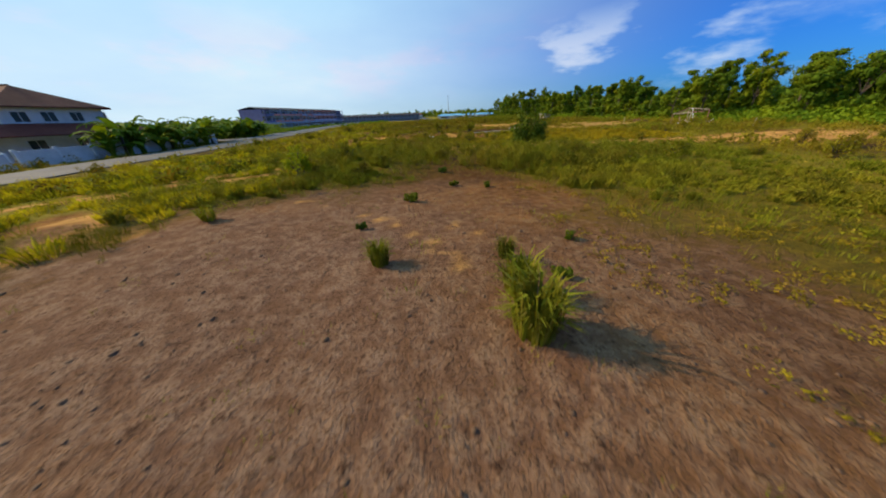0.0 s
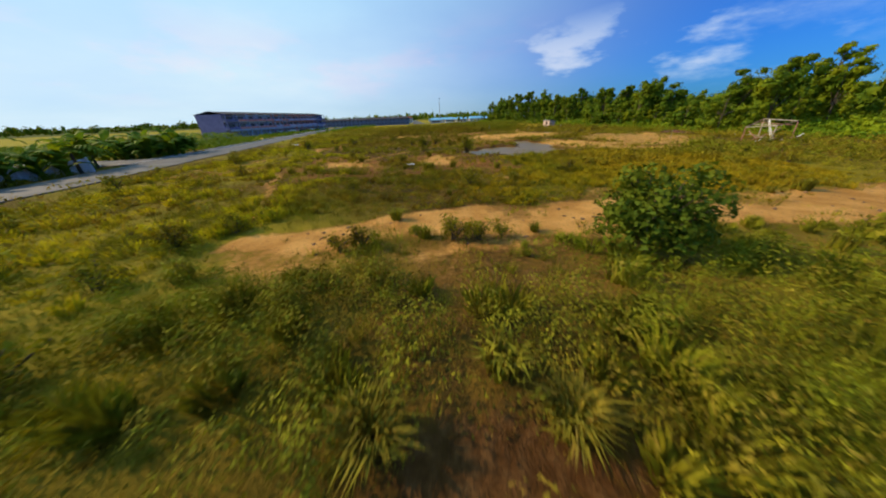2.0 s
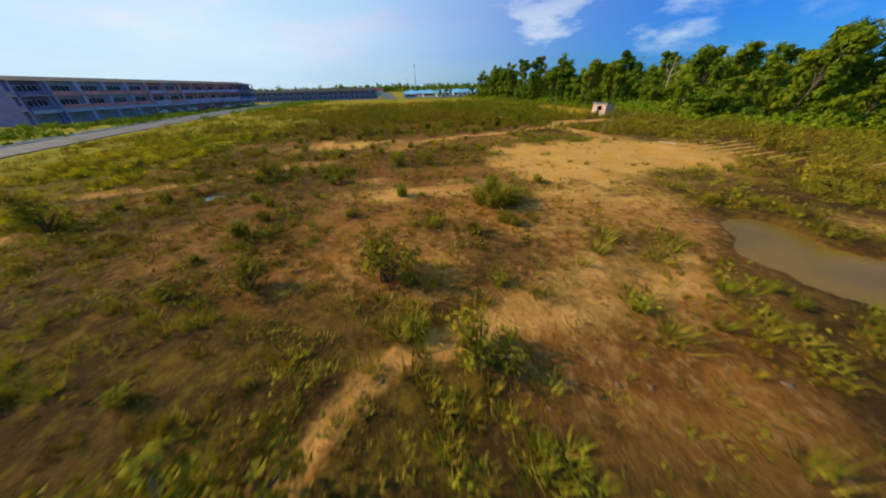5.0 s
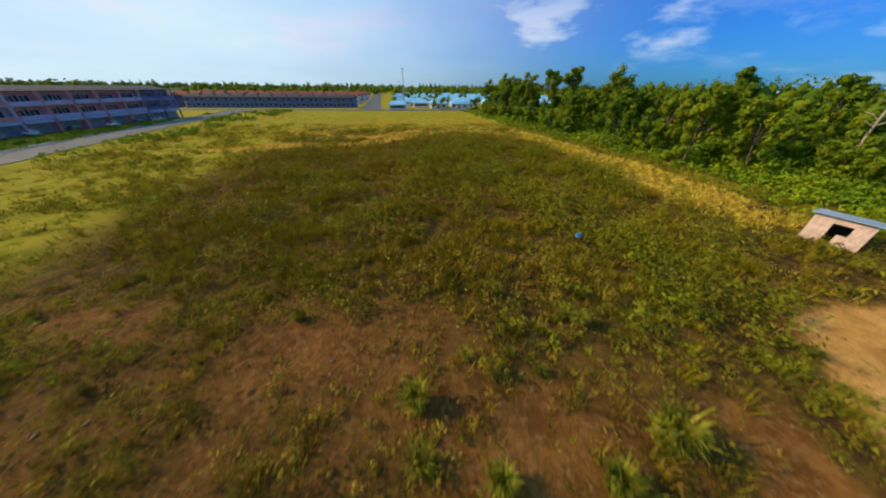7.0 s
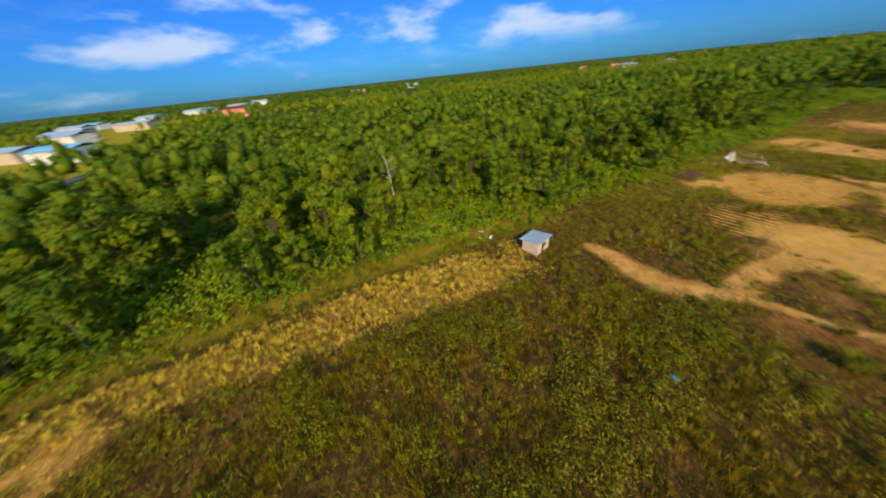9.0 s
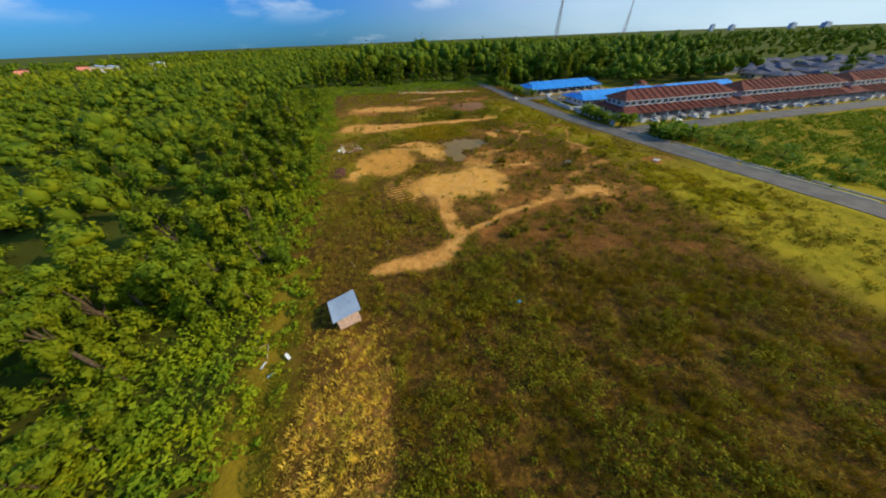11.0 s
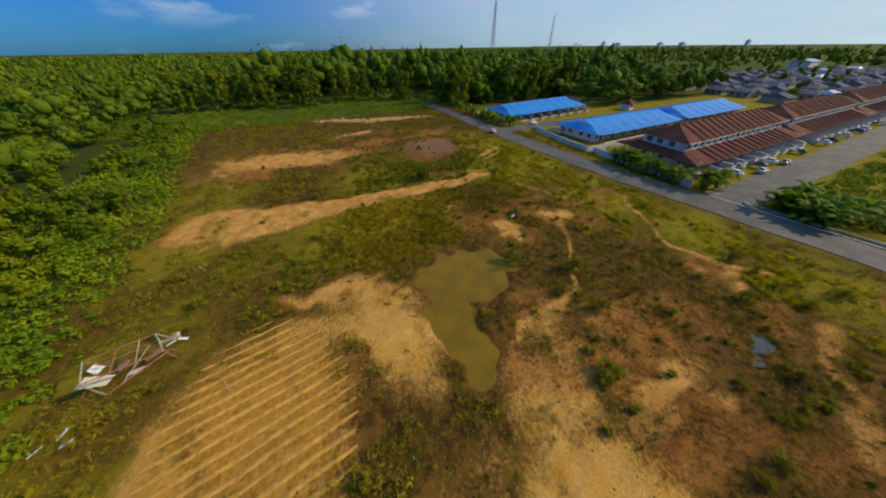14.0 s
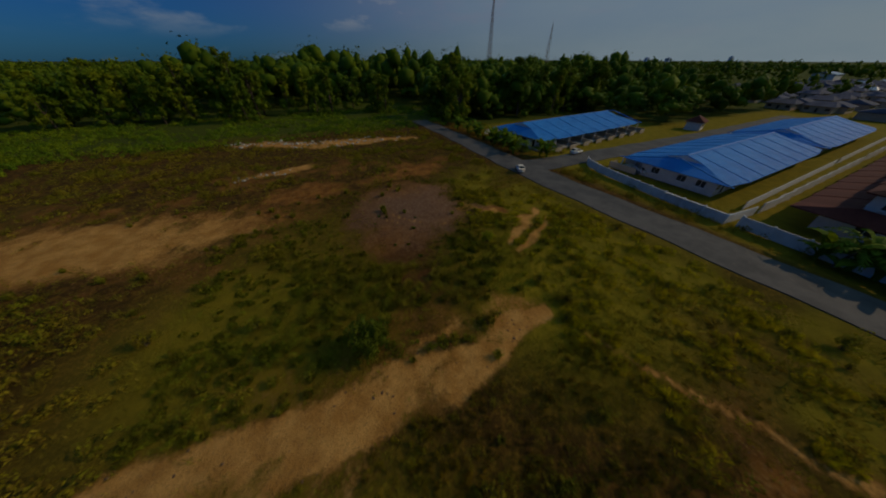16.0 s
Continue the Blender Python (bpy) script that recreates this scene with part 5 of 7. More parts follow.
near = tree_spots(46, 118, -64, 316, 6.8, lambda a, b: a > float(forest_edge(np.array(float(b)))) + 2.5 and a < float(forest_edge(np.array(float(b)))) + 30, TRS)
for px, py in near:
    d = px - float(forest_edge(np.array(float(py))))
    if py < 6 and d > 24:
        continue
    if py < 6:
        kind = int(TRS.choice([4, 6, 6]))
    elif d < 12:
        kind = int(TRS.choice([6, 4, 4, 2]))
    else:
        kind = int(TRS.choice([0, 1, 2, 3, 5, 0, 2]))
    if math.hypot(px - 86.2, py - 169.6) < 2.5:
        continue                                        # the dead tree stands here
    if fbm(np.array(px), np.array(py), 15, 1) < 0.40 and d > 7:
        continue                                        # dark hollows between the crowns
    if 72 < px < 92 and abs(py - 171) < 9:
        kind = 4
    size = TRS.uniform(0.55, 0.95) + 0.65 * float(fbm(np.array(px), np.array(py), 26, 3))
    plant(px, py, kind, size * float(np.interp(py, [0, 60, 100, 125, 160, 220, 300], [0.80, 0.80, 0.80, 0.82, 0.82, 0.86, 0.90])))
for px, py, kind, size in ((82, 100, 1, 0.80), (86, 106, 3, 0.72), (80, 121, 1, 0.74), (84, 132, 0, 0.90), (84, 92, 5, 0.95), (84, 72, 5, 0.98)):
    plant(px, py, kind, size)
umbrella = umbrella_tree(17.5, 11.0, 31)
for k, (px, py, size, turn) in enumerate(((92, 150, 0.74, 20), (84, 196, 0.70, 140))):
    m = pose(px, py, -0.2, 0, 0, turn) @ Matrix.Scale(size, 4)
    ob = copy_thing(umbrella, m) if k else umbrella
    ob.matrix_basis = m
# the wood behind the blue canopy
for px, py in tree_spots(-150, 120, -134, -56, 10.0, lambda a, b: b < -112 + 52 * float(step(np.array(-a), 20.0, 60.0)) + 6 * math.sin(a * 0.21) and b > -84 - 46 * (a > -40) and not (-48 < a < -28), TRS):
    plant(px, py, int(TRS.choice([0, 1, 3, 5, 2])), TRS.uniform(1.0, 1.4))


def woods(name, spots, tall, leaves, leaf, label, lobes=3):
    """Far trees, joined: lumpy crowns of leaves over a dark core."""
    p = np.array(spots)
    n = len(p)
    hh = tall * RS.uniform(0.5, 1.15, n) * (0.45 + 1.1 * fbm(p[:, 0], p[:, 1], 34, 3))
    ww = 4.1 * (tall / 12) * RS.uniform(0.7, 1.35, n)
    k = n * lobes
    px, py, hh, ww = (np.repeat(v, lobes) for v in (p[:, 0], p[:, 1], hh, ww))
    off = np.tile(np.arange(lobes), n)
    a = RS.uniform(0, 2 * math.pi, k)
    e = np.where(off == 0, 0, 0.62) * ww
    c = np.stack([px + np.cos(a) * e, py + np.sin(a) * e, hh * np.where(off == 0, 0.74, RS.uniform(0.35, 0.66, k))], 1)
    rad = np.stack([ww * 0.74, ww * 0.74, hh * 0.26], 1) * RS.uniform(0.75, 1.2, (k, 1))
    if lobes == 1:
        c[:, 2], rad = hh * 0.55, np.stack([ww, ww, hh * 0.45], 1)
    V, T = joined(lumps(c, rad * 0.66, BALL1, 0.2), leaf_cloud(c, rad, int(leaves), np.full(k, leaf * 1.15), 1.0, 0.6, 0.32))
    return tagged(mesh_of(name, V, 3, T, LEAF), label, "forest", kind="stuff")


def far_keep(a, b):
    if -420 < a < -20 and -58 < b < 330:
        return False
    if a < 170 and 300 < b < 480:
        return False
    if a < forest_edge(np.array(float(min(max(b, -110), 330)))) + 28 and -118 < b < 330:
        return False
    if 90 < a < 150 and -64 < b < 6:
        return True
    return not (-118 < b < -60 and a < 90)


HALLS = [(432, 422, 62, 1), (520, 470, 75, 0), (505, 560, 70, 2), (610, 520, 70, 1), (690, 545, 62, 2), (700, 470, 66, 1), (780, 500, 60, 2), (790, 430, 64, 1), (880, 440, 60, 2), (900, 370, 68, 0),
         (980, 340, 80, 1), (560, 420, 75, 0), (340, 400, 66, 0), (300, 345, 68, 2), (955, -98, 84, 1), (1050, 60, 90, 0), (574, -520, 118, 1), (660, -600, 122, 0), (540, -600, 112, 1)]


def by_hall(a, b):
    """In the open yards round the far halls, and before them."""
    return any(abs(a + 12 - hx) < 46 and abs(b + 14 - hy) < 42 for hx, hy, _, _ in HALLS)


FRS = np.random.RandomState(5)
def close_by(a, b):
    return a < 165 and -60 < b < 262


woods("woods", tree_spots(84, 330, -400, 318, 9.5, lambda a, b: far_keep(a, b) and not close_by(a, b), FRS), 13, 14, 0.72, "dense green tropical forest, crown against crown")
woods("woods", tree_spots(84, 166, -60, 262, 8.6, lambda a, b: far_keep(a, b) and close_by(a, b) and fbm(np.array(a), np.array(b), 17, 1) > 0.36, FRS), 12, 40, 0.46, "dense forest of rounded crowns behind the first trees", 6)
woods("woods", tree_spots(-330, 84, -330, -145, 9.0, lambda a, b: True, FRS), 24, 14, 0.8, "dark green forest beyond the houses")
woods("woods", tree_spots(-240, -50, -146, -24, 8.0, lambda a, b: b < -62 or a < -128, FRS), 17, 16, 0.7, "dark green wood behind the houses")
woods("woods", tree_spots(-760, -232, -330, 52, 21.0, lambda a, b: fbm(np.array(a), np.array(b), 70, 1) > 0.47 and not (-620 < a and -120 < b < 60 and fbm(np.array(a), np.array(b), 40, 2) < 0.56), FRS), 11, 16, 1.0, "trees among the houses of the far town", 2)
woods("woods", tree_spots(330, 640, -700, 640, 14.0, lambda a, b: fbm(np.array(a), np.array(b), 90, 1) > 0.36 and not by_hall(a, b), FRS), 12, 14, 1.5, "forest reaching to the distance", 1)
woods("woods", tree_spots(-640, 330, -720, -330, 15.0, lambda a, b: fbm(np.array(a), np.array(b), 90, 1) > 0.3, FRS), 15, 16, 1.4, "forest reaching to the distance", 1)
woods("woods", tree_spots(-700, 330, 560, 1100, 22.0, lambda a, b: fbm(np.array(a), np.array(b), 120, 2) > 0.52, FRS), 13, 12, 2.0, "scattered groves among far houses", 1)
woods("woods", tree_spots(4, 200, 334, 640, 19.0, lambda a, b: FRS.rand() < 0.55, FRS), 8.5, 26, 0.55, "small trees between the blue-roofed houses", 2)
woods("woods", tree_spots(-200, -34, 378, 560, 20.0, lambda a, b: FRS.rand() < 0.45, FRS), 8, 26, 0.55, "garden trees between far terraces", 2)
woods("woods", tree_spots(-900, 900, -1500, -720, 30.0, lambda a, b: True, FRS), 17, 6, 3.5, "far forest on the plain", 1)
woods("woods", tree_spots(640, 1500, -900, 1100, 32.0, lambda a, b: not by_hall(a, b), FRS), 15, 6, 3.5, "far forest on the plain", 1)
woods("woods", tree_spots(-1500, 900, 1100, 1500, 34.0, lambda a, b: True, FRS), 18, 6, 3.5, "far forest on the plain", 1)
woods("woods", tree_spots(-1500, -640, -900, 1100, 34.0, lambda a, b: True, FRS), 16, 6, 3.5, "far forest on the plain", 1)


# ---------------------------------------------------------------- houses
def window(parent, x0, x1, z0, z1, y, out=1, axis="y", name="window"):
    """A window in a wall plane: a frame, a sill and a dark pane. out: the side that it faces."""
    def fit(a0, a1, d0, d1, h0, h1):
        d0, d1 = sorted((y + out * d0, y + out * d1))
        return boxed(a0, a1, d0, d1, h0, h1) if axis == "y" else boxed(d0, d1, a0, a1, h0, h1)
    w = part(name, fit(x0, x1, -0.02, 0.03, z0, z1), GLASS, parent)
    bm = bmesh.new()
    t = 0.09
    for a0, a1, h0, h1 in ((x0 - t, x0, z0 - t, z1 + t), (x1, x1 + t, z0 - t, z1 + t), (x0, x1, z1, z1 + t), (x0, x1, z0 - t, z0), ((x0 + x1) / 2 - 0.03, (x0 + x1) / 2 + 0.03, z0, z1)):
        d0, d1 = sorted((y - out * 0.02, y + out * 0.07))
        if axis == "y":
            box(bm, a0, a1, d0, d1, h0, h1)
        else:
            box(bm, d0, d1, a0, a1, h0, h1)
    part("window_frame", bm, TRIM, w)
    part("window_sill", fit(x0 - 0.15, x1 + 0.15, 0.0, 0.18, z0 - 0.2, z0 - 0.1), TRIM, w)
    return w


def roof_plate(*rings, thick=0.16):
    bm = bmesh.new()
    for ring in rings:
        slab(bm, ring, thick)
    return bm


W = 7.0


def terrace_house(end=0):
    """A two-storey terrace unit, front towards +y. end: 1 or -1 gives a hipped end on that side."""
    h = empty("terrace_house")
    lo, hi = (0.0, W) if end == 0 else ((0.0, W - 1.2) if end == 1 else (1.2, W))
    part("wall", boxed(lo, hi, 2.0, 18.0, -0.3, 3.1), WALL_WHITE, h, "weathered white ground-floor wall")
    part("wall", boxed(lo + 0.003, hi - 0.003, 5.0, 18.3, 3.1, 6.3), WALL_WHITE, h, "white upper wall streaked with dirt")
    rz, ez, ry, e0, e1 = 9.15, 6.35, 11.2, 4.0, 19.0
    if end == 0:
        part("roof", roof_plate([(0, e1, ez), (0, ry, rz), (W, ry, rz), (W, e1, ez)][::-1], [(0, ry, rz), (0, e0, ez), (W, e0, ez), (W, ry, rz)][::-1]), RED_TILE, h)
        part("porch_roof", roof_plate([(0, 24.8, 2.7), (0, 18.3, 4.15), (W, 18.3, 4.15), (W, 24.8, 2.7)][::-1]), RED_TILE, h)
        part("back_roof", roof_plate([(0, 5.0, 4.3), (0, -1.0, 2.9), (W, -1.0, 2.9), (W, 5.0, 4.3)][::-1]), RED_TILE, h)
    else:
        a, b = (0.0, W) if end == 1 else (W, 0.0)
        k = 6.0 if end == 1 else W - 6.0
        def o(ring):
            return ring[::-1] if end == 1 else ring
        r = a + (1.6 if end == 1 else -1.6)
        part("roof", roof_plate(o([(a, e1, ez), (a, ry, rz), (r, ry, rz), (b, e1, ez)]), o([(a, ry, rz), (a, e0, ez), (b, e0, ez), (r, ry, rz)]), o([(r, ry, rz), (b, e0, ez), (b, e1, ez)])), RED_TILE, h)
        s = b + (2.6 if end == 1 else -2.6)
        part("porch_roof", roof_plate(o([(a, 24.8, 2.7), (a, 18.3, 4.15), (b, 18.3, 4.15), (s, 24.8, 2.7)])), RED_TILE, h)
        part("back_roof", roof_plate(o([(a, 5.0, 4.3), (a, -1.0, 2.9), (s, -1.0, 2.9), (b, 5.0, 4.3)])), RED_TILE, h)
        part("side_roof", roof_plate(o([(b, 5.0, 4.3), (s, -1.0, 2.9), (s, 24.8, 2.7), (b, 18.3, 4.15)])), RED_TILE, h)
        side = hi if end == 1 else lo
        for y0 in (6.3, 9.6, 13.2):
            window(h, y0, y0 + 1.7, 4.5, 5.7, side, end, "x")
        window(h, 6.0, 8.0, 0.9, 2.2, side, end, "x")
        window(h, 12.0, 13.5, 0.9, 2.2, side, end, "x")
    # party-wall ridges on the tiles
    bm = bmesh.new()
    for x in ((0.0, 3.5) if end == 0 else (0.0,) if end == 1 else (W - 0.5,)):
        for (y0, z0), (y1, z1) in (((e1 + 0.1, ez + 0.02), (ry, rz)), ((24.9, 2.72), (18.4, 4.15))):
            w0, w1, up = 0.85, 0.5, 0.42
            low = [bm.verts.new((x - w0, y0, z0)), bm.verts.new((x, y0 - 0.3, z0 + up)), bm.verts.new((x + w0, y0, z0))]
            top = [bm.verts.new((x - w1, y1, z1)), bm.verts.new((x, y1, z1 + up * 0.7)), bm.verts.new((x + w1, y1, z1))]
            bm.faces.new((low[0], low[1], top[1], top[0]))
            bm.faces.new((low[1], low[2], top[2], top[1]))
            bm.faces.new((low[0], low[2], low[1]))
            bm.faces.new(top)
            bm.faces.new((low[0], top[0], top[2], low[2]))
    part("party_ridge", bm, RED_TILE, h, "tiled rib between two roofs")
    part("ridge_cap", boxed(0.15 if end > -1 else W - 1.6, 1.6 if end == 1 else W - 0.15, ry - 0.16, ry + 0.16, rz - 0.02, rz + 0.12, 0.04), RED_TILE, h)
    part("gutter", boxed(0.15, W - 0.15, e1, e1 + 0.14, ez - 0.24, ez - 0.06), TRIM, h, "white eaves board")
    for x0 in (0.9, 4.1):
        window(h, x0, x0 + 1.9, 4.65, 5.7, 18.3, 1)
    window(h, 2.4, 4.6, 4.4, 5.6, 5.0, -1)
    window(h, 0.8, 3.4, 0.9, 2.3, 18.0, 1)
    part("door", boxed(4.4, 5.5, 17.98, 18.05, 0.0, 2.1), DARK, h, "dark front door")
    window(h, 2.6, 4.2, 1.0, 2.2, 2.0, -1)
    for x in (0.35, W - 0.35):
        part("porch_post", boxed(x - 0.14, x + 0.14, 23.6, 23.9, -0.2, 3.0), TRIM, h)
    part("porch_floor", boxed(0.02, W - 0.02, 18.05, 25.0, -0.3, 0.06), CONCRETE, h)
    bm = bmesh.new()
    box(bm, 0.0, 2.2, 27.0, 27.15, -0.3, 1.1)
    box(bm, -0.12, 0.16, 18.2, 27.1, -0.3, 1.3)
    box(bm, 2.0, 2.3, 26.95, 27.2, -0.3, 1.5)
    part("yard_wall", bm, WALL_WHITE, h)
    bm = bmesh.new()
    for k in range(12):
        box(bm, 2.4 + k * 0.38, 2.44 + k * 0.38, 27.05, 27.09, 0.05, 1.25)
    box(bm, 2.3, 6.95, 27.04, 27.1, 1.2, 1.26)
    box(bm, 2.3, 6.95, 27.04, 27.1, 0.15, 0.21)
    part("gate", bm, METAL, h)
    bm = bmesh.new()
    box(bm, 0, W, -4.2, -4.05, -0.3, 1.5)
    part("back_wall", bm, WALL_WHITE, h)
    return tagged(h, "two-storey white terrace house with a red-brown tiled roof" if not end else "end terrace house with a hipped red-brown tiled roof", "house", "red-roofed terrace")


def blue_house(end=0):
    """A single-storey unit under a long blue roof, front towards +y."""
    h = empty("row_house")
    lo, hi = (0.0, W) if end == 0 else ((0.0, W - 1.4) if end == 1 else (1.4, W))
    part("wall", boxed(lo, hi, 3.0, 19.5, -0.3, 3.0), WALL_WHITE if end else WALL_CREAM, h)
    rz, ez, ry, e0, e1 = 5.9, 2.95, 12.0, 0.0, 25.0
    if end == 0:
        part("roof", roof_plate([(0, e1, ez), (0, ry, rz), (W, ry, rz), (W, e1, ez)][::-1], [(0, ry, rz), (0, e0, ez), (W, e0, ez), (W, ry, rz)][::-1], thick=0.1), BLUE_SHEET, h)
    else:
        a, b = (0.0, W) if end == 1 else (W, 0.0)
        def o(ring):
            return ring[::-1] if end == 1 else ring
        r = a + (3.4 if end == 1 else -3.4)
        g0, g1, gz = ry - 4.2, ry + 4.2, ez + (rz - ez) * 0.62
        part("roof", roof_plate(o([(a, e1, ez), (a, ry, rz), (r, ry, rz), (r, g1, gz), (b, e1 - 1.0, ez)]), o([(a, ry, rz), (a, e0, ez), (b, e0 + 1.0, ez), (r, g0, gz), (r, ry, rz)]),
                                o([(r, g1, gz), (r, g0, gz), (b, e0 + 1.0, ez), (b, e1 - 1.0, ez)]), thick=0.1), BLUE_SHEET, h)
        bm = bmesh.new()
        face = [(r + 0.03 * end, g0, gz - 0.1), (r + 0.03 * end, g1, gz - 0.1), (r + 0.03 * end, ry, rz - 0.12)]
        back = [(r - 0.12 * end, *p[1:]) for p in face]
        f, k2 = [bm.verts.new(p) for p in face], [bm.verts.new(p) for p in back]
        bm.faces.new(f), bm.faces.new(k2[::-1])
        for q in range(3):
            bm.faces.new((f[q], k2[q], k2[(q + 1) % 3], f[(q + 1) % 3]))
        part("gable", bm, WALL_WHITE, h, "pale gable board over the end slope")
        side = hi if end == 1 else lo
        for y0 in (5.0, 9.0, 15.0):
            window(h, y0, y0 + 1.8, 1.0, 2.3, side, end, "x")
    part("ridge_cap", boxed(0.0 if end > -1 else W - 3.4, 3.4 if end == 1 else W, ry - 0.2, ry + 0.2, rz - 0.03, rz + 0.1, 0.04), BLUE_RIDGE, h, "mid-blue ridge capping")
    bm = bmesh.new()
    slab(bm, [(-0.09, e1, ez + 0.09), (0.09, e1, ez + 0.09), (0.09, ry, rz + 0.09), (-0.09, ry, rz + 0.09)], 0.2)
    slab(bm, [(0.09, e0, ez + 0.09), (-0.09, e0, ez + 0.09), (-0.09, ry, rz + 0.09), (0.09, ry, rz + 0.09)], 0.2)
    part("roof_seam", bm, BLUE_SHEET, h)
    window(h, 0.9, 3.5, 0.9, 2.3, 19.5, 1)
    window(h, 1.6, 3.2, 1.0, 2.2, 3.0, -1)
    part("door", boxed(4.4, 5.5, 19.48, 19.56, 0.0, 2.1), DARK, h)
    part("back_door", boxed(4.6, 5.5, 2.93, 3.02, 0.0, 2.1), DARK, h)
    for x in (0.25, W - 0.25):
        part("porch_post", boxed(x - 0.1, x + 0.1, 24.0, 24.2, -0.2, 3.0), TRIM, h)
    part("porch_floor", boxed(0.02, W - 0.02, 19.55, 25.5, -0.3, 0.06), CONCRETE, h)
    bm = bmesh.new()
    box(bm, 0.0, 3.0, 27.0, 27.15, -0.3, 1.0)
    box(bm, -0.1, 0.12, 19.6, 27.1, -0.3, 1.2)
    part("yard_wall", bm, WALL_CREAM, h)
    bm = bmesh.new()
    box(bm, 0.0, W, -3.2, -3.05, -0.3, 1.3)
    part("back_wall", bm, WALL_WHITE, h)
    return tagged(h, "single-storey row house under a bright blue metal roof", "house", "blue-roofed rows")


def shop_house(wall, label):
    """A three-storey shop unit, front towards +y, with balconies and a dark arcade."""
    h = empty("shop_house")
    w = 6.0
    part("wall", boxed(0, w, 0, 11.0, -0.3, 10.2), wall, h)
    part("roof", roof_plate([(0, 12.2, 10.3), (0, 6.0, 11.6), (w, 6.0, 11.6), (w, 12.2, 10.3)][::-1], [(0, 6.0, 11.6), (0, -0.5, 10.3), (w, -0.5, 10.3), (w, 6.0, 11.6)][::-1]), DARK_TILE, h)
    for k, z in enumerate((3.5, 6.9)):
        part("balcony", boxed(0.02, w - 0.02, 11.0, 12.6, z - 0.22, z), CONCRETE, h)
        bm = bmesh.new()
        box(bm, 0.02, w - 0.02, 12.45, 12.6, z, z + 1.0)
        box(bm, 0.02, 0.14, 11.0, 12.45, z, z + 1.0)
        box(bm, w - 0.14, w - 0.02, 11.0, 12.45, z, z + 1.0)
        part("parapet", bm, WALL_PINK if wall is WALL_BLUE else WALL_LILAC if wall is WALL_PINK else wall, h, "solid balcony parapet")
        # Flat dark plate on the wall imitates the shade of a set-back balcony.
        part("recess", boxed(0.7, w - 0.7, 10.98, 11.04, z + 0.1, z + 2.4), DARK, h, "dark recess behind the balcony")
        window(h, 0.8, 2.5, z + 0.9, z + 2.3, 11.05, 1)
        window(h, 3.4, 5.2, z + 0.9, z + 2.3, 11.05, 1)
    for x in (0.0, w - 0.3):
        part("pillar", boxed(x + 0.01, x + 0.29, 12.2, 12.6, -0.3, 10.25), wall, h)
    part("shutter", boxed(0.5, w - 0.5, 10.98, 11.05, 0.0, 2.9), CONCRETE, h, "grey roller shutter under the arcade")
    part("sign_board", boxed(0.4, w - 0.4, 12.6, 12.68, 2.6, 3.3), WALL_BLUE, h)
    return tagged(h, label, "shop house", "shop houses")


def far_house(roof, wall, label, group, width=7.5, depth=10.0, storeys=1):
    """A small far house with a hipped roof."""
    h = empty("house")
    z = 3.0 * storeys
    part("wall", boxed(0, width, 0, depth, -0.3, z), wall, h)
    a, b, r = 0.7, depth / 2, z + 2.0
    x0, x1, y0, y1 = -a, width + a, -a, depth + a
    ra, rb = (x0 + 2.6, b, r), (x1 - 2.6, b, r)
    part("roof", roof_plate([(x0, y0, z), (x1, y0, z), rb, ra], [(x1, y1, z), (x0, y1, z), ra, rb], [(x0, y1, z), (x0, y0, z), ra], [(x1, y0, z), (x1, y1, z), rb]), roof, h)
    for k in range(storeys):
        for x in (0.8, width - 2.6):
            part("window", boxed(x, x + 1.8, -0.06, 0.02, 3 * k + 1.0, 3 * k + 2.2), GLASS, h)
        part("window", boxed(1.0, width - 1.0, depth - 0.02, depth + 0.06, 3 * k + 1.0, 3 * k + 2.2), GLASS, h)
    part("door", boxed(width / 2 - 0.5, width / 2 + 0.5, -0.05, 0.02, 0, 2.1), DARK, h)
    return tagged(h, label, "house", group)


def row(proto, spots):
    """Sets a built thing at the first pose, and copies at the rest."""
    for k, m in enumerate(spots):
        ob = copy_thing(proto, m) if k else proto
        ob.matrix_basis = m


# red-roofed terrace, three blocks along the side road
def red_at(x):
    return pose(x, 40.6 - 0.042 * (-66 - x), 0.05, 0, 0, 0) @ Matrix.Diagonal((1, 1, 1.15, 1))


t_mid, t_east, t_west = terrace_house(), terrace_house(1), terrace_house(-1)
mids, easts, wests = [], [], []
x = -71.0
for count in (9, 10, 10):
    easts.append(red_at(x))
    for k in range(1, count - 1):
        mids.append(red_at(x - k * W))
    wests.append(red_at(x - (count - 1) * W))
    x -= count * W + 4.5
row(t_mid, mids), row(t_east, easts), row(t_west, wests)
# blue rows on both sides of the close
b_mid, b_east, b_west = blue_house(), blue_house(1), blue_house(-1)
mids, easts, wests = [], [], []
row_a = pose(-50.6, -36.2, 0.05, 0, 0, 6.5)
easts.append(row_a @ pose(-W, 0, 0))
mids += [row_a @ pose(-W * (k + 1), 0, 0) for k in range(1, 7)]
wests.append(row_a @ pose(-W * 8, 0, 0))
row_b = pose(-62.8, 31.4, 0.05, 0, 0, 3.0) @ Matrix.Diagonal((1, 0.93, 1, 1))
x = 0.0
for count in (8, 8):
    wests.append(row_b @ pose(x, 0, 0, 0, 0, 180))
    mids += [row_b @ pose(x - k * W, 0, 0, 0, 0, 180) for k in range(1, count - 1)]
    easts.append(row_b @ pose(x - (count - 1) * W, 0, 0, 0, 0, 180))
    x -= count * W + 3.0
row(b_mid, mids), row(b_east, easts), row(b_west, wests)

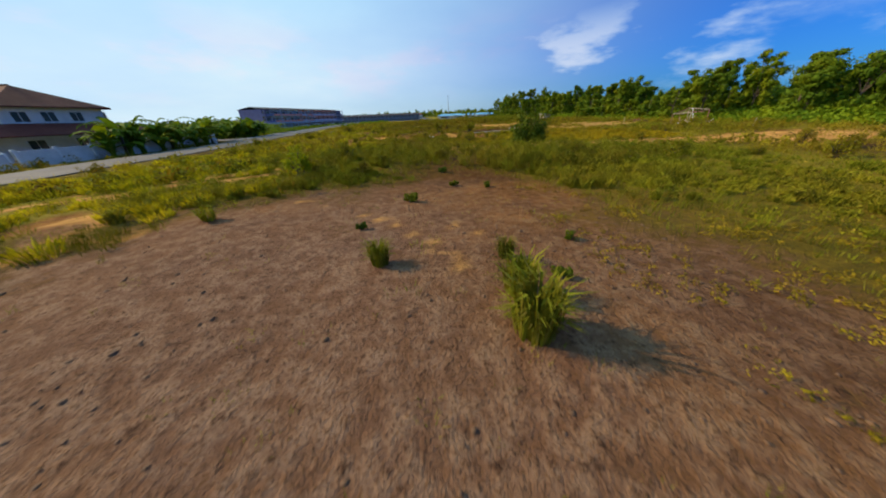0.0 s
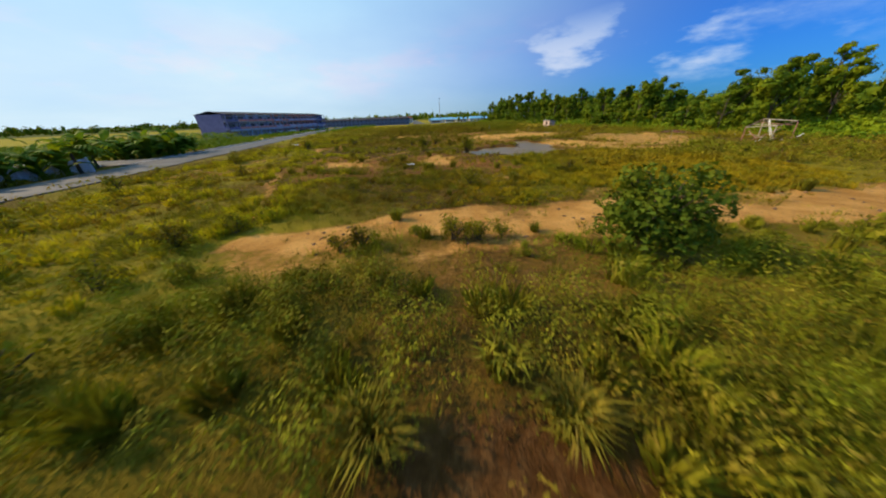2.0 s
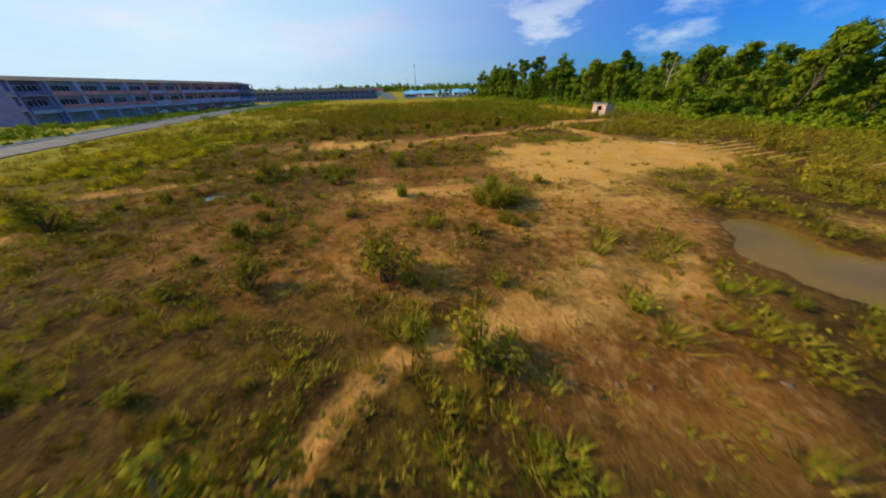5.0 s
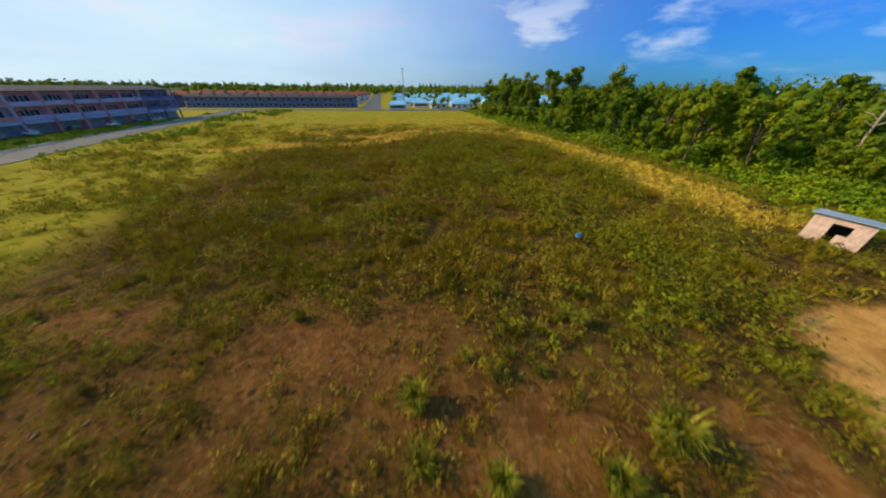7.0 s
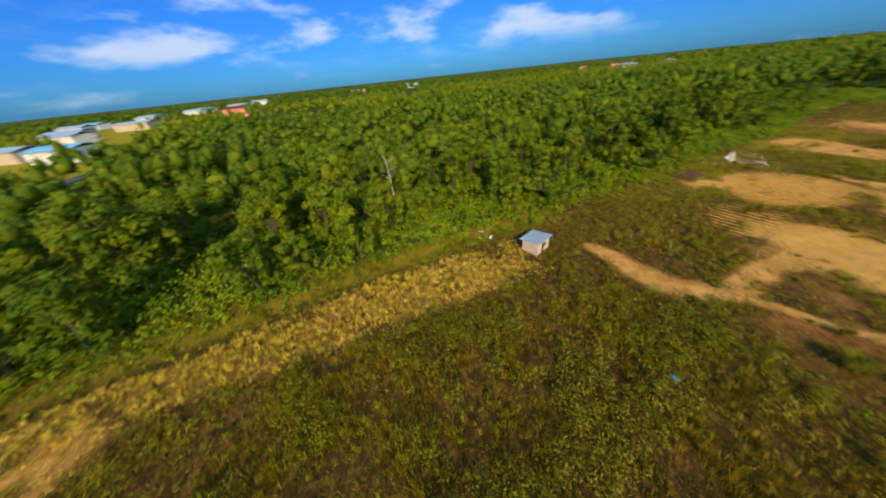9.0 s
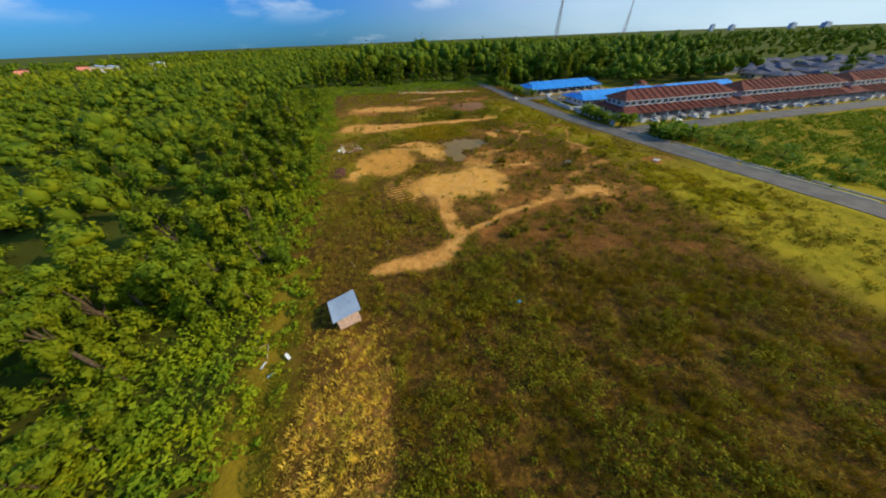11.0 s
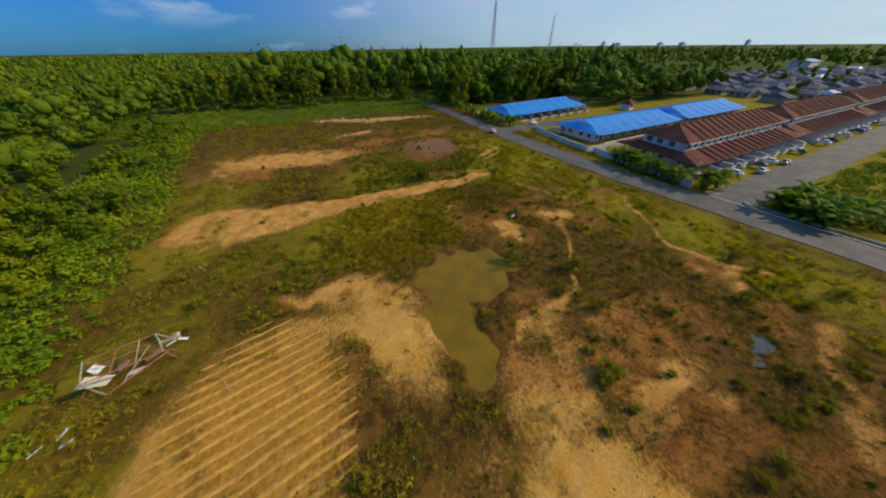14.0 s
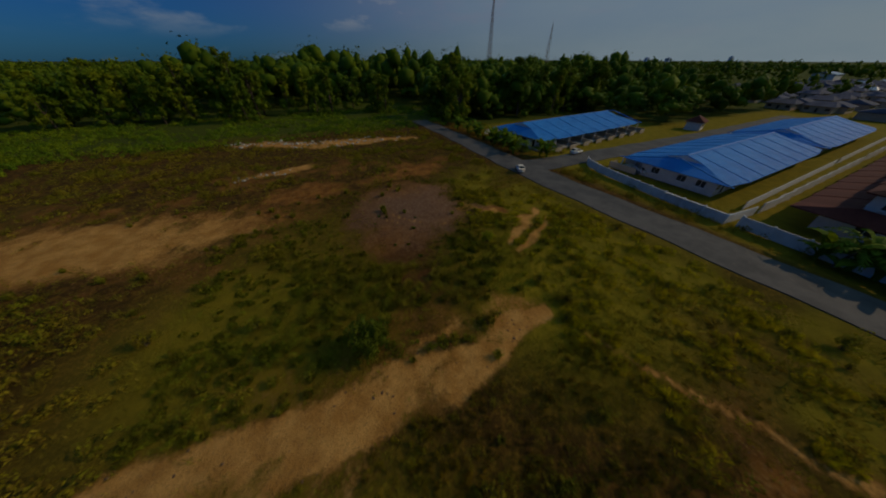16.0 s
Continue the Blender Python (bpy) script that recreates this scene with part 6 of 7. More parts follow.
# white garden wall round the corner plot
bm = bmesh.new()
line = [(-58.5, 1.5), (-56.6, 3.5), (-55.2, 8.0), (-54.2, 16.0), (-53.4, 25.0), (-53.0, 35.6), (-62.0, 36.2)]
for (ax, ay), (bx, by) in zip(line, line[1:]):
    d = math.hypot(bx - ax, by - ay)
    box(bm, 0, d, -0.08, 0.08, -0.3, 1.5, pose(ax, ay, 0, 0, 0, math.degrees(math.atan2(by - ay, bx - ax))))
garden = tagged(part("garden_wall", bm, WALL_WHITE), "white rendered garden wall at the corner plot", "wall")
for k in range(13):
    q = k / 12 * 3.999
    j = int(q) + 1
    (ax, ay), (bx, by) = line[j], line[min(j + 1, len(line) - 1)]
    f = q - int(q)
    part("pier", boxed(-0.16, 0.16, -0.16, 0.16, -0.3, 1.68, 0.02, Matrix.Translation((ax + (bx - ax) * f, ay + (by - ay) * f, 0))), TRIM, garden)
part("coping", boxed(-53.16, -52.84, 25.0, 35.6, 1.5, 1.56), TRIM, garden)

# low wall beside the terrace's end
side_wall = tagged(part("garden_wall", boxed(-54.2, -54.04, 37.0, 69.0, -0.3, 1.7), WALL_WHITE), "low white wall at the end of the terrace", "wall")
for k in range(9):
    part("pier", boxed(-54.3, -53.94, 37.0 + 3.95 * k, 37.3 + 3.95 * k, -0.3, 1.9, 0.02), TRIM, side_wall)

# shop houses across the field
shop_a = shop_house(WALL_BLUE, "pale blue three-storey shop house with balconies")
shop_b = shop_house(WALL_PINK, "pinkish red three-storey shop house with balconies")
base = [pose(-95 - 16.04 - 0.087 * 7.7 * k, 281 + 1.4 - 0.996 * 7.7 * k, 0, 0, 0, -95) @ Matrix.Diagonal((1.28, 1.28, 1.06, 1)) for k in range(14)]
shop_c = shop_house(WALL_INDIGO, "dark indigo three-storey shop house with balconies")
row(shop_b, [m for k, m in enumerate(base) if k in (2, 3, 4, 5, 6, 8)])
row(shop_c, [m for k, m in enumerate(base) if k in (0, 1, 13)])
row(shop_a, [m for k, m in enumerate(base) if k not in (0, 1, 2, 3, 4, 5, 6, 8, 13)])

# far houses: rows beyond the cross road, the blue-roofed estate, the town to the south-west
HRS = np.random.RandomState(9)
WALL_SLATE = mat("slate_blue_render", m_plain((0.11, 0.14, 0.24), 0.9, vary=0.2, scale=0.4, dirty=0.3))
far_dark = far_house(DARK_TILE, WALL_SLATE, "far two-storey house with a dark roof", "far terrace", 9, 11, 2)
far_red = far_house(RUST_TILE, WALL_WHITE, "far house with a red-brown roof", "far red-roofed houses", 9, 11, 2)
far_blue = far_house(SKY_SHEET, WALL_WHITE, "far house with a light blue roof", "blue-roofed estate", 11, 12, 1)
far_grey = far_house(HAZE_TILE, WALL_CREAM, "far house with a blue-grey roof", "houses of the far town", 11, 12, 1)
far_pale = far_house(GREY_SHEET, WALL_WHITE, "far house with a pale sheet roof", "houses of the far town", 11, 12, 1)
row(far_dark, [pose(-36 - 9.05 * k - 8 * (k // 12), 346 + 0.3 * HRS.rand(), 0) for k in range(24)])
row(far_red, [pose(-40 - 9.3 * (k % 16) - 6 * ((k % 16) // 5), 392 + 34 * (k // 16) + HRS.uniform(-1, 1), 0) for k in range(48)])
row(far_blue, [pose(10 + 15.5 * (k % 12) + HRS.uniform(-1.5, 1.5) - 0.04 * 20 * (k // 12), 338 + 24 * (k // 12) + HRS.uniform(-3, 3), 0, 0, 0, HRS.choice([0, 90, 0, 180])) for k in range(132) if not (k // 12 == 0 and k % 12 > 7)])
town = [pose(-240 - 21 * (k % 18) + HRS.uniform(-3, 3), -110 + 20 * (k // 18) + HRS.uniform(-3, 3) + 0.1 * 21 * (k % 18), 0, 0, 0, HRS.choice([0, 90])) for k in range(144)]
pick = [HRS.rand() < 0.07 for k in town]
row(far_grey, [m for m, p in zip(town, pick) if not p])
row(far_pale, [m for m, p in zip(town, pick) if p])


def warehouse(length, deep, tall, wall, roof, label):
    h = empty("warehouse")
    part("wall", boxed(0, length, 0, deep, -0.5, tall), wall, h)
    part("roof", roof_plate([(-1, -1, tall), (length + 1, -1, tall), (length + 1, deep / 2, tall * 1.25), (-1, deep / 2, tall * 1.25)],
                            [(-1, deep / 2, tall * 1.25), (length + 1, deep / 2, tall * 1.25), (length + 1, deep + 1, tall), (-1, deep + 1, tall)], thick=0.3), roof, h)
    for k in range(4):
        part("door", boxed(length * (k + 0.3) / 4, length * (k + 0.6) / 4, -0.06, 0.02, 0, tall * 0.6), DARK, h)
    for k in range(8):
        part("window", boxed(length * (k + 0.25) / 8, length * (k + 0.75) / 8, -0.05, 0.02, tall * 0.72, tall * 0.86), GLASS, h)
    return tagged(h, label, "warehouse", "far warehouses")


hall_kinds = [warehouse(46, 22, 8.5, WALL_CREAM, GREY_SHEET, "long cream warehouse far beyond the forest"), warehouse(40, 20, 9.5, WALL_WHITE, GREY_SHEET, "white warehouse with a pale sheet roof beyond the forest"),
              warehouse(36, 20, 8.5, WALL_WHITE, SKY_SHEET, "white warehouse with a light blue roof beyond the forest")]
for kind, proto in enumerate(hall_kinds):
    row(proto, [pose(hx, hy, 0, 0, 0, turn) for hx, hy, turn, k in HALLS if k == kind])
row(copy_thing(hall_kinds[1], pose(0, 0, 0)), [pose(-640, -120, -2, 0, 0, 5), pose(-760, -60, -2, 0, 0, 3)])
pink_hall = warehouse(50, 24, 18, WALL_PINK, RED_TILE, "far hall with pinkish walls")
row(pink_hall, [pose(620, -520, 0, 0, 0, 130) @ Matrix.Scale(0.66, 4), pose(680, -480, 0, 0, 0, 130) @ Matrix.Scale(0.66, 4), pose(560, 300, 0, 0, 0, 80) @ Matrix.Scale(0.66, 4)])


# ---------------------------------------------------------------- masts
def lattice_mast(tall, wide, label):
    h = empty("radio_mast")
    legs = [(-1, -1), (1, -1), (1, 1), (-1, 1)]
    top = 0.12
    for sx, sy in legs:
        bm = bmesh.new()
        tube(bm, [(sx * wide / 2, sy * wide / 2, -0.5), (sx * wide / 2 * top, sy * wide / 2 * top, tall)], [0.28, 0.14], 5)
        part("leg", bm, METAL, h)
    bm = bmesh.new()
    n = 16
    for k in range(n):
        q0, q1 = k / n, (k + 1) / n
        w0, w1 = wide / 2 * (1 - (1 - top) * q0), wide / 2 * (1 - (1 - top) * q1)
        for j in range(4):
            (ax, ay), (bx, by) = legs[j], legs[(j + 1) % 4]
            tube(bm, [(ax * w0, ay * w0, q0 * tall), (bx * w1, by * w1, q1 * tall)], [0.12, 0.12], 4)
            tube(bm, [(bx * w0, by * w0, q0 * tall), (ax * w1, ay * w1, q1 * tall)], [0.12, 0.12], 4)
    part("bracing", bm, RUST, h)
    bm = bmesh.new()
    tube(bm, [(0, 0, tall - 1), (0, 0, tall + 7)], [0.16, 0.06], 5)
    part("aerial", bm, METAL, h)
    return tagged(h, label, "radio mast")


lattice_mast(98, 6.0, "tall red and grey lattice radio mast above the trees").matrix_basis = pose(-241, -337, 0)
lattice_mast(80, 8.0, "broad lattice radio mast in the distance").matrix_basis = pose(-479, -480, 0)
mast = empty("lamp_mast", pose(8, 332, 0))
bm = bmesh.new()
tube(bm, [(0, 0, -0.5), (0, 0, 12), (0, 0, 23)], [0.4, 0.3, 0.16], 8)
part("pole", bm, METAL, mast)
part("lamp_ring", boxed(-0.9, 0.9, -0.9, 0.9, 22.2, 22.6, 0.1), METAL, mast)
tagged(mast, "tall slim grey lamp mast beside the far road", "lamp mast")


# ---------------------------------------------------------------- cars
def car(paint, label):
    c = empty("car")
    bm = bmesh.new()
    prof = [(-1.95, 0.28), (-1.98, 0.72), (-1.75, 0.92), (-0.95, 0.98), (-0.35, 1.46), (0.95, 1.50), (1.62, 1.02), (1.92, 0.9), (1.96, 0.3)]
    rings = []
    for y, k in ((-0.82, 0.0), (-0.80, 0.05), (0.80, 0.05), (0.82, 0.0)):
        inset = 0.16
        rings.append([bm.verts.new((px, y - math.copysign(inset, y) * max(0, (pz - 0.95) / 0.55), pz)) for px, pz in prof])
    for a, b in zip(rings, rings[1:]):
        for j in range(len(prof)):
            k = (j + 1) % len(prof)
            bm.faces.new((a[j], a[k], b[k], b[j]))
    bm.faces.new(rings[0][::-1])
    bm.faces.new(rings[-1])
    bmesh.ops.recalc_face_normals(bm, faces=bm.faces[:])
    bmesh.ops.bevel(bm, geom=[e for e in bm.edges if e.calc_face_angle(0) > 0.5], offset=0.05, segments=2, affect="EDGES")
    part("body", bm, paint, c, smooth=True)
    part("windscreen", roof_plate([(-0.90, -0.66, 1.03), (-0.90, 0.66, 1.03), (-0.42, 0.60, 1.43), (-0.42, -0.60, 1.43)][::-1], thick=0.02), GLASS, c)
    part("rear_window", roof_plate([(1.56, -0.64, 1.09), (1.04, -0.6, 1.46), (1.04, 0.6, 1.46), (1.56, 0.64, 1.09)][::-1], thick=0.02), GLASS, c)
    for s in (-1, 1):
        bm = bmesh.new()
        ring = [bm.verts.new(p) for p in ((-0.72, s * 0.815, 1.0), (1.3, s * 0.815, 1.02), (0.85, s * 0.70, 1.42), (-0.30, s * 0.70, 1.40))]
        bm.faces.new(ring if s < 0 else ring[::-1])
        part("side_window", bm, GLASS, c)
        for x in (-1.25, 1.22):
            bm = bmesh.new()
            tube(bm, [(x, s * 0.68, 0.31), (x, s * 0.84, 0.31)], [0.31, 0.31], 14)
            wheel = part("wheel", bm, TYRE, c)
            bm = bmesh.new()
            tube(bm, [(x, s * 0.84, 0.31), (x, s * 0.855, 0.31)], [0.19, 0.17], 10)
            part("rim", bm, METAL, wheel)
        part("headlight", boxed(-1.975, -1.9, min(s * 0.45, s * 0.75), max(s * 0.45, s * 0.75), 0.62, 0.76), TRIM, c)
        part("tail_light", boxed(1.88, 1.96, min(s * 0.5, s * 0.78), max(s * 0.5, s * 0.78), 0.68, 0.86), RED_PAINT, c)
    return tagged(c, label, "car", "parked cars")


car_w, car_d, car_g = car(CAR_WHITE, "small white car with dark windows"), car(CAR_DARK, "dark blue car parked by a house"), car(CAR_GREY, "silver car parked by a house")
CRS = np.random.RandomState(3)
row(car_w, [pose(-36.6, -0.5, 0.12, 0, 0, 62), pose(-61.5, -5.3, 0.12, 0, 0, 4)] + [pose(-74 - k * 21, 69.0 - 0.042 * k * 21, 0.12, 0, 0, 90 + CRS.uniform(-4, 4)) for k in range(7)]
    + [pose(-83, 71.6, 0.12, 0, 0, 3), pose(-64, 13.0, 0.1, 0, 0, 60), pose(-91, 262, 0.1, 0, 0, -8), pose(-94, 246, 0.1, 0, 0, -10), pose(-98, 226, 0.1, 0, 0, -10), pose(-100, 212, 0.1, 0, 0, -12)])
row(car_d, [pose(-88 - k * 28, 68.6 - 0.042 * k * 28, 0.12, 0, 0, 90 + CRS.uniform(-4, 4)) for k in range(5)] + [pose(-92.5, 254, 0.1, 0, 0, -10), pose(-96, 235, 0.1, 0, 0, -14)])
row(car_g, [pose(-66.5, 18.0, 0.1, 0, 0, 80), pose(-80.5, 66.5, 0.12, 0, 0, 90), pose(-98, 71.0, 0.12, 0, 0, 2), pose(-99, 219, 0.1, 0, 0, -10)])


# ---------------------------------------------------------------- kerbs and verges
def edge_line(line, side, off):
    out = []
    for k, (x, y, w) in enumerate(line):
        ax, ay, _ = line[max(k - 1, 0)]
        bx, by, _ = line[min(k + 1, len(line) - 1)]
        d = math.hypot(bx - ax, by - ay)
        out.append((x - (by - ay) / d * side * (w + off), y + (bx - ax) / d * side * (w + off)))
    return out


bm = bmesh.new()
pts = edge_line(ROAD_LINE[5:], 1, 0.7)
for (ax, ay), (bx, by) in zip(pts, pts[1:]):
    d, a = math.hypot(bx - ax, by - ay), math.degrees(math.atan2(by - ay, bx - ax))
    for k in range(int(d / 2.0)):
        box(bm, k * 2.0, k * 2.0 + 1.96, -0.14, 0.14, -0.25, 0.17, pose(ax, ay, 0, 0, 0, a))
tagged(part("kerb", bm, KERB), "pale concrete kerb stones along the road", "kerb", kind="structure")
bm = bmesh.new()
for (ax, ay), (bx, by) in zip(pts, pts[1:]):
    d, a = math.hypot(bx - ax, by - ay), math.degrees(math.atan2(by - ay, bx - ax))
    box(bm, 0, d, 2.2, 2.36, -0.5, 0.10, pose(ax, ay, 0, 0, 0, a))
    box(bm, 0, d, 2.9, 3.06, -0.5, 0.10, pose(ax, ay, 0, 0, 0, a))
tagged(part("drain", bm, CONCRETE), "open concrete drain beside the kerb", "drain", kind="structure")

# ---------------------------------------------------------------- shed at the forest's edge
shed = empty("shed", pose(50.3, 151.5, float(height_at(52.0, 150.0)[0]), 0, 0, -70) @ Matrix.Diagonal((0.92, 0.92, 1.08, 1)))
# x runs along the front, y to the back
for k in range(5):
    part("board", boxed(0.02 + k * 0.30, 0.31 + k * 0.30, 0, 0.06, -0.1, 2.55 + 0.01 * (k % 2)), PLANK, shed)
for k in range(4):
    part("board", boxed(2.9 + k * 0.30, 3.19 + k * 0.30, 0, 0.06, -0.1, 2.55 + 0.01 * (k % 2)), PLANK, shed)
part("lintel", boxed(1.52, 2.9, 0.0, 0.06, 2.0, 2.55), PLANK, shed)
part("half_door", boxed(2.2, 2.88, 0.01, 0.05, -0.1, 1.1), PLANK, shed)
for x in (0.0, 4.04):
    for k in range(8):
        part("board", boxed(x, x + 0.06, 0.08 + k * 0.42, 0.48 + k * 0.42, -0.1, 2.5 - 0.05 * k), PLANK, shed)
part("back_wall", boxed(0.07, 4.03, 3.42, 3.48, -0.1, 2.15), PLANK, shed)
# Added dark sheet before the back wall imitates the shade indoors.
part("inside", boxed(0.1, 4.0, 2.6, 2.66, -0.1, 2.1), DARK, shed, "dark inside of the shed")
part("roof", roof_plate([(-0.35, -0.45, 2.72), (4.45, -0.45, 2.72), (4.45, 4.0, 2.25), (-0.35, 4.0, 2.25)], thick=0.06), GREY_SHEET, shed, "grey-blue sheet metal roof")
part("floor_slab", boxed(-0.1, 4.2, -0.1, 3.6, -0.3, -0.08), CONCRETE, shed)
tagged(shed, "small pinkish board shed with an open front and grey-blue roof", "shed")

# ---------------------------------------------------------------- collapsed frame with white panels
wz = float(height_at(60.5, 72.0)[0])
wreck = empty("collapsed_frame", pose(60.3, 72.5, wz, 0, 0, 20) @ Matrix.Scale(1.25, 4))
for k, (a, b) in enumerate((((-3.2, -1.5, 0), (-2.6, -1.2, 1.9)), ((-3.2, 1.4, 0), (-3.0, 1.6, 1.7)), ((1.6, -1.8, 0), (2.2, -1.4, 2.3)), ((1.8, 1.6, 0), (1.9, 1.9, 2.6)),
                            ((-2.6, -1.2, 1.9), (2.2, -1.4, 2.3)), ((-3.0, 1.6, 1.7), (1.9, 1.9, 2.6)), ((2.2, -1.4, 2.3), (1.9, 1.9, 2.6)), ((-3.4, -2.2, 0.1), (2.8, -2.4, 0.4)),
                            ((-2.8, 0.0, 0.15), (1.0, 2.6, 1.0)), ((-2.6, -1.2, 1.9), (-3.0, 1.6, 1.7)))):
    bm = bmesh.new()
    tube(bm, [a, b], [0.06, 0.06], 6)
    part("beam", bm, RUST if k % 3 else DEADWOOD, wreck)
for k, (a, b) in enumerate((((-3.3, 0.4, 0.05), (-0.4, -1.0, 1.5)), ((-1.2, -2.3, 0.1), (0.6, 1.9, 0.5)), ((0.2, -1.7, 1.9), (0.4, 1.8, 2.2)), ((-1.4, -1.3, 1.9), (-1.2, 1.7, 2.0)), ((2.4, -2.6, 0.1), (3.4, 1.2, 0.3)))):
    bm = bmesh.new()
    tube(bm, [a, b], [0.05, 0.04], 6)
    part("beam", bm, DEADWOOD if k % 2 else RUST, wreck)
part("panel", boxed(-0.5, 0.5, -0.04, 0.04, 0, 2.5, 0.01, pose(1.5, 0.2, 0.25, -22, 24, 20)), WHITE_PANEL, wreck, "leaning white sheet panel")
part("panel", boxed(-0.9, 0.9, -0.03, 0.03, -0.3, 0.3, 0.01, pose(-2.9, -1.7, 0.3, 62, 0, -12)), PLANK, wreck, "fallen pinkish board")
part("panel", boxed(-0.4, 0.4, -0.03, 0.03, -0.4, 0.4, 0.01, pose(2.5, -2.1, 0.4, 40, 10, 30)), WHITE_PANEL, wreck)
for x0, y0, w, d, turn in ((-1.6, -0.4, 1.5, 0.7, 14), (-0.2, 0.7, 1.3, 0.6, -20), (0.7, -1.0, 1.1, 0.8, 40)):
    part("floor_sheet", boxed(-w / 2, w / 2, -d / 2, d / 2, 0, 0.05, 0.01, pose(x0, y0, 0.22, 7, 5, turn)), PLANK if turn < 0 else RUST, wreck, "fallen broken sheeting")
tagged(wreck, "collapsed rusty frame with white sheet panels", "wreck")


def debris_panel(w, d):
    return tagged(part("fallen_panel", boxed(-w / 2, w / 2, -d / 2, d / 2, 0, 0.05, 0.01), WHITE_PANEL), "pale broken sheet lying in the grass", "debris", "fallen panels")


first = debris_panel(1.1, 0.4)
row(first, [pose(x, y, float(height_at(x, y)[0]) + 0.25, a, b, c) for x, y, a, b, c in ((57.2, 70.2, 8, 10, 20), (56.0, 70.0, 5, -12, -15), (63.5, 78.6, 14, 5, 70), (65.0, 79.5, 20, 8, 40), (62.6, 79.8, 3, 12, 10),
     (61.5, 157.5, 12, 10, 20), (62.8, 156.2, 15, -10, 80), (60.0, 155.4, 5, 8, 130), (-2.8, 61.7, 4, 4, 25))])

# brush heap and cut timber
bm = bmesh.new()
for k in range(260):
    a = RS.uniform(0, 2 * math.pi)
    r = math.sqrt(RS.rand()) * 3.3
    p = Vector((61.3 + r * math.cos(a) * 0.55, 93.0 + r * math.sin(a) * 1.5, wz + 0.75 * (1 - (r / 3.5) ** 2) * RS.uniform(0.2, 1.0)))
    q = p + Vector(RS.normal(0, 0.55, 3)) * Vector((1, 1, 0.3))
    tube(bm, [p, q], [0.035, 0.015], 3)
mound = bmesh.new()
bmesh.ops.create_icosphere(mound, subdivisions=4, radius=1.0)
for v in mound.verts:
    bump = 1 + 0.35 * noise.noise(v.co * 2.3) + 0.18 * noise.noise(v.co * 6.0)
    v.co = Vector((61.3 + v.co.x * 2.0 * bump, 93.0 + v.co.y * 4.4 * bump, wz + v.co.z * 0.55 * bump))
heap = tagged(part("brush_heap", mound, DARK_BRUSH), "dark reddish heap of dead brushwood", "brush heap")
part("twigs", bm, mat("dead_twigs", m_plain((0.13, 0.045, 0.022), 0.95, vary=0.3)), heap, "tangle of dark reddish twigs")


def log(length, r):
    bm = bmesh.new()
    tube(bm, [(-length / 2, 0, r), (-length * 0.1, 0.05, r * 1.1), (length / 2, 0.15, r * 0.9)], [r, r * 0.95, r * 0.8], 8)
    return tagged(part("log", bm, DEADWOOD), "bleached pale log lying on the ground", "log", "logs")


row(log(2.2, 0.07), [pose(x, y, float(height_at(x, y)[0]) + 0.02, 0, 0, c) for x, y, c in ((64.2, 153.4, 30), (63.0, 154.2, 100), (65.0, 152.4, 65), (36.6, 112.6, 100), (48.0, 108.6, 150))])

# stakes in the field


def stake(tall):
    bm = bmesh.new()
    tube(bm, [(0, 0, -0.3), (0.05, 0.02, tall)], [0.05, 0.04], 6)
    return tagged(part("stake", bm, DEADWOOD), "thin weathered wooden stake in the grass", "stake", "stakes")


row(stake(1.7), [pose(x, y, float(height_at(x, y)[0]), a, b, 0) for x, y, a, b in ((41, 131, 5, 8), (33.5, 122.5, 3, 14), (49, 80, 4, -10), (57, 55, -6, 8), (46, 134, 4, 4), (52.5, 139, -5, 6))])

# blue plastic sheet and a concrete cover
bm = bmesh.new()
bmesh.ops.create_icosphere(bm, subdivisions=2, radius=0.6)
for v in bm.verts:
    v.co = Vector((v.co.x * 0.8, v.co.y * 0.5, v.co.z * 0.28)) * (1 + 0.35 * noise.noise(v.co * 3.0))
bag = part("plastic_bag", bm, BLUE_BAG)
bag.matrix_basis = pose(26, 153.2, float(height_at(26, 153.2)[0]) + 0.75, 10, 0, 30)
tagged(bag, "crumpled bright blue plastic bag on the scrub", "bag")
cover = part("concrete_cover", boxed(-1.1, 1.1, -0.8, 0.8, -0.1, 0.22, 0.03), CONCRETE)
cover.matrix_basis = pose(-40.6, 107.2, float(height_at(-40.6, 107.2)[0]) + 0.05, 2, 1, 25)
tagged(cover, "grey concrete manhole cover slab by the road", "concrete slab")

# dead tree in the forest
dead = empty("dead_tree", pose(86.2, 169.6, 0.0, 0, 0, 40))
bm = bmesh.new()
tube(bm, [(0, 0, -0.3), (0.3, 0.1, 5), (0.2, 0.3, 9.5), (0.8, 0.2, 13.5)], [0.24, 0.19, 0.13, 0.04], 7)
part("trunk", bm, DEADWOOD, dead)
for k in range(9):
    a, z = k * 2.4, 7.0 + 0.62 * k
    bm = bmesh.new()
    e = 2.6 - 0.15 * k
    tube(bm, [(0.25, 0.2, z), (math.cos(a) * e * 0.6, math.sin(a) * e * 0.6, z + 0.9), (math.cos(a) * e * 1.2, math.sin(a) * e * 1.2, z + 1.3)], [0.08, 0.055, 0.02], 5)
    tube(bm, [(math.cos(a) * e * 0.6, math.sin(a) * e * 0.6, z + 0.9), (math.cos(a + 0.5) * e, math.sin(a + 0.5) * e, z + 1.9)], [0.045, 0.015], 4)
    part("limb", bm, DEADWOOD, dead)
tagged(dead, "bare bleached dead tree among green crowns", "dead tree")


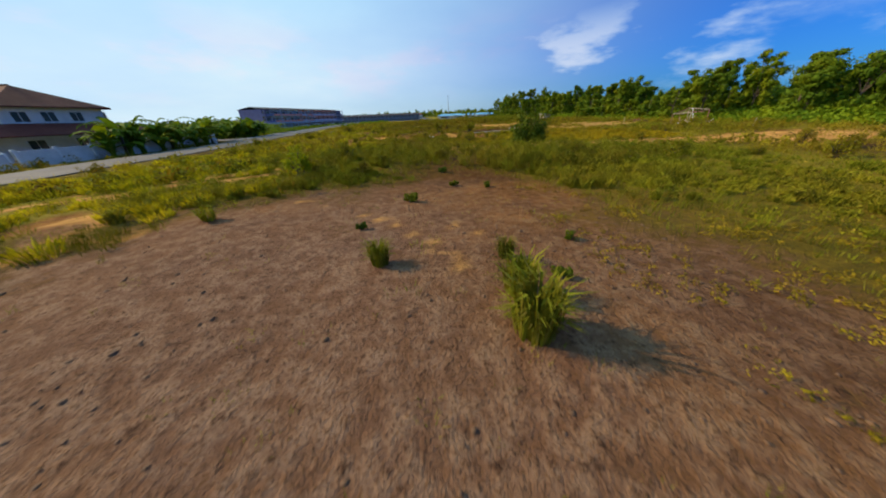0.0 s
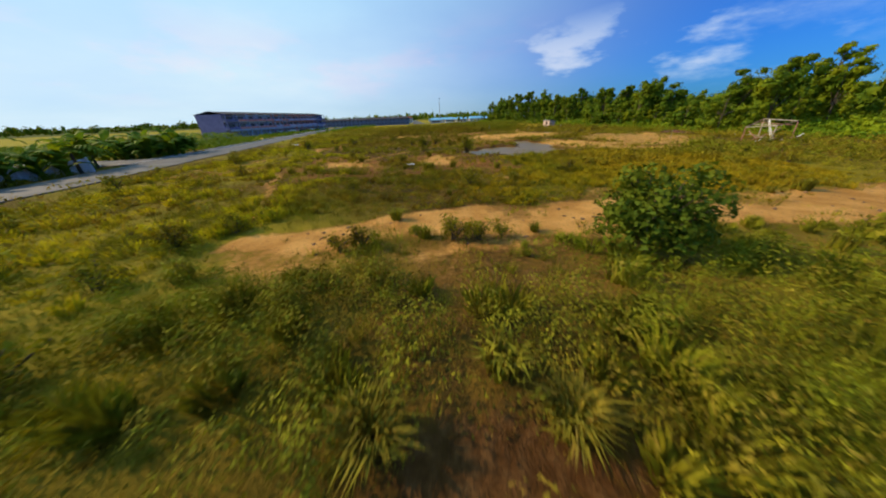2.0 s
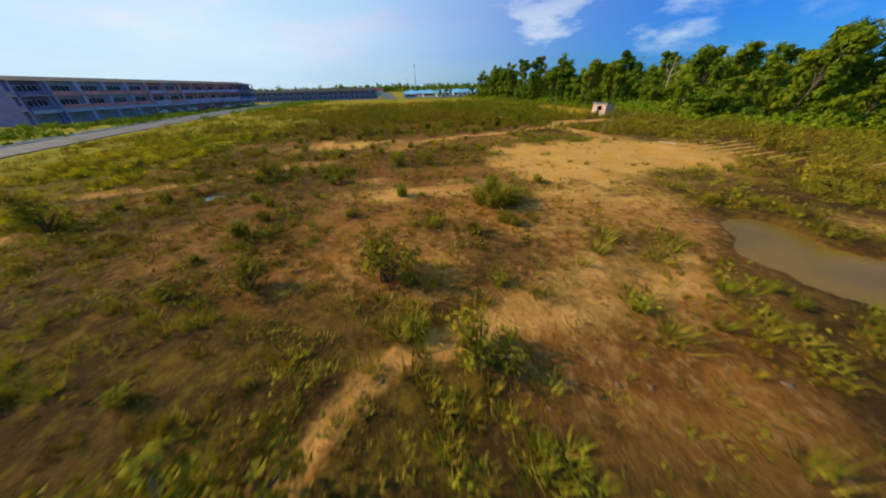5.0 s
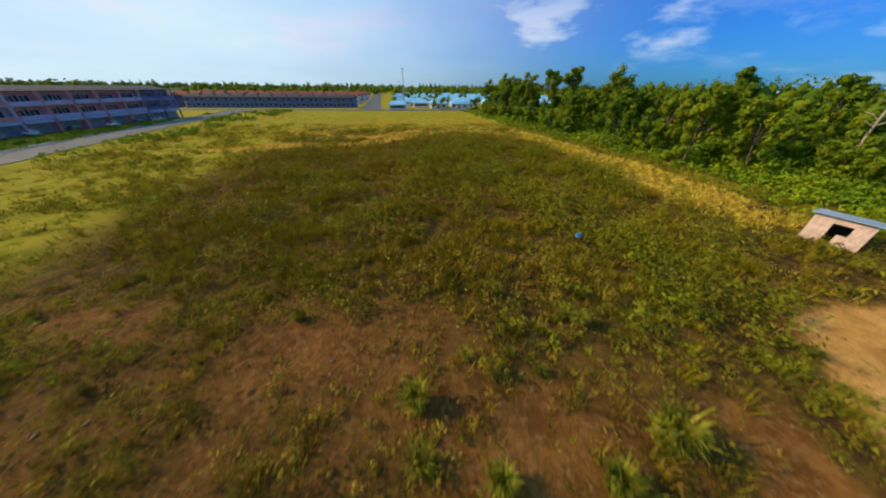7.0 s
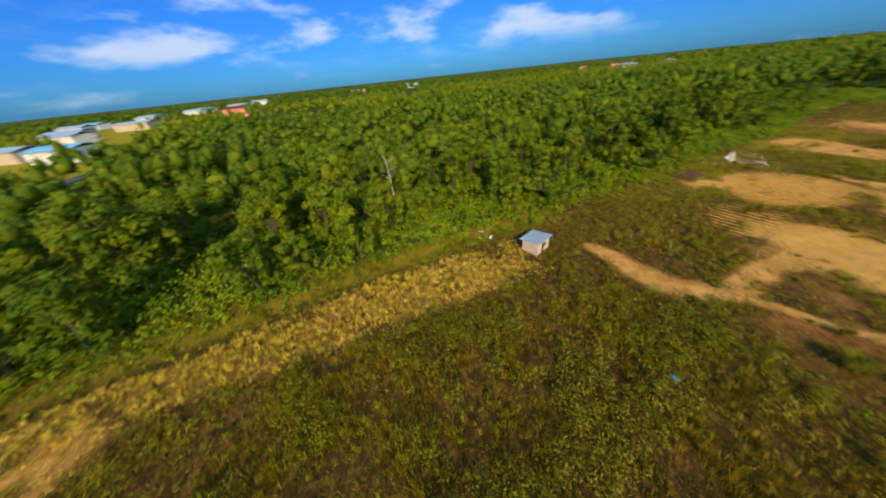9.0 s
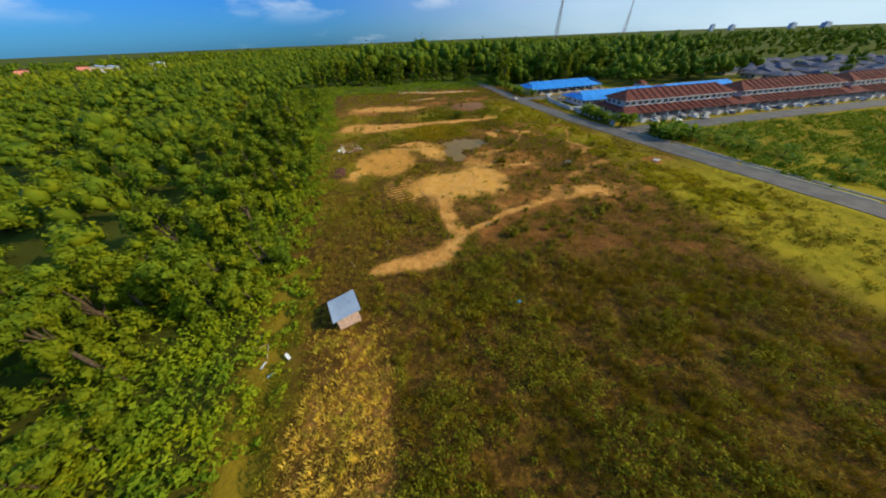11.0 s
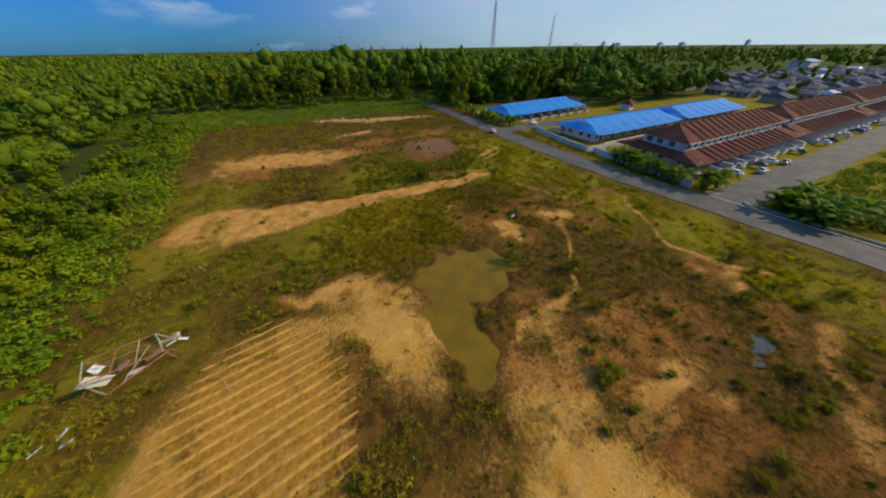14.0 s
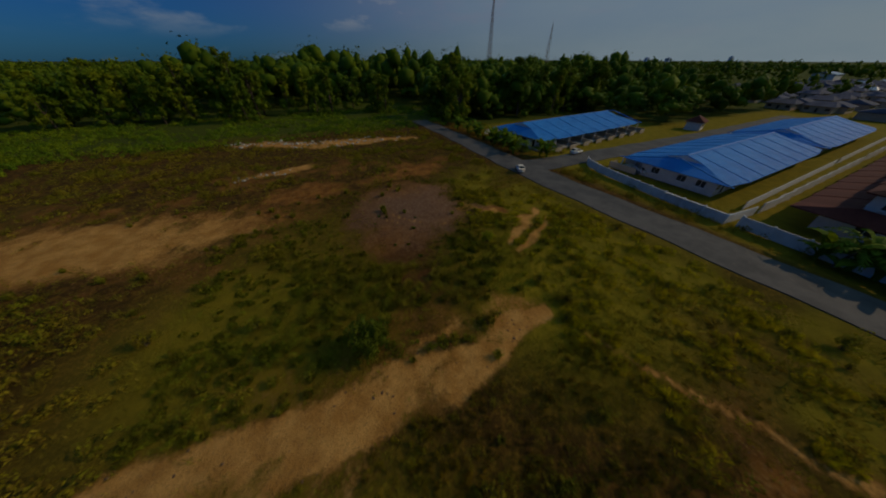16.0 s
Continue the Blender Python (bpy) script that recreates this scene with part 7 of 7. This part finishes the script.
# ---------------------------------------------------------------- bushes that stand alone
def leafy_bush(tall, wide, stems, leaves, leaf, seed, material):
    """A broad-leaved bush: bowed stems, and leaves in clusters along them."""
    rs = np.random.RandomState(seed)
    h = empty("leafy_bush")
    bm = bmesh.new()
    cs = []
    for k in range(stems):
        a, e = rs.uniform(0, 2 * math.pi), wide / 2 * rs.uniform(0.2, 0.95)
        z = tall * rs.uniform(0.45, 0.95) * (1.1 - 0.5 * e / wide)
        tip = (math.cos(a) * e, math.sin(a) * e, z)
        tube(bm, [(rs.normal(0, 0.1), rs.normal(0, 0.1), -0.1), (tip[0] * 0.45, tip[1] * 0.45, z * 0.6), tip], [0.04, 0.03, 0.012], 5)
        cs += [tip, (tip[0] * 0.8, tip[1] * 0.8, z * 0.75), (tip[0] * 0.95, tip[1] * 0.95, z * 0.5)]
    part("stem", bm, BARK, h)
    cs = np.array(cs)
    V, T = leaf_cloud(cs, np.full((len(cs), 3), wide * 0.13), leaves, np.full(len(cs), leaf), 1.1, 0.2)
    ob = mesh_of("foliage", V, 3, T, material)
    ob.parent = h
    return h


LEAF_BUSH = mat("bush_leaves", m_leaf((0.065, 0.100, 0.008), (0.145, 0.180, 0.014)))
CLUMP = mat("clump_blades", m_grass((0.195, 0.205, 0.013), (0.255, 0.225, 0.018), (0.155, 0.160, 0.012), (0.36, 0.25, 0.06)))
big = leafy_bush(3.6, 3.8, 34, 44, 0.12, 4, LEAF_BUSH)
big.matrix_basis = pose(9.1, 34.1, float(height_at(9.1, 34.1)[0]))
tagged(big, "dense bush with broad glossy green leaves beside the track", "bush")


def grass_clump(tall, wide, count, seed, material=CLUMP):
    rs = np.random.RandomState(seed)
    h = empty("grass_clump")
    P = []
    for k in range(count):
        a, r = rs.uniform(0, 2 * math.pi), wide * 0.28 * math.sqrt(rs.rand())
        b = np.array([math.cos(a) * r, math.sin(a) * r, -0.05])
        out = np.array([math.cos(a + rs.normal(0, 0.5)), math.sin(a + rs.normal(0, 0.5)), 0])
        hgt, e, w = tall * rs.uniform(0.5, 1.1), wide * 0.5 * rs.uniform(0.3, 1.0), rs.uniform(0.012, 0.028)
        side = np.cross(out, (0, 0, 1.0)) * w
        mid, tip = b + out * e * 0.35 + (0, 0, hgt * 0.75), b + out * e + (0, 0, hgt * rs.uniform(0.7, 1.0))
        P += [b - side, b + side, mid + side, mid - side, mid - side, mid + side, tip, tip + side * 0.2]
    P = np.array(P)
    ob = mesh_of("tuft", P, 4, np.arange(len(P)), material)
    ob.parent = h
    V, T = leaf_cloud(np.array([[0, 0, tall * 0.42]]), np.array([[wide * 0.36, wide * 0.36, tall * 0.42]]), 64, np.array([0.09]), 0.5, 0.2)
    ob = mesh_of("foliage", V, 3, T, material)
    ob.parent = h
    return tagged(h, "tall tussock of green grass on bare soil", "grass clump", "grass clumps")


def ground_pose(x, y, turn=0, size=1.0):
    return pose(x, y, float(height_at(x, y)[0]), 0, 0, turn) @ Matrix.Scale(size, 4)


def row_scaled(proto, spots):
    for k, m in enumerate(spots):
        ob = copy_thing(proto, m) if k else proto
        ob.matrix_basis = m


row_scaled(grass_clump(1.35, 1.25, 260, 2), [ground_pose(0.95, 6.5, 0, 1.0), ground_pose(1.0, 7.7, 60, 0.8), ground_pose(1.05, 9.3, 10, 0.5), ground_pose(-2.4, 9.0, 40, 0.6), ground_pose(20, 136.2, 50, 1.7), ground_pose(16.6, 135.0, 90, 1.1), ground_pose(12.2, 135.6, 15, 1.0),
           ground_pose(5.5, 134.4, 15, 1.3), ground_pose(9.0, 139.0, 75, 1.2)])
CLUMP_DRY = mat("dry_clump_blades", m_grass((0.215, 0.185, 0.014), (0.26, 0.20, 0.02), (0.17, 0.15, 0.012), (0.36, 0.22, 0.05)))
dry_clump = grass_clump(1.1, 1.7, 330, 9, CLUMP_DRY)
tagged(dry_clump, "wide brownish tussock with dry stalks on bare soil", "grass clump", "grass clumps")
row_scaled(dry_clump, [ground_pose(-0.8, 27.5, 30, 0.85), ground_pose(2.9, 27.5, 110, 0.8), ground_pose(8.0, 95.6, 80, 1.5), ground_pose(7.2, 96.4, 10, 1.15), ground_pose(9.0, 96.3, 140, 1.1), ground_pose(7.7, 93.2, 60, 0.7), ground_pose(8.1, 92.6, 20, 0.55), ground_pose(5.6, 92.0, 200, 0.6), ground_pose(-1.9, 95.4, 0, 0.5)])
CL = np.random.RandomState(15)
tuft = grass_clump(0.8, 0.9, 90, 5)
tagged(tuft, "small tussock of green grass on bare soil", "grass clump", "grass clumps")
spots = []
while len(spots) < 190:
    x, y = CL.uniform(-34, 56), CL.uniform(-8, 150)
    m = land(np.array([x]), np.array([y]))
    if math.hypot(x + 1, y - 8) > 8 and 0.2 < m["bare"][0] < 0.85 and m["gold"][0] < 0.35 and m["pond"][0] < 0.02 and m["road"][0] < 0.1 and m["fur"][0] < 0.1:
        spots.append(ground_pose(x, y, CL.uniform(0, 360), CL.uniform(0.5, 1.5)))
row_scaled(tuft, spots)
shrub = leafy_bush(1.3, 1.9, 12, 26, 0.065, 8, SCRUB)
tagged(shrub, "low leafy shrub on the waste land", "shrub", "shrubs on the field")
spots = [ground_pose(x, y, a, s) for x, y, a, s in ((1.4, 36.8, 0, 0.95), (2.6, 36.6, 70, 0.8), (3.8, 36.7, 30, 0.6), (-3.2, 36.4, 10, 0.9), (-4.2, 36.0, 50, 0.7), (-0.6, 37.6, 90, 0.45), (1, 88.5, 0, 1.5), (4, 84, 0, 1.2), (-1.5, 80.5, 20, 1.9), (6.5, 74.5, 90, 2.0), (42, 103.5, 0, 1.3), (31, 100, 10, 0.6), (22, 131, 0, 1.0), (43, 106, 60, 1.2), (51, 112, 60, 1.5),
           (-6, 131, 40, 1.3), (-29, 90, 10, 1.5), (-20, 96, 50, 1.4), (-12, 133, 0, 1.6))]
while len(spots) < 110:
    x, y = CL.uniform(-36, 60), CL.uniform(20, 150)
    m = land(np.array([x]), np.array([y]))
    if m["bare"][0] < 0.55 and m["gold"][0] < 0.2 and m["pond"][0] < 0.02 and m["road"][0] < 0.1 and m["fur"][0] < 0.1 and m["pale"][0] < 0.3 and math.hypot(x - 4, y - 30) > 11:
        spots.append(ground_pose(x, y, CL.uniform(0, 360), CL.uniform(0.5, 1.25)))
row_scaled(shrub, spots)
LEAF_YOUNG = mat("young_leaves", m_leaf((0.22, 0.28, 0.012), (0.34, 0.38, 0.02), trans=0.45))
young = leafy_bush(2.1, 2.0, 16, 30, 0.075, 12, LEAF_YOUNG)
young.matrix_basis = ground_pose(-11.6, 23.2, 20)
tagged(young, "young bush with bright yellow-green leaves beside wheel ruts", "bush")

seedling = leafy_bush(0.34, 0.62, 9, 10, 0.07, 21, LEAF_BUSH)
tagged(seedling, "small broad-leaved plant on bare mud", "plant", "small plants on the mud")
row_scaled(seedling, [ground_pose(x, y, a, k) for x, y, a, k in ((-2.1, 14.9, 0, 1.2), (0.0, 18.7, 50, 0.9), (1.9, 18.1, 110, 0.9), (-3.6, 11.6, 30, 0.7), (2.2, 8.3, 200, 0.8), (3.4, 10.6, 80, 0.7), (-0.6, 22.4, 10, 1.1))])

# palms and banana plants by the houses and the road


def banana_plant(seed):
    rs = np.random.RandomState(seed)
    h = empty("banana_plant")
    bm = bmesh.new()
    tube(bm, [(0, 0, -0.1), (0.05, 0, 0.6), (0.1, 0.05, 1.5)], [0.16, 0.13, 0.08], 7)
    part("stem", bm, LEAF_PALM, h)
    for k in range(15):
        a, length = k * 2.4 + rs.uniform(-0.3, 0.3), rs.uniform(1.5, 2.4)
        foot = 0.35 + 1.25 * k / 14
        u, s = Vector((math.cos(a), math.sin(a), 0)), Vector((-math.sin(a), math.cos(a), 0))
        bm = bmesh.new()
        rows_ = []
        for j in range(6):
            q = j / 5
            p = Vector((0.06, 0.03, foot)) + u * length * q * (0.45 + 0.22 * (k % 3)) + Vector((0, 0, (2.4 - 0.4 * (k % 3)) * q - 1.5 * q * q)) * length * 0.5
            w = 0.32 * math.sin(math.pi * (0.12 + 0.86 * q))
            rows_.append([bm.verts.new(p - s * w - Vector((0, 0, 0.08))), bm.verts.new(p), bm.verts.new(p + s * w - Vector((0, 0, 0.08)))])
        for r0, r1 in zip(rows_, rows_[1:]):
            for j in range(2):
                bm.faces.new((r0[j], r0[j + 1], r1[j + 1], r1[j]))
        part("leaf", bm, LEAF_PALM, h)
    return tagged(h, "banana plant with large arching green leaves", "banana plant", "banana plants by the road")


BANANAS = [(-52.8 - 0.5 * (k % 3), 39.0 + 2.6 * k) for k in range(3, 11)] + [(-57.5, 71), (-59, 72.5), (-55.5, 70.5)] + [(-58.5 - 2.9 * (k % 5) + 0.6 * (k // 5), 84 + 2.6 * (k // 5) + 0.7 * (k % 2)) for k in range(20)]
BANANAS += [(-45, -14), (-46, -18), (-47, -22), (-46, -27), (-48, -31), (-44.8, -36), (-47, -40), (-45.5, -45), (-44, -50), (-50.5, -8.6), (-51.6, -6.8)]
row_scaled(banana_plant(2), [ground_pose(x + CL.uniform(-0.5, 0.5), y + CL.uniform(-0.5, 0.5), CL.uniform(0, 360), CL.uniform(1.8, 2.6)) for x, y in BANANAS])
row_scaled(palm_tree(2.8, 17, 3, 1.35), [ground_pose(x, y, CL.uniform(0, 360), s) for x, y, s in (
    (-53.2, 48.5, 1.25), (-53.4, 57, 1.3), (-53.2, 66.5, 1.25), (-55.8, 71, 1.2), (-62, 88, 1.2), (-48.6, -15, 1.0), (-49.5, -26, 1.1))])
low_palm = palm_tree(1.7, 18, 6, 1.45)
tagged(low_palm, "low lush palm with wide arching green fronds", "palm", "palms across the road")
row_scaled(low_palm, [ground_pose(x, y, CL.uniform(0, 360), s) for x, y, s in (
    (-63.5, 85.5, 1.0), (-69.2, 88, 1.2), (-72.5, 91, 1.15), (-75, 97, 1.3), (-67, 96, 1.1), (-70, 103, 1.25), (-74, 108, 1.2), (-78, 115, 1.3),
    (-72, 121, 1.1), (-81, 127, 1.3), (-76, 133, 1.2), (-85, 139, 1.2), (-65.5, 90, 1.0), (-79, 104, 1.2), (-84, 96, 1.3))])

# small red-roofed hut at the end of the close
hut = far_house(RED_TILE, WALL_WHITE, "small hut with a bright red-brown roof", "huts", 6, 5, 1)
hut.matrix_basis = pose(-136, -14, 0, 0, 0, 15)

# broken stone and clods, too many to count


def stones(name, x, y, z, size, material, label, category):
    n = len(x)
    c = np.stack([x, y, z], 1)
    r = np.stack([size * RS.uniform(0.7, 1.3, n), size * RS.uniform(0.7, 1.3, n), size * RS.uniform(0.4, 0.8, n)], 1)
    V, T = lumps(c, r, BALL1, 0.2)
    return tagged(mesh_of(name, V, 3, T, material), label, category, kind="stuff")


CLOD = mat("clod_earth", m_plain((0.150, 0.080, 0.040), 0.95, vary=0.35, scale=6.0))
x, y, m = scatter(-12, 7, 3.5, 26, 11.0, lambda m, x, y: (m["bare"] > 0.3) * (0.15 + 0.85 * step(vnoise(x, y, 1.5, 3), 0.45, 0.75)))
stones("clods", x, y, m["z"], 0.010 + 0.055 * RS.rand(len(x)) ** 3, CLOD, "small dark clods of dried mud", "clods")
x, y, m = scatter(-40, 60, 26, 150, 0.5, lambda m, x, y: (m["bare"] > 0.4) * (m["pond"] < 0.05) * step(fbm(x, y, 4, 3), 0.42, 0.62))
stones("clods", x, y, m["z"], 0.04 + 0.10 * RS.rand(len(x)) ** 2, CLOD, "scattered clods of brown earth", "clods")
x, y, m = scatter(-26, 38, -66, -20, 0.5, lambda m, x, y: (m["pale"] > 0.3) * step(fbm(x, y, 5, 3), 0.4, 0.55))
stones("rubble", x, y, m["z"] + 0.1, 0.12 + 0.5 * RS.rand(len(x)) ** 3, KERB, "broken pale concrete rubble in a long heap", "rubble")

# far towers on the skyline, their wall and window colours paled to imitate haze
SKYLINE = mat("hazy_tower_wall", m_plain((0.46, 0.54, 0.66), 0.9, vary=0.1, scale=0.05))
HAZE_GLASS = mat("hazy_window_band", m_plain((0.30, 0.38, 0.50), 0.7, vary=0.1, scale=0.05))
for k, (bx, by, hh, ww) in enumerate(((-2650, -2200, 42, 30), (-2760, -2130, 33, 38), (-2950, -1850, 31, 40), (-3050, -1720, 28, 48), (-3250, -1350, 38, 32))):
    b = empty("tower_block", pose(bx, by, -1))
    part("wall", boxed(-ww / 2, ww / 2, -ww / 3, ww / 3, 0, hh), SKYLINE, b)
    part("roof_house", boxed(-ww / 5, ww / 5, -ww / 6, ww / 6, hh, hh + 6), SKYLINE, b)
    for j in range(6):
        part("window_band", boxed(-ww / 2 - 0.3, ww / 2 + 0.3, -ww / 3 - 0.3, ww / 3 + 0.3, hh * (j + 0.4) / 6, hh * (j + 0.6) / 6), HAZE_GLASS, b)
    tagged(b, "hazy high-rise block on the far skyline", "high-rise", "skyline towers")
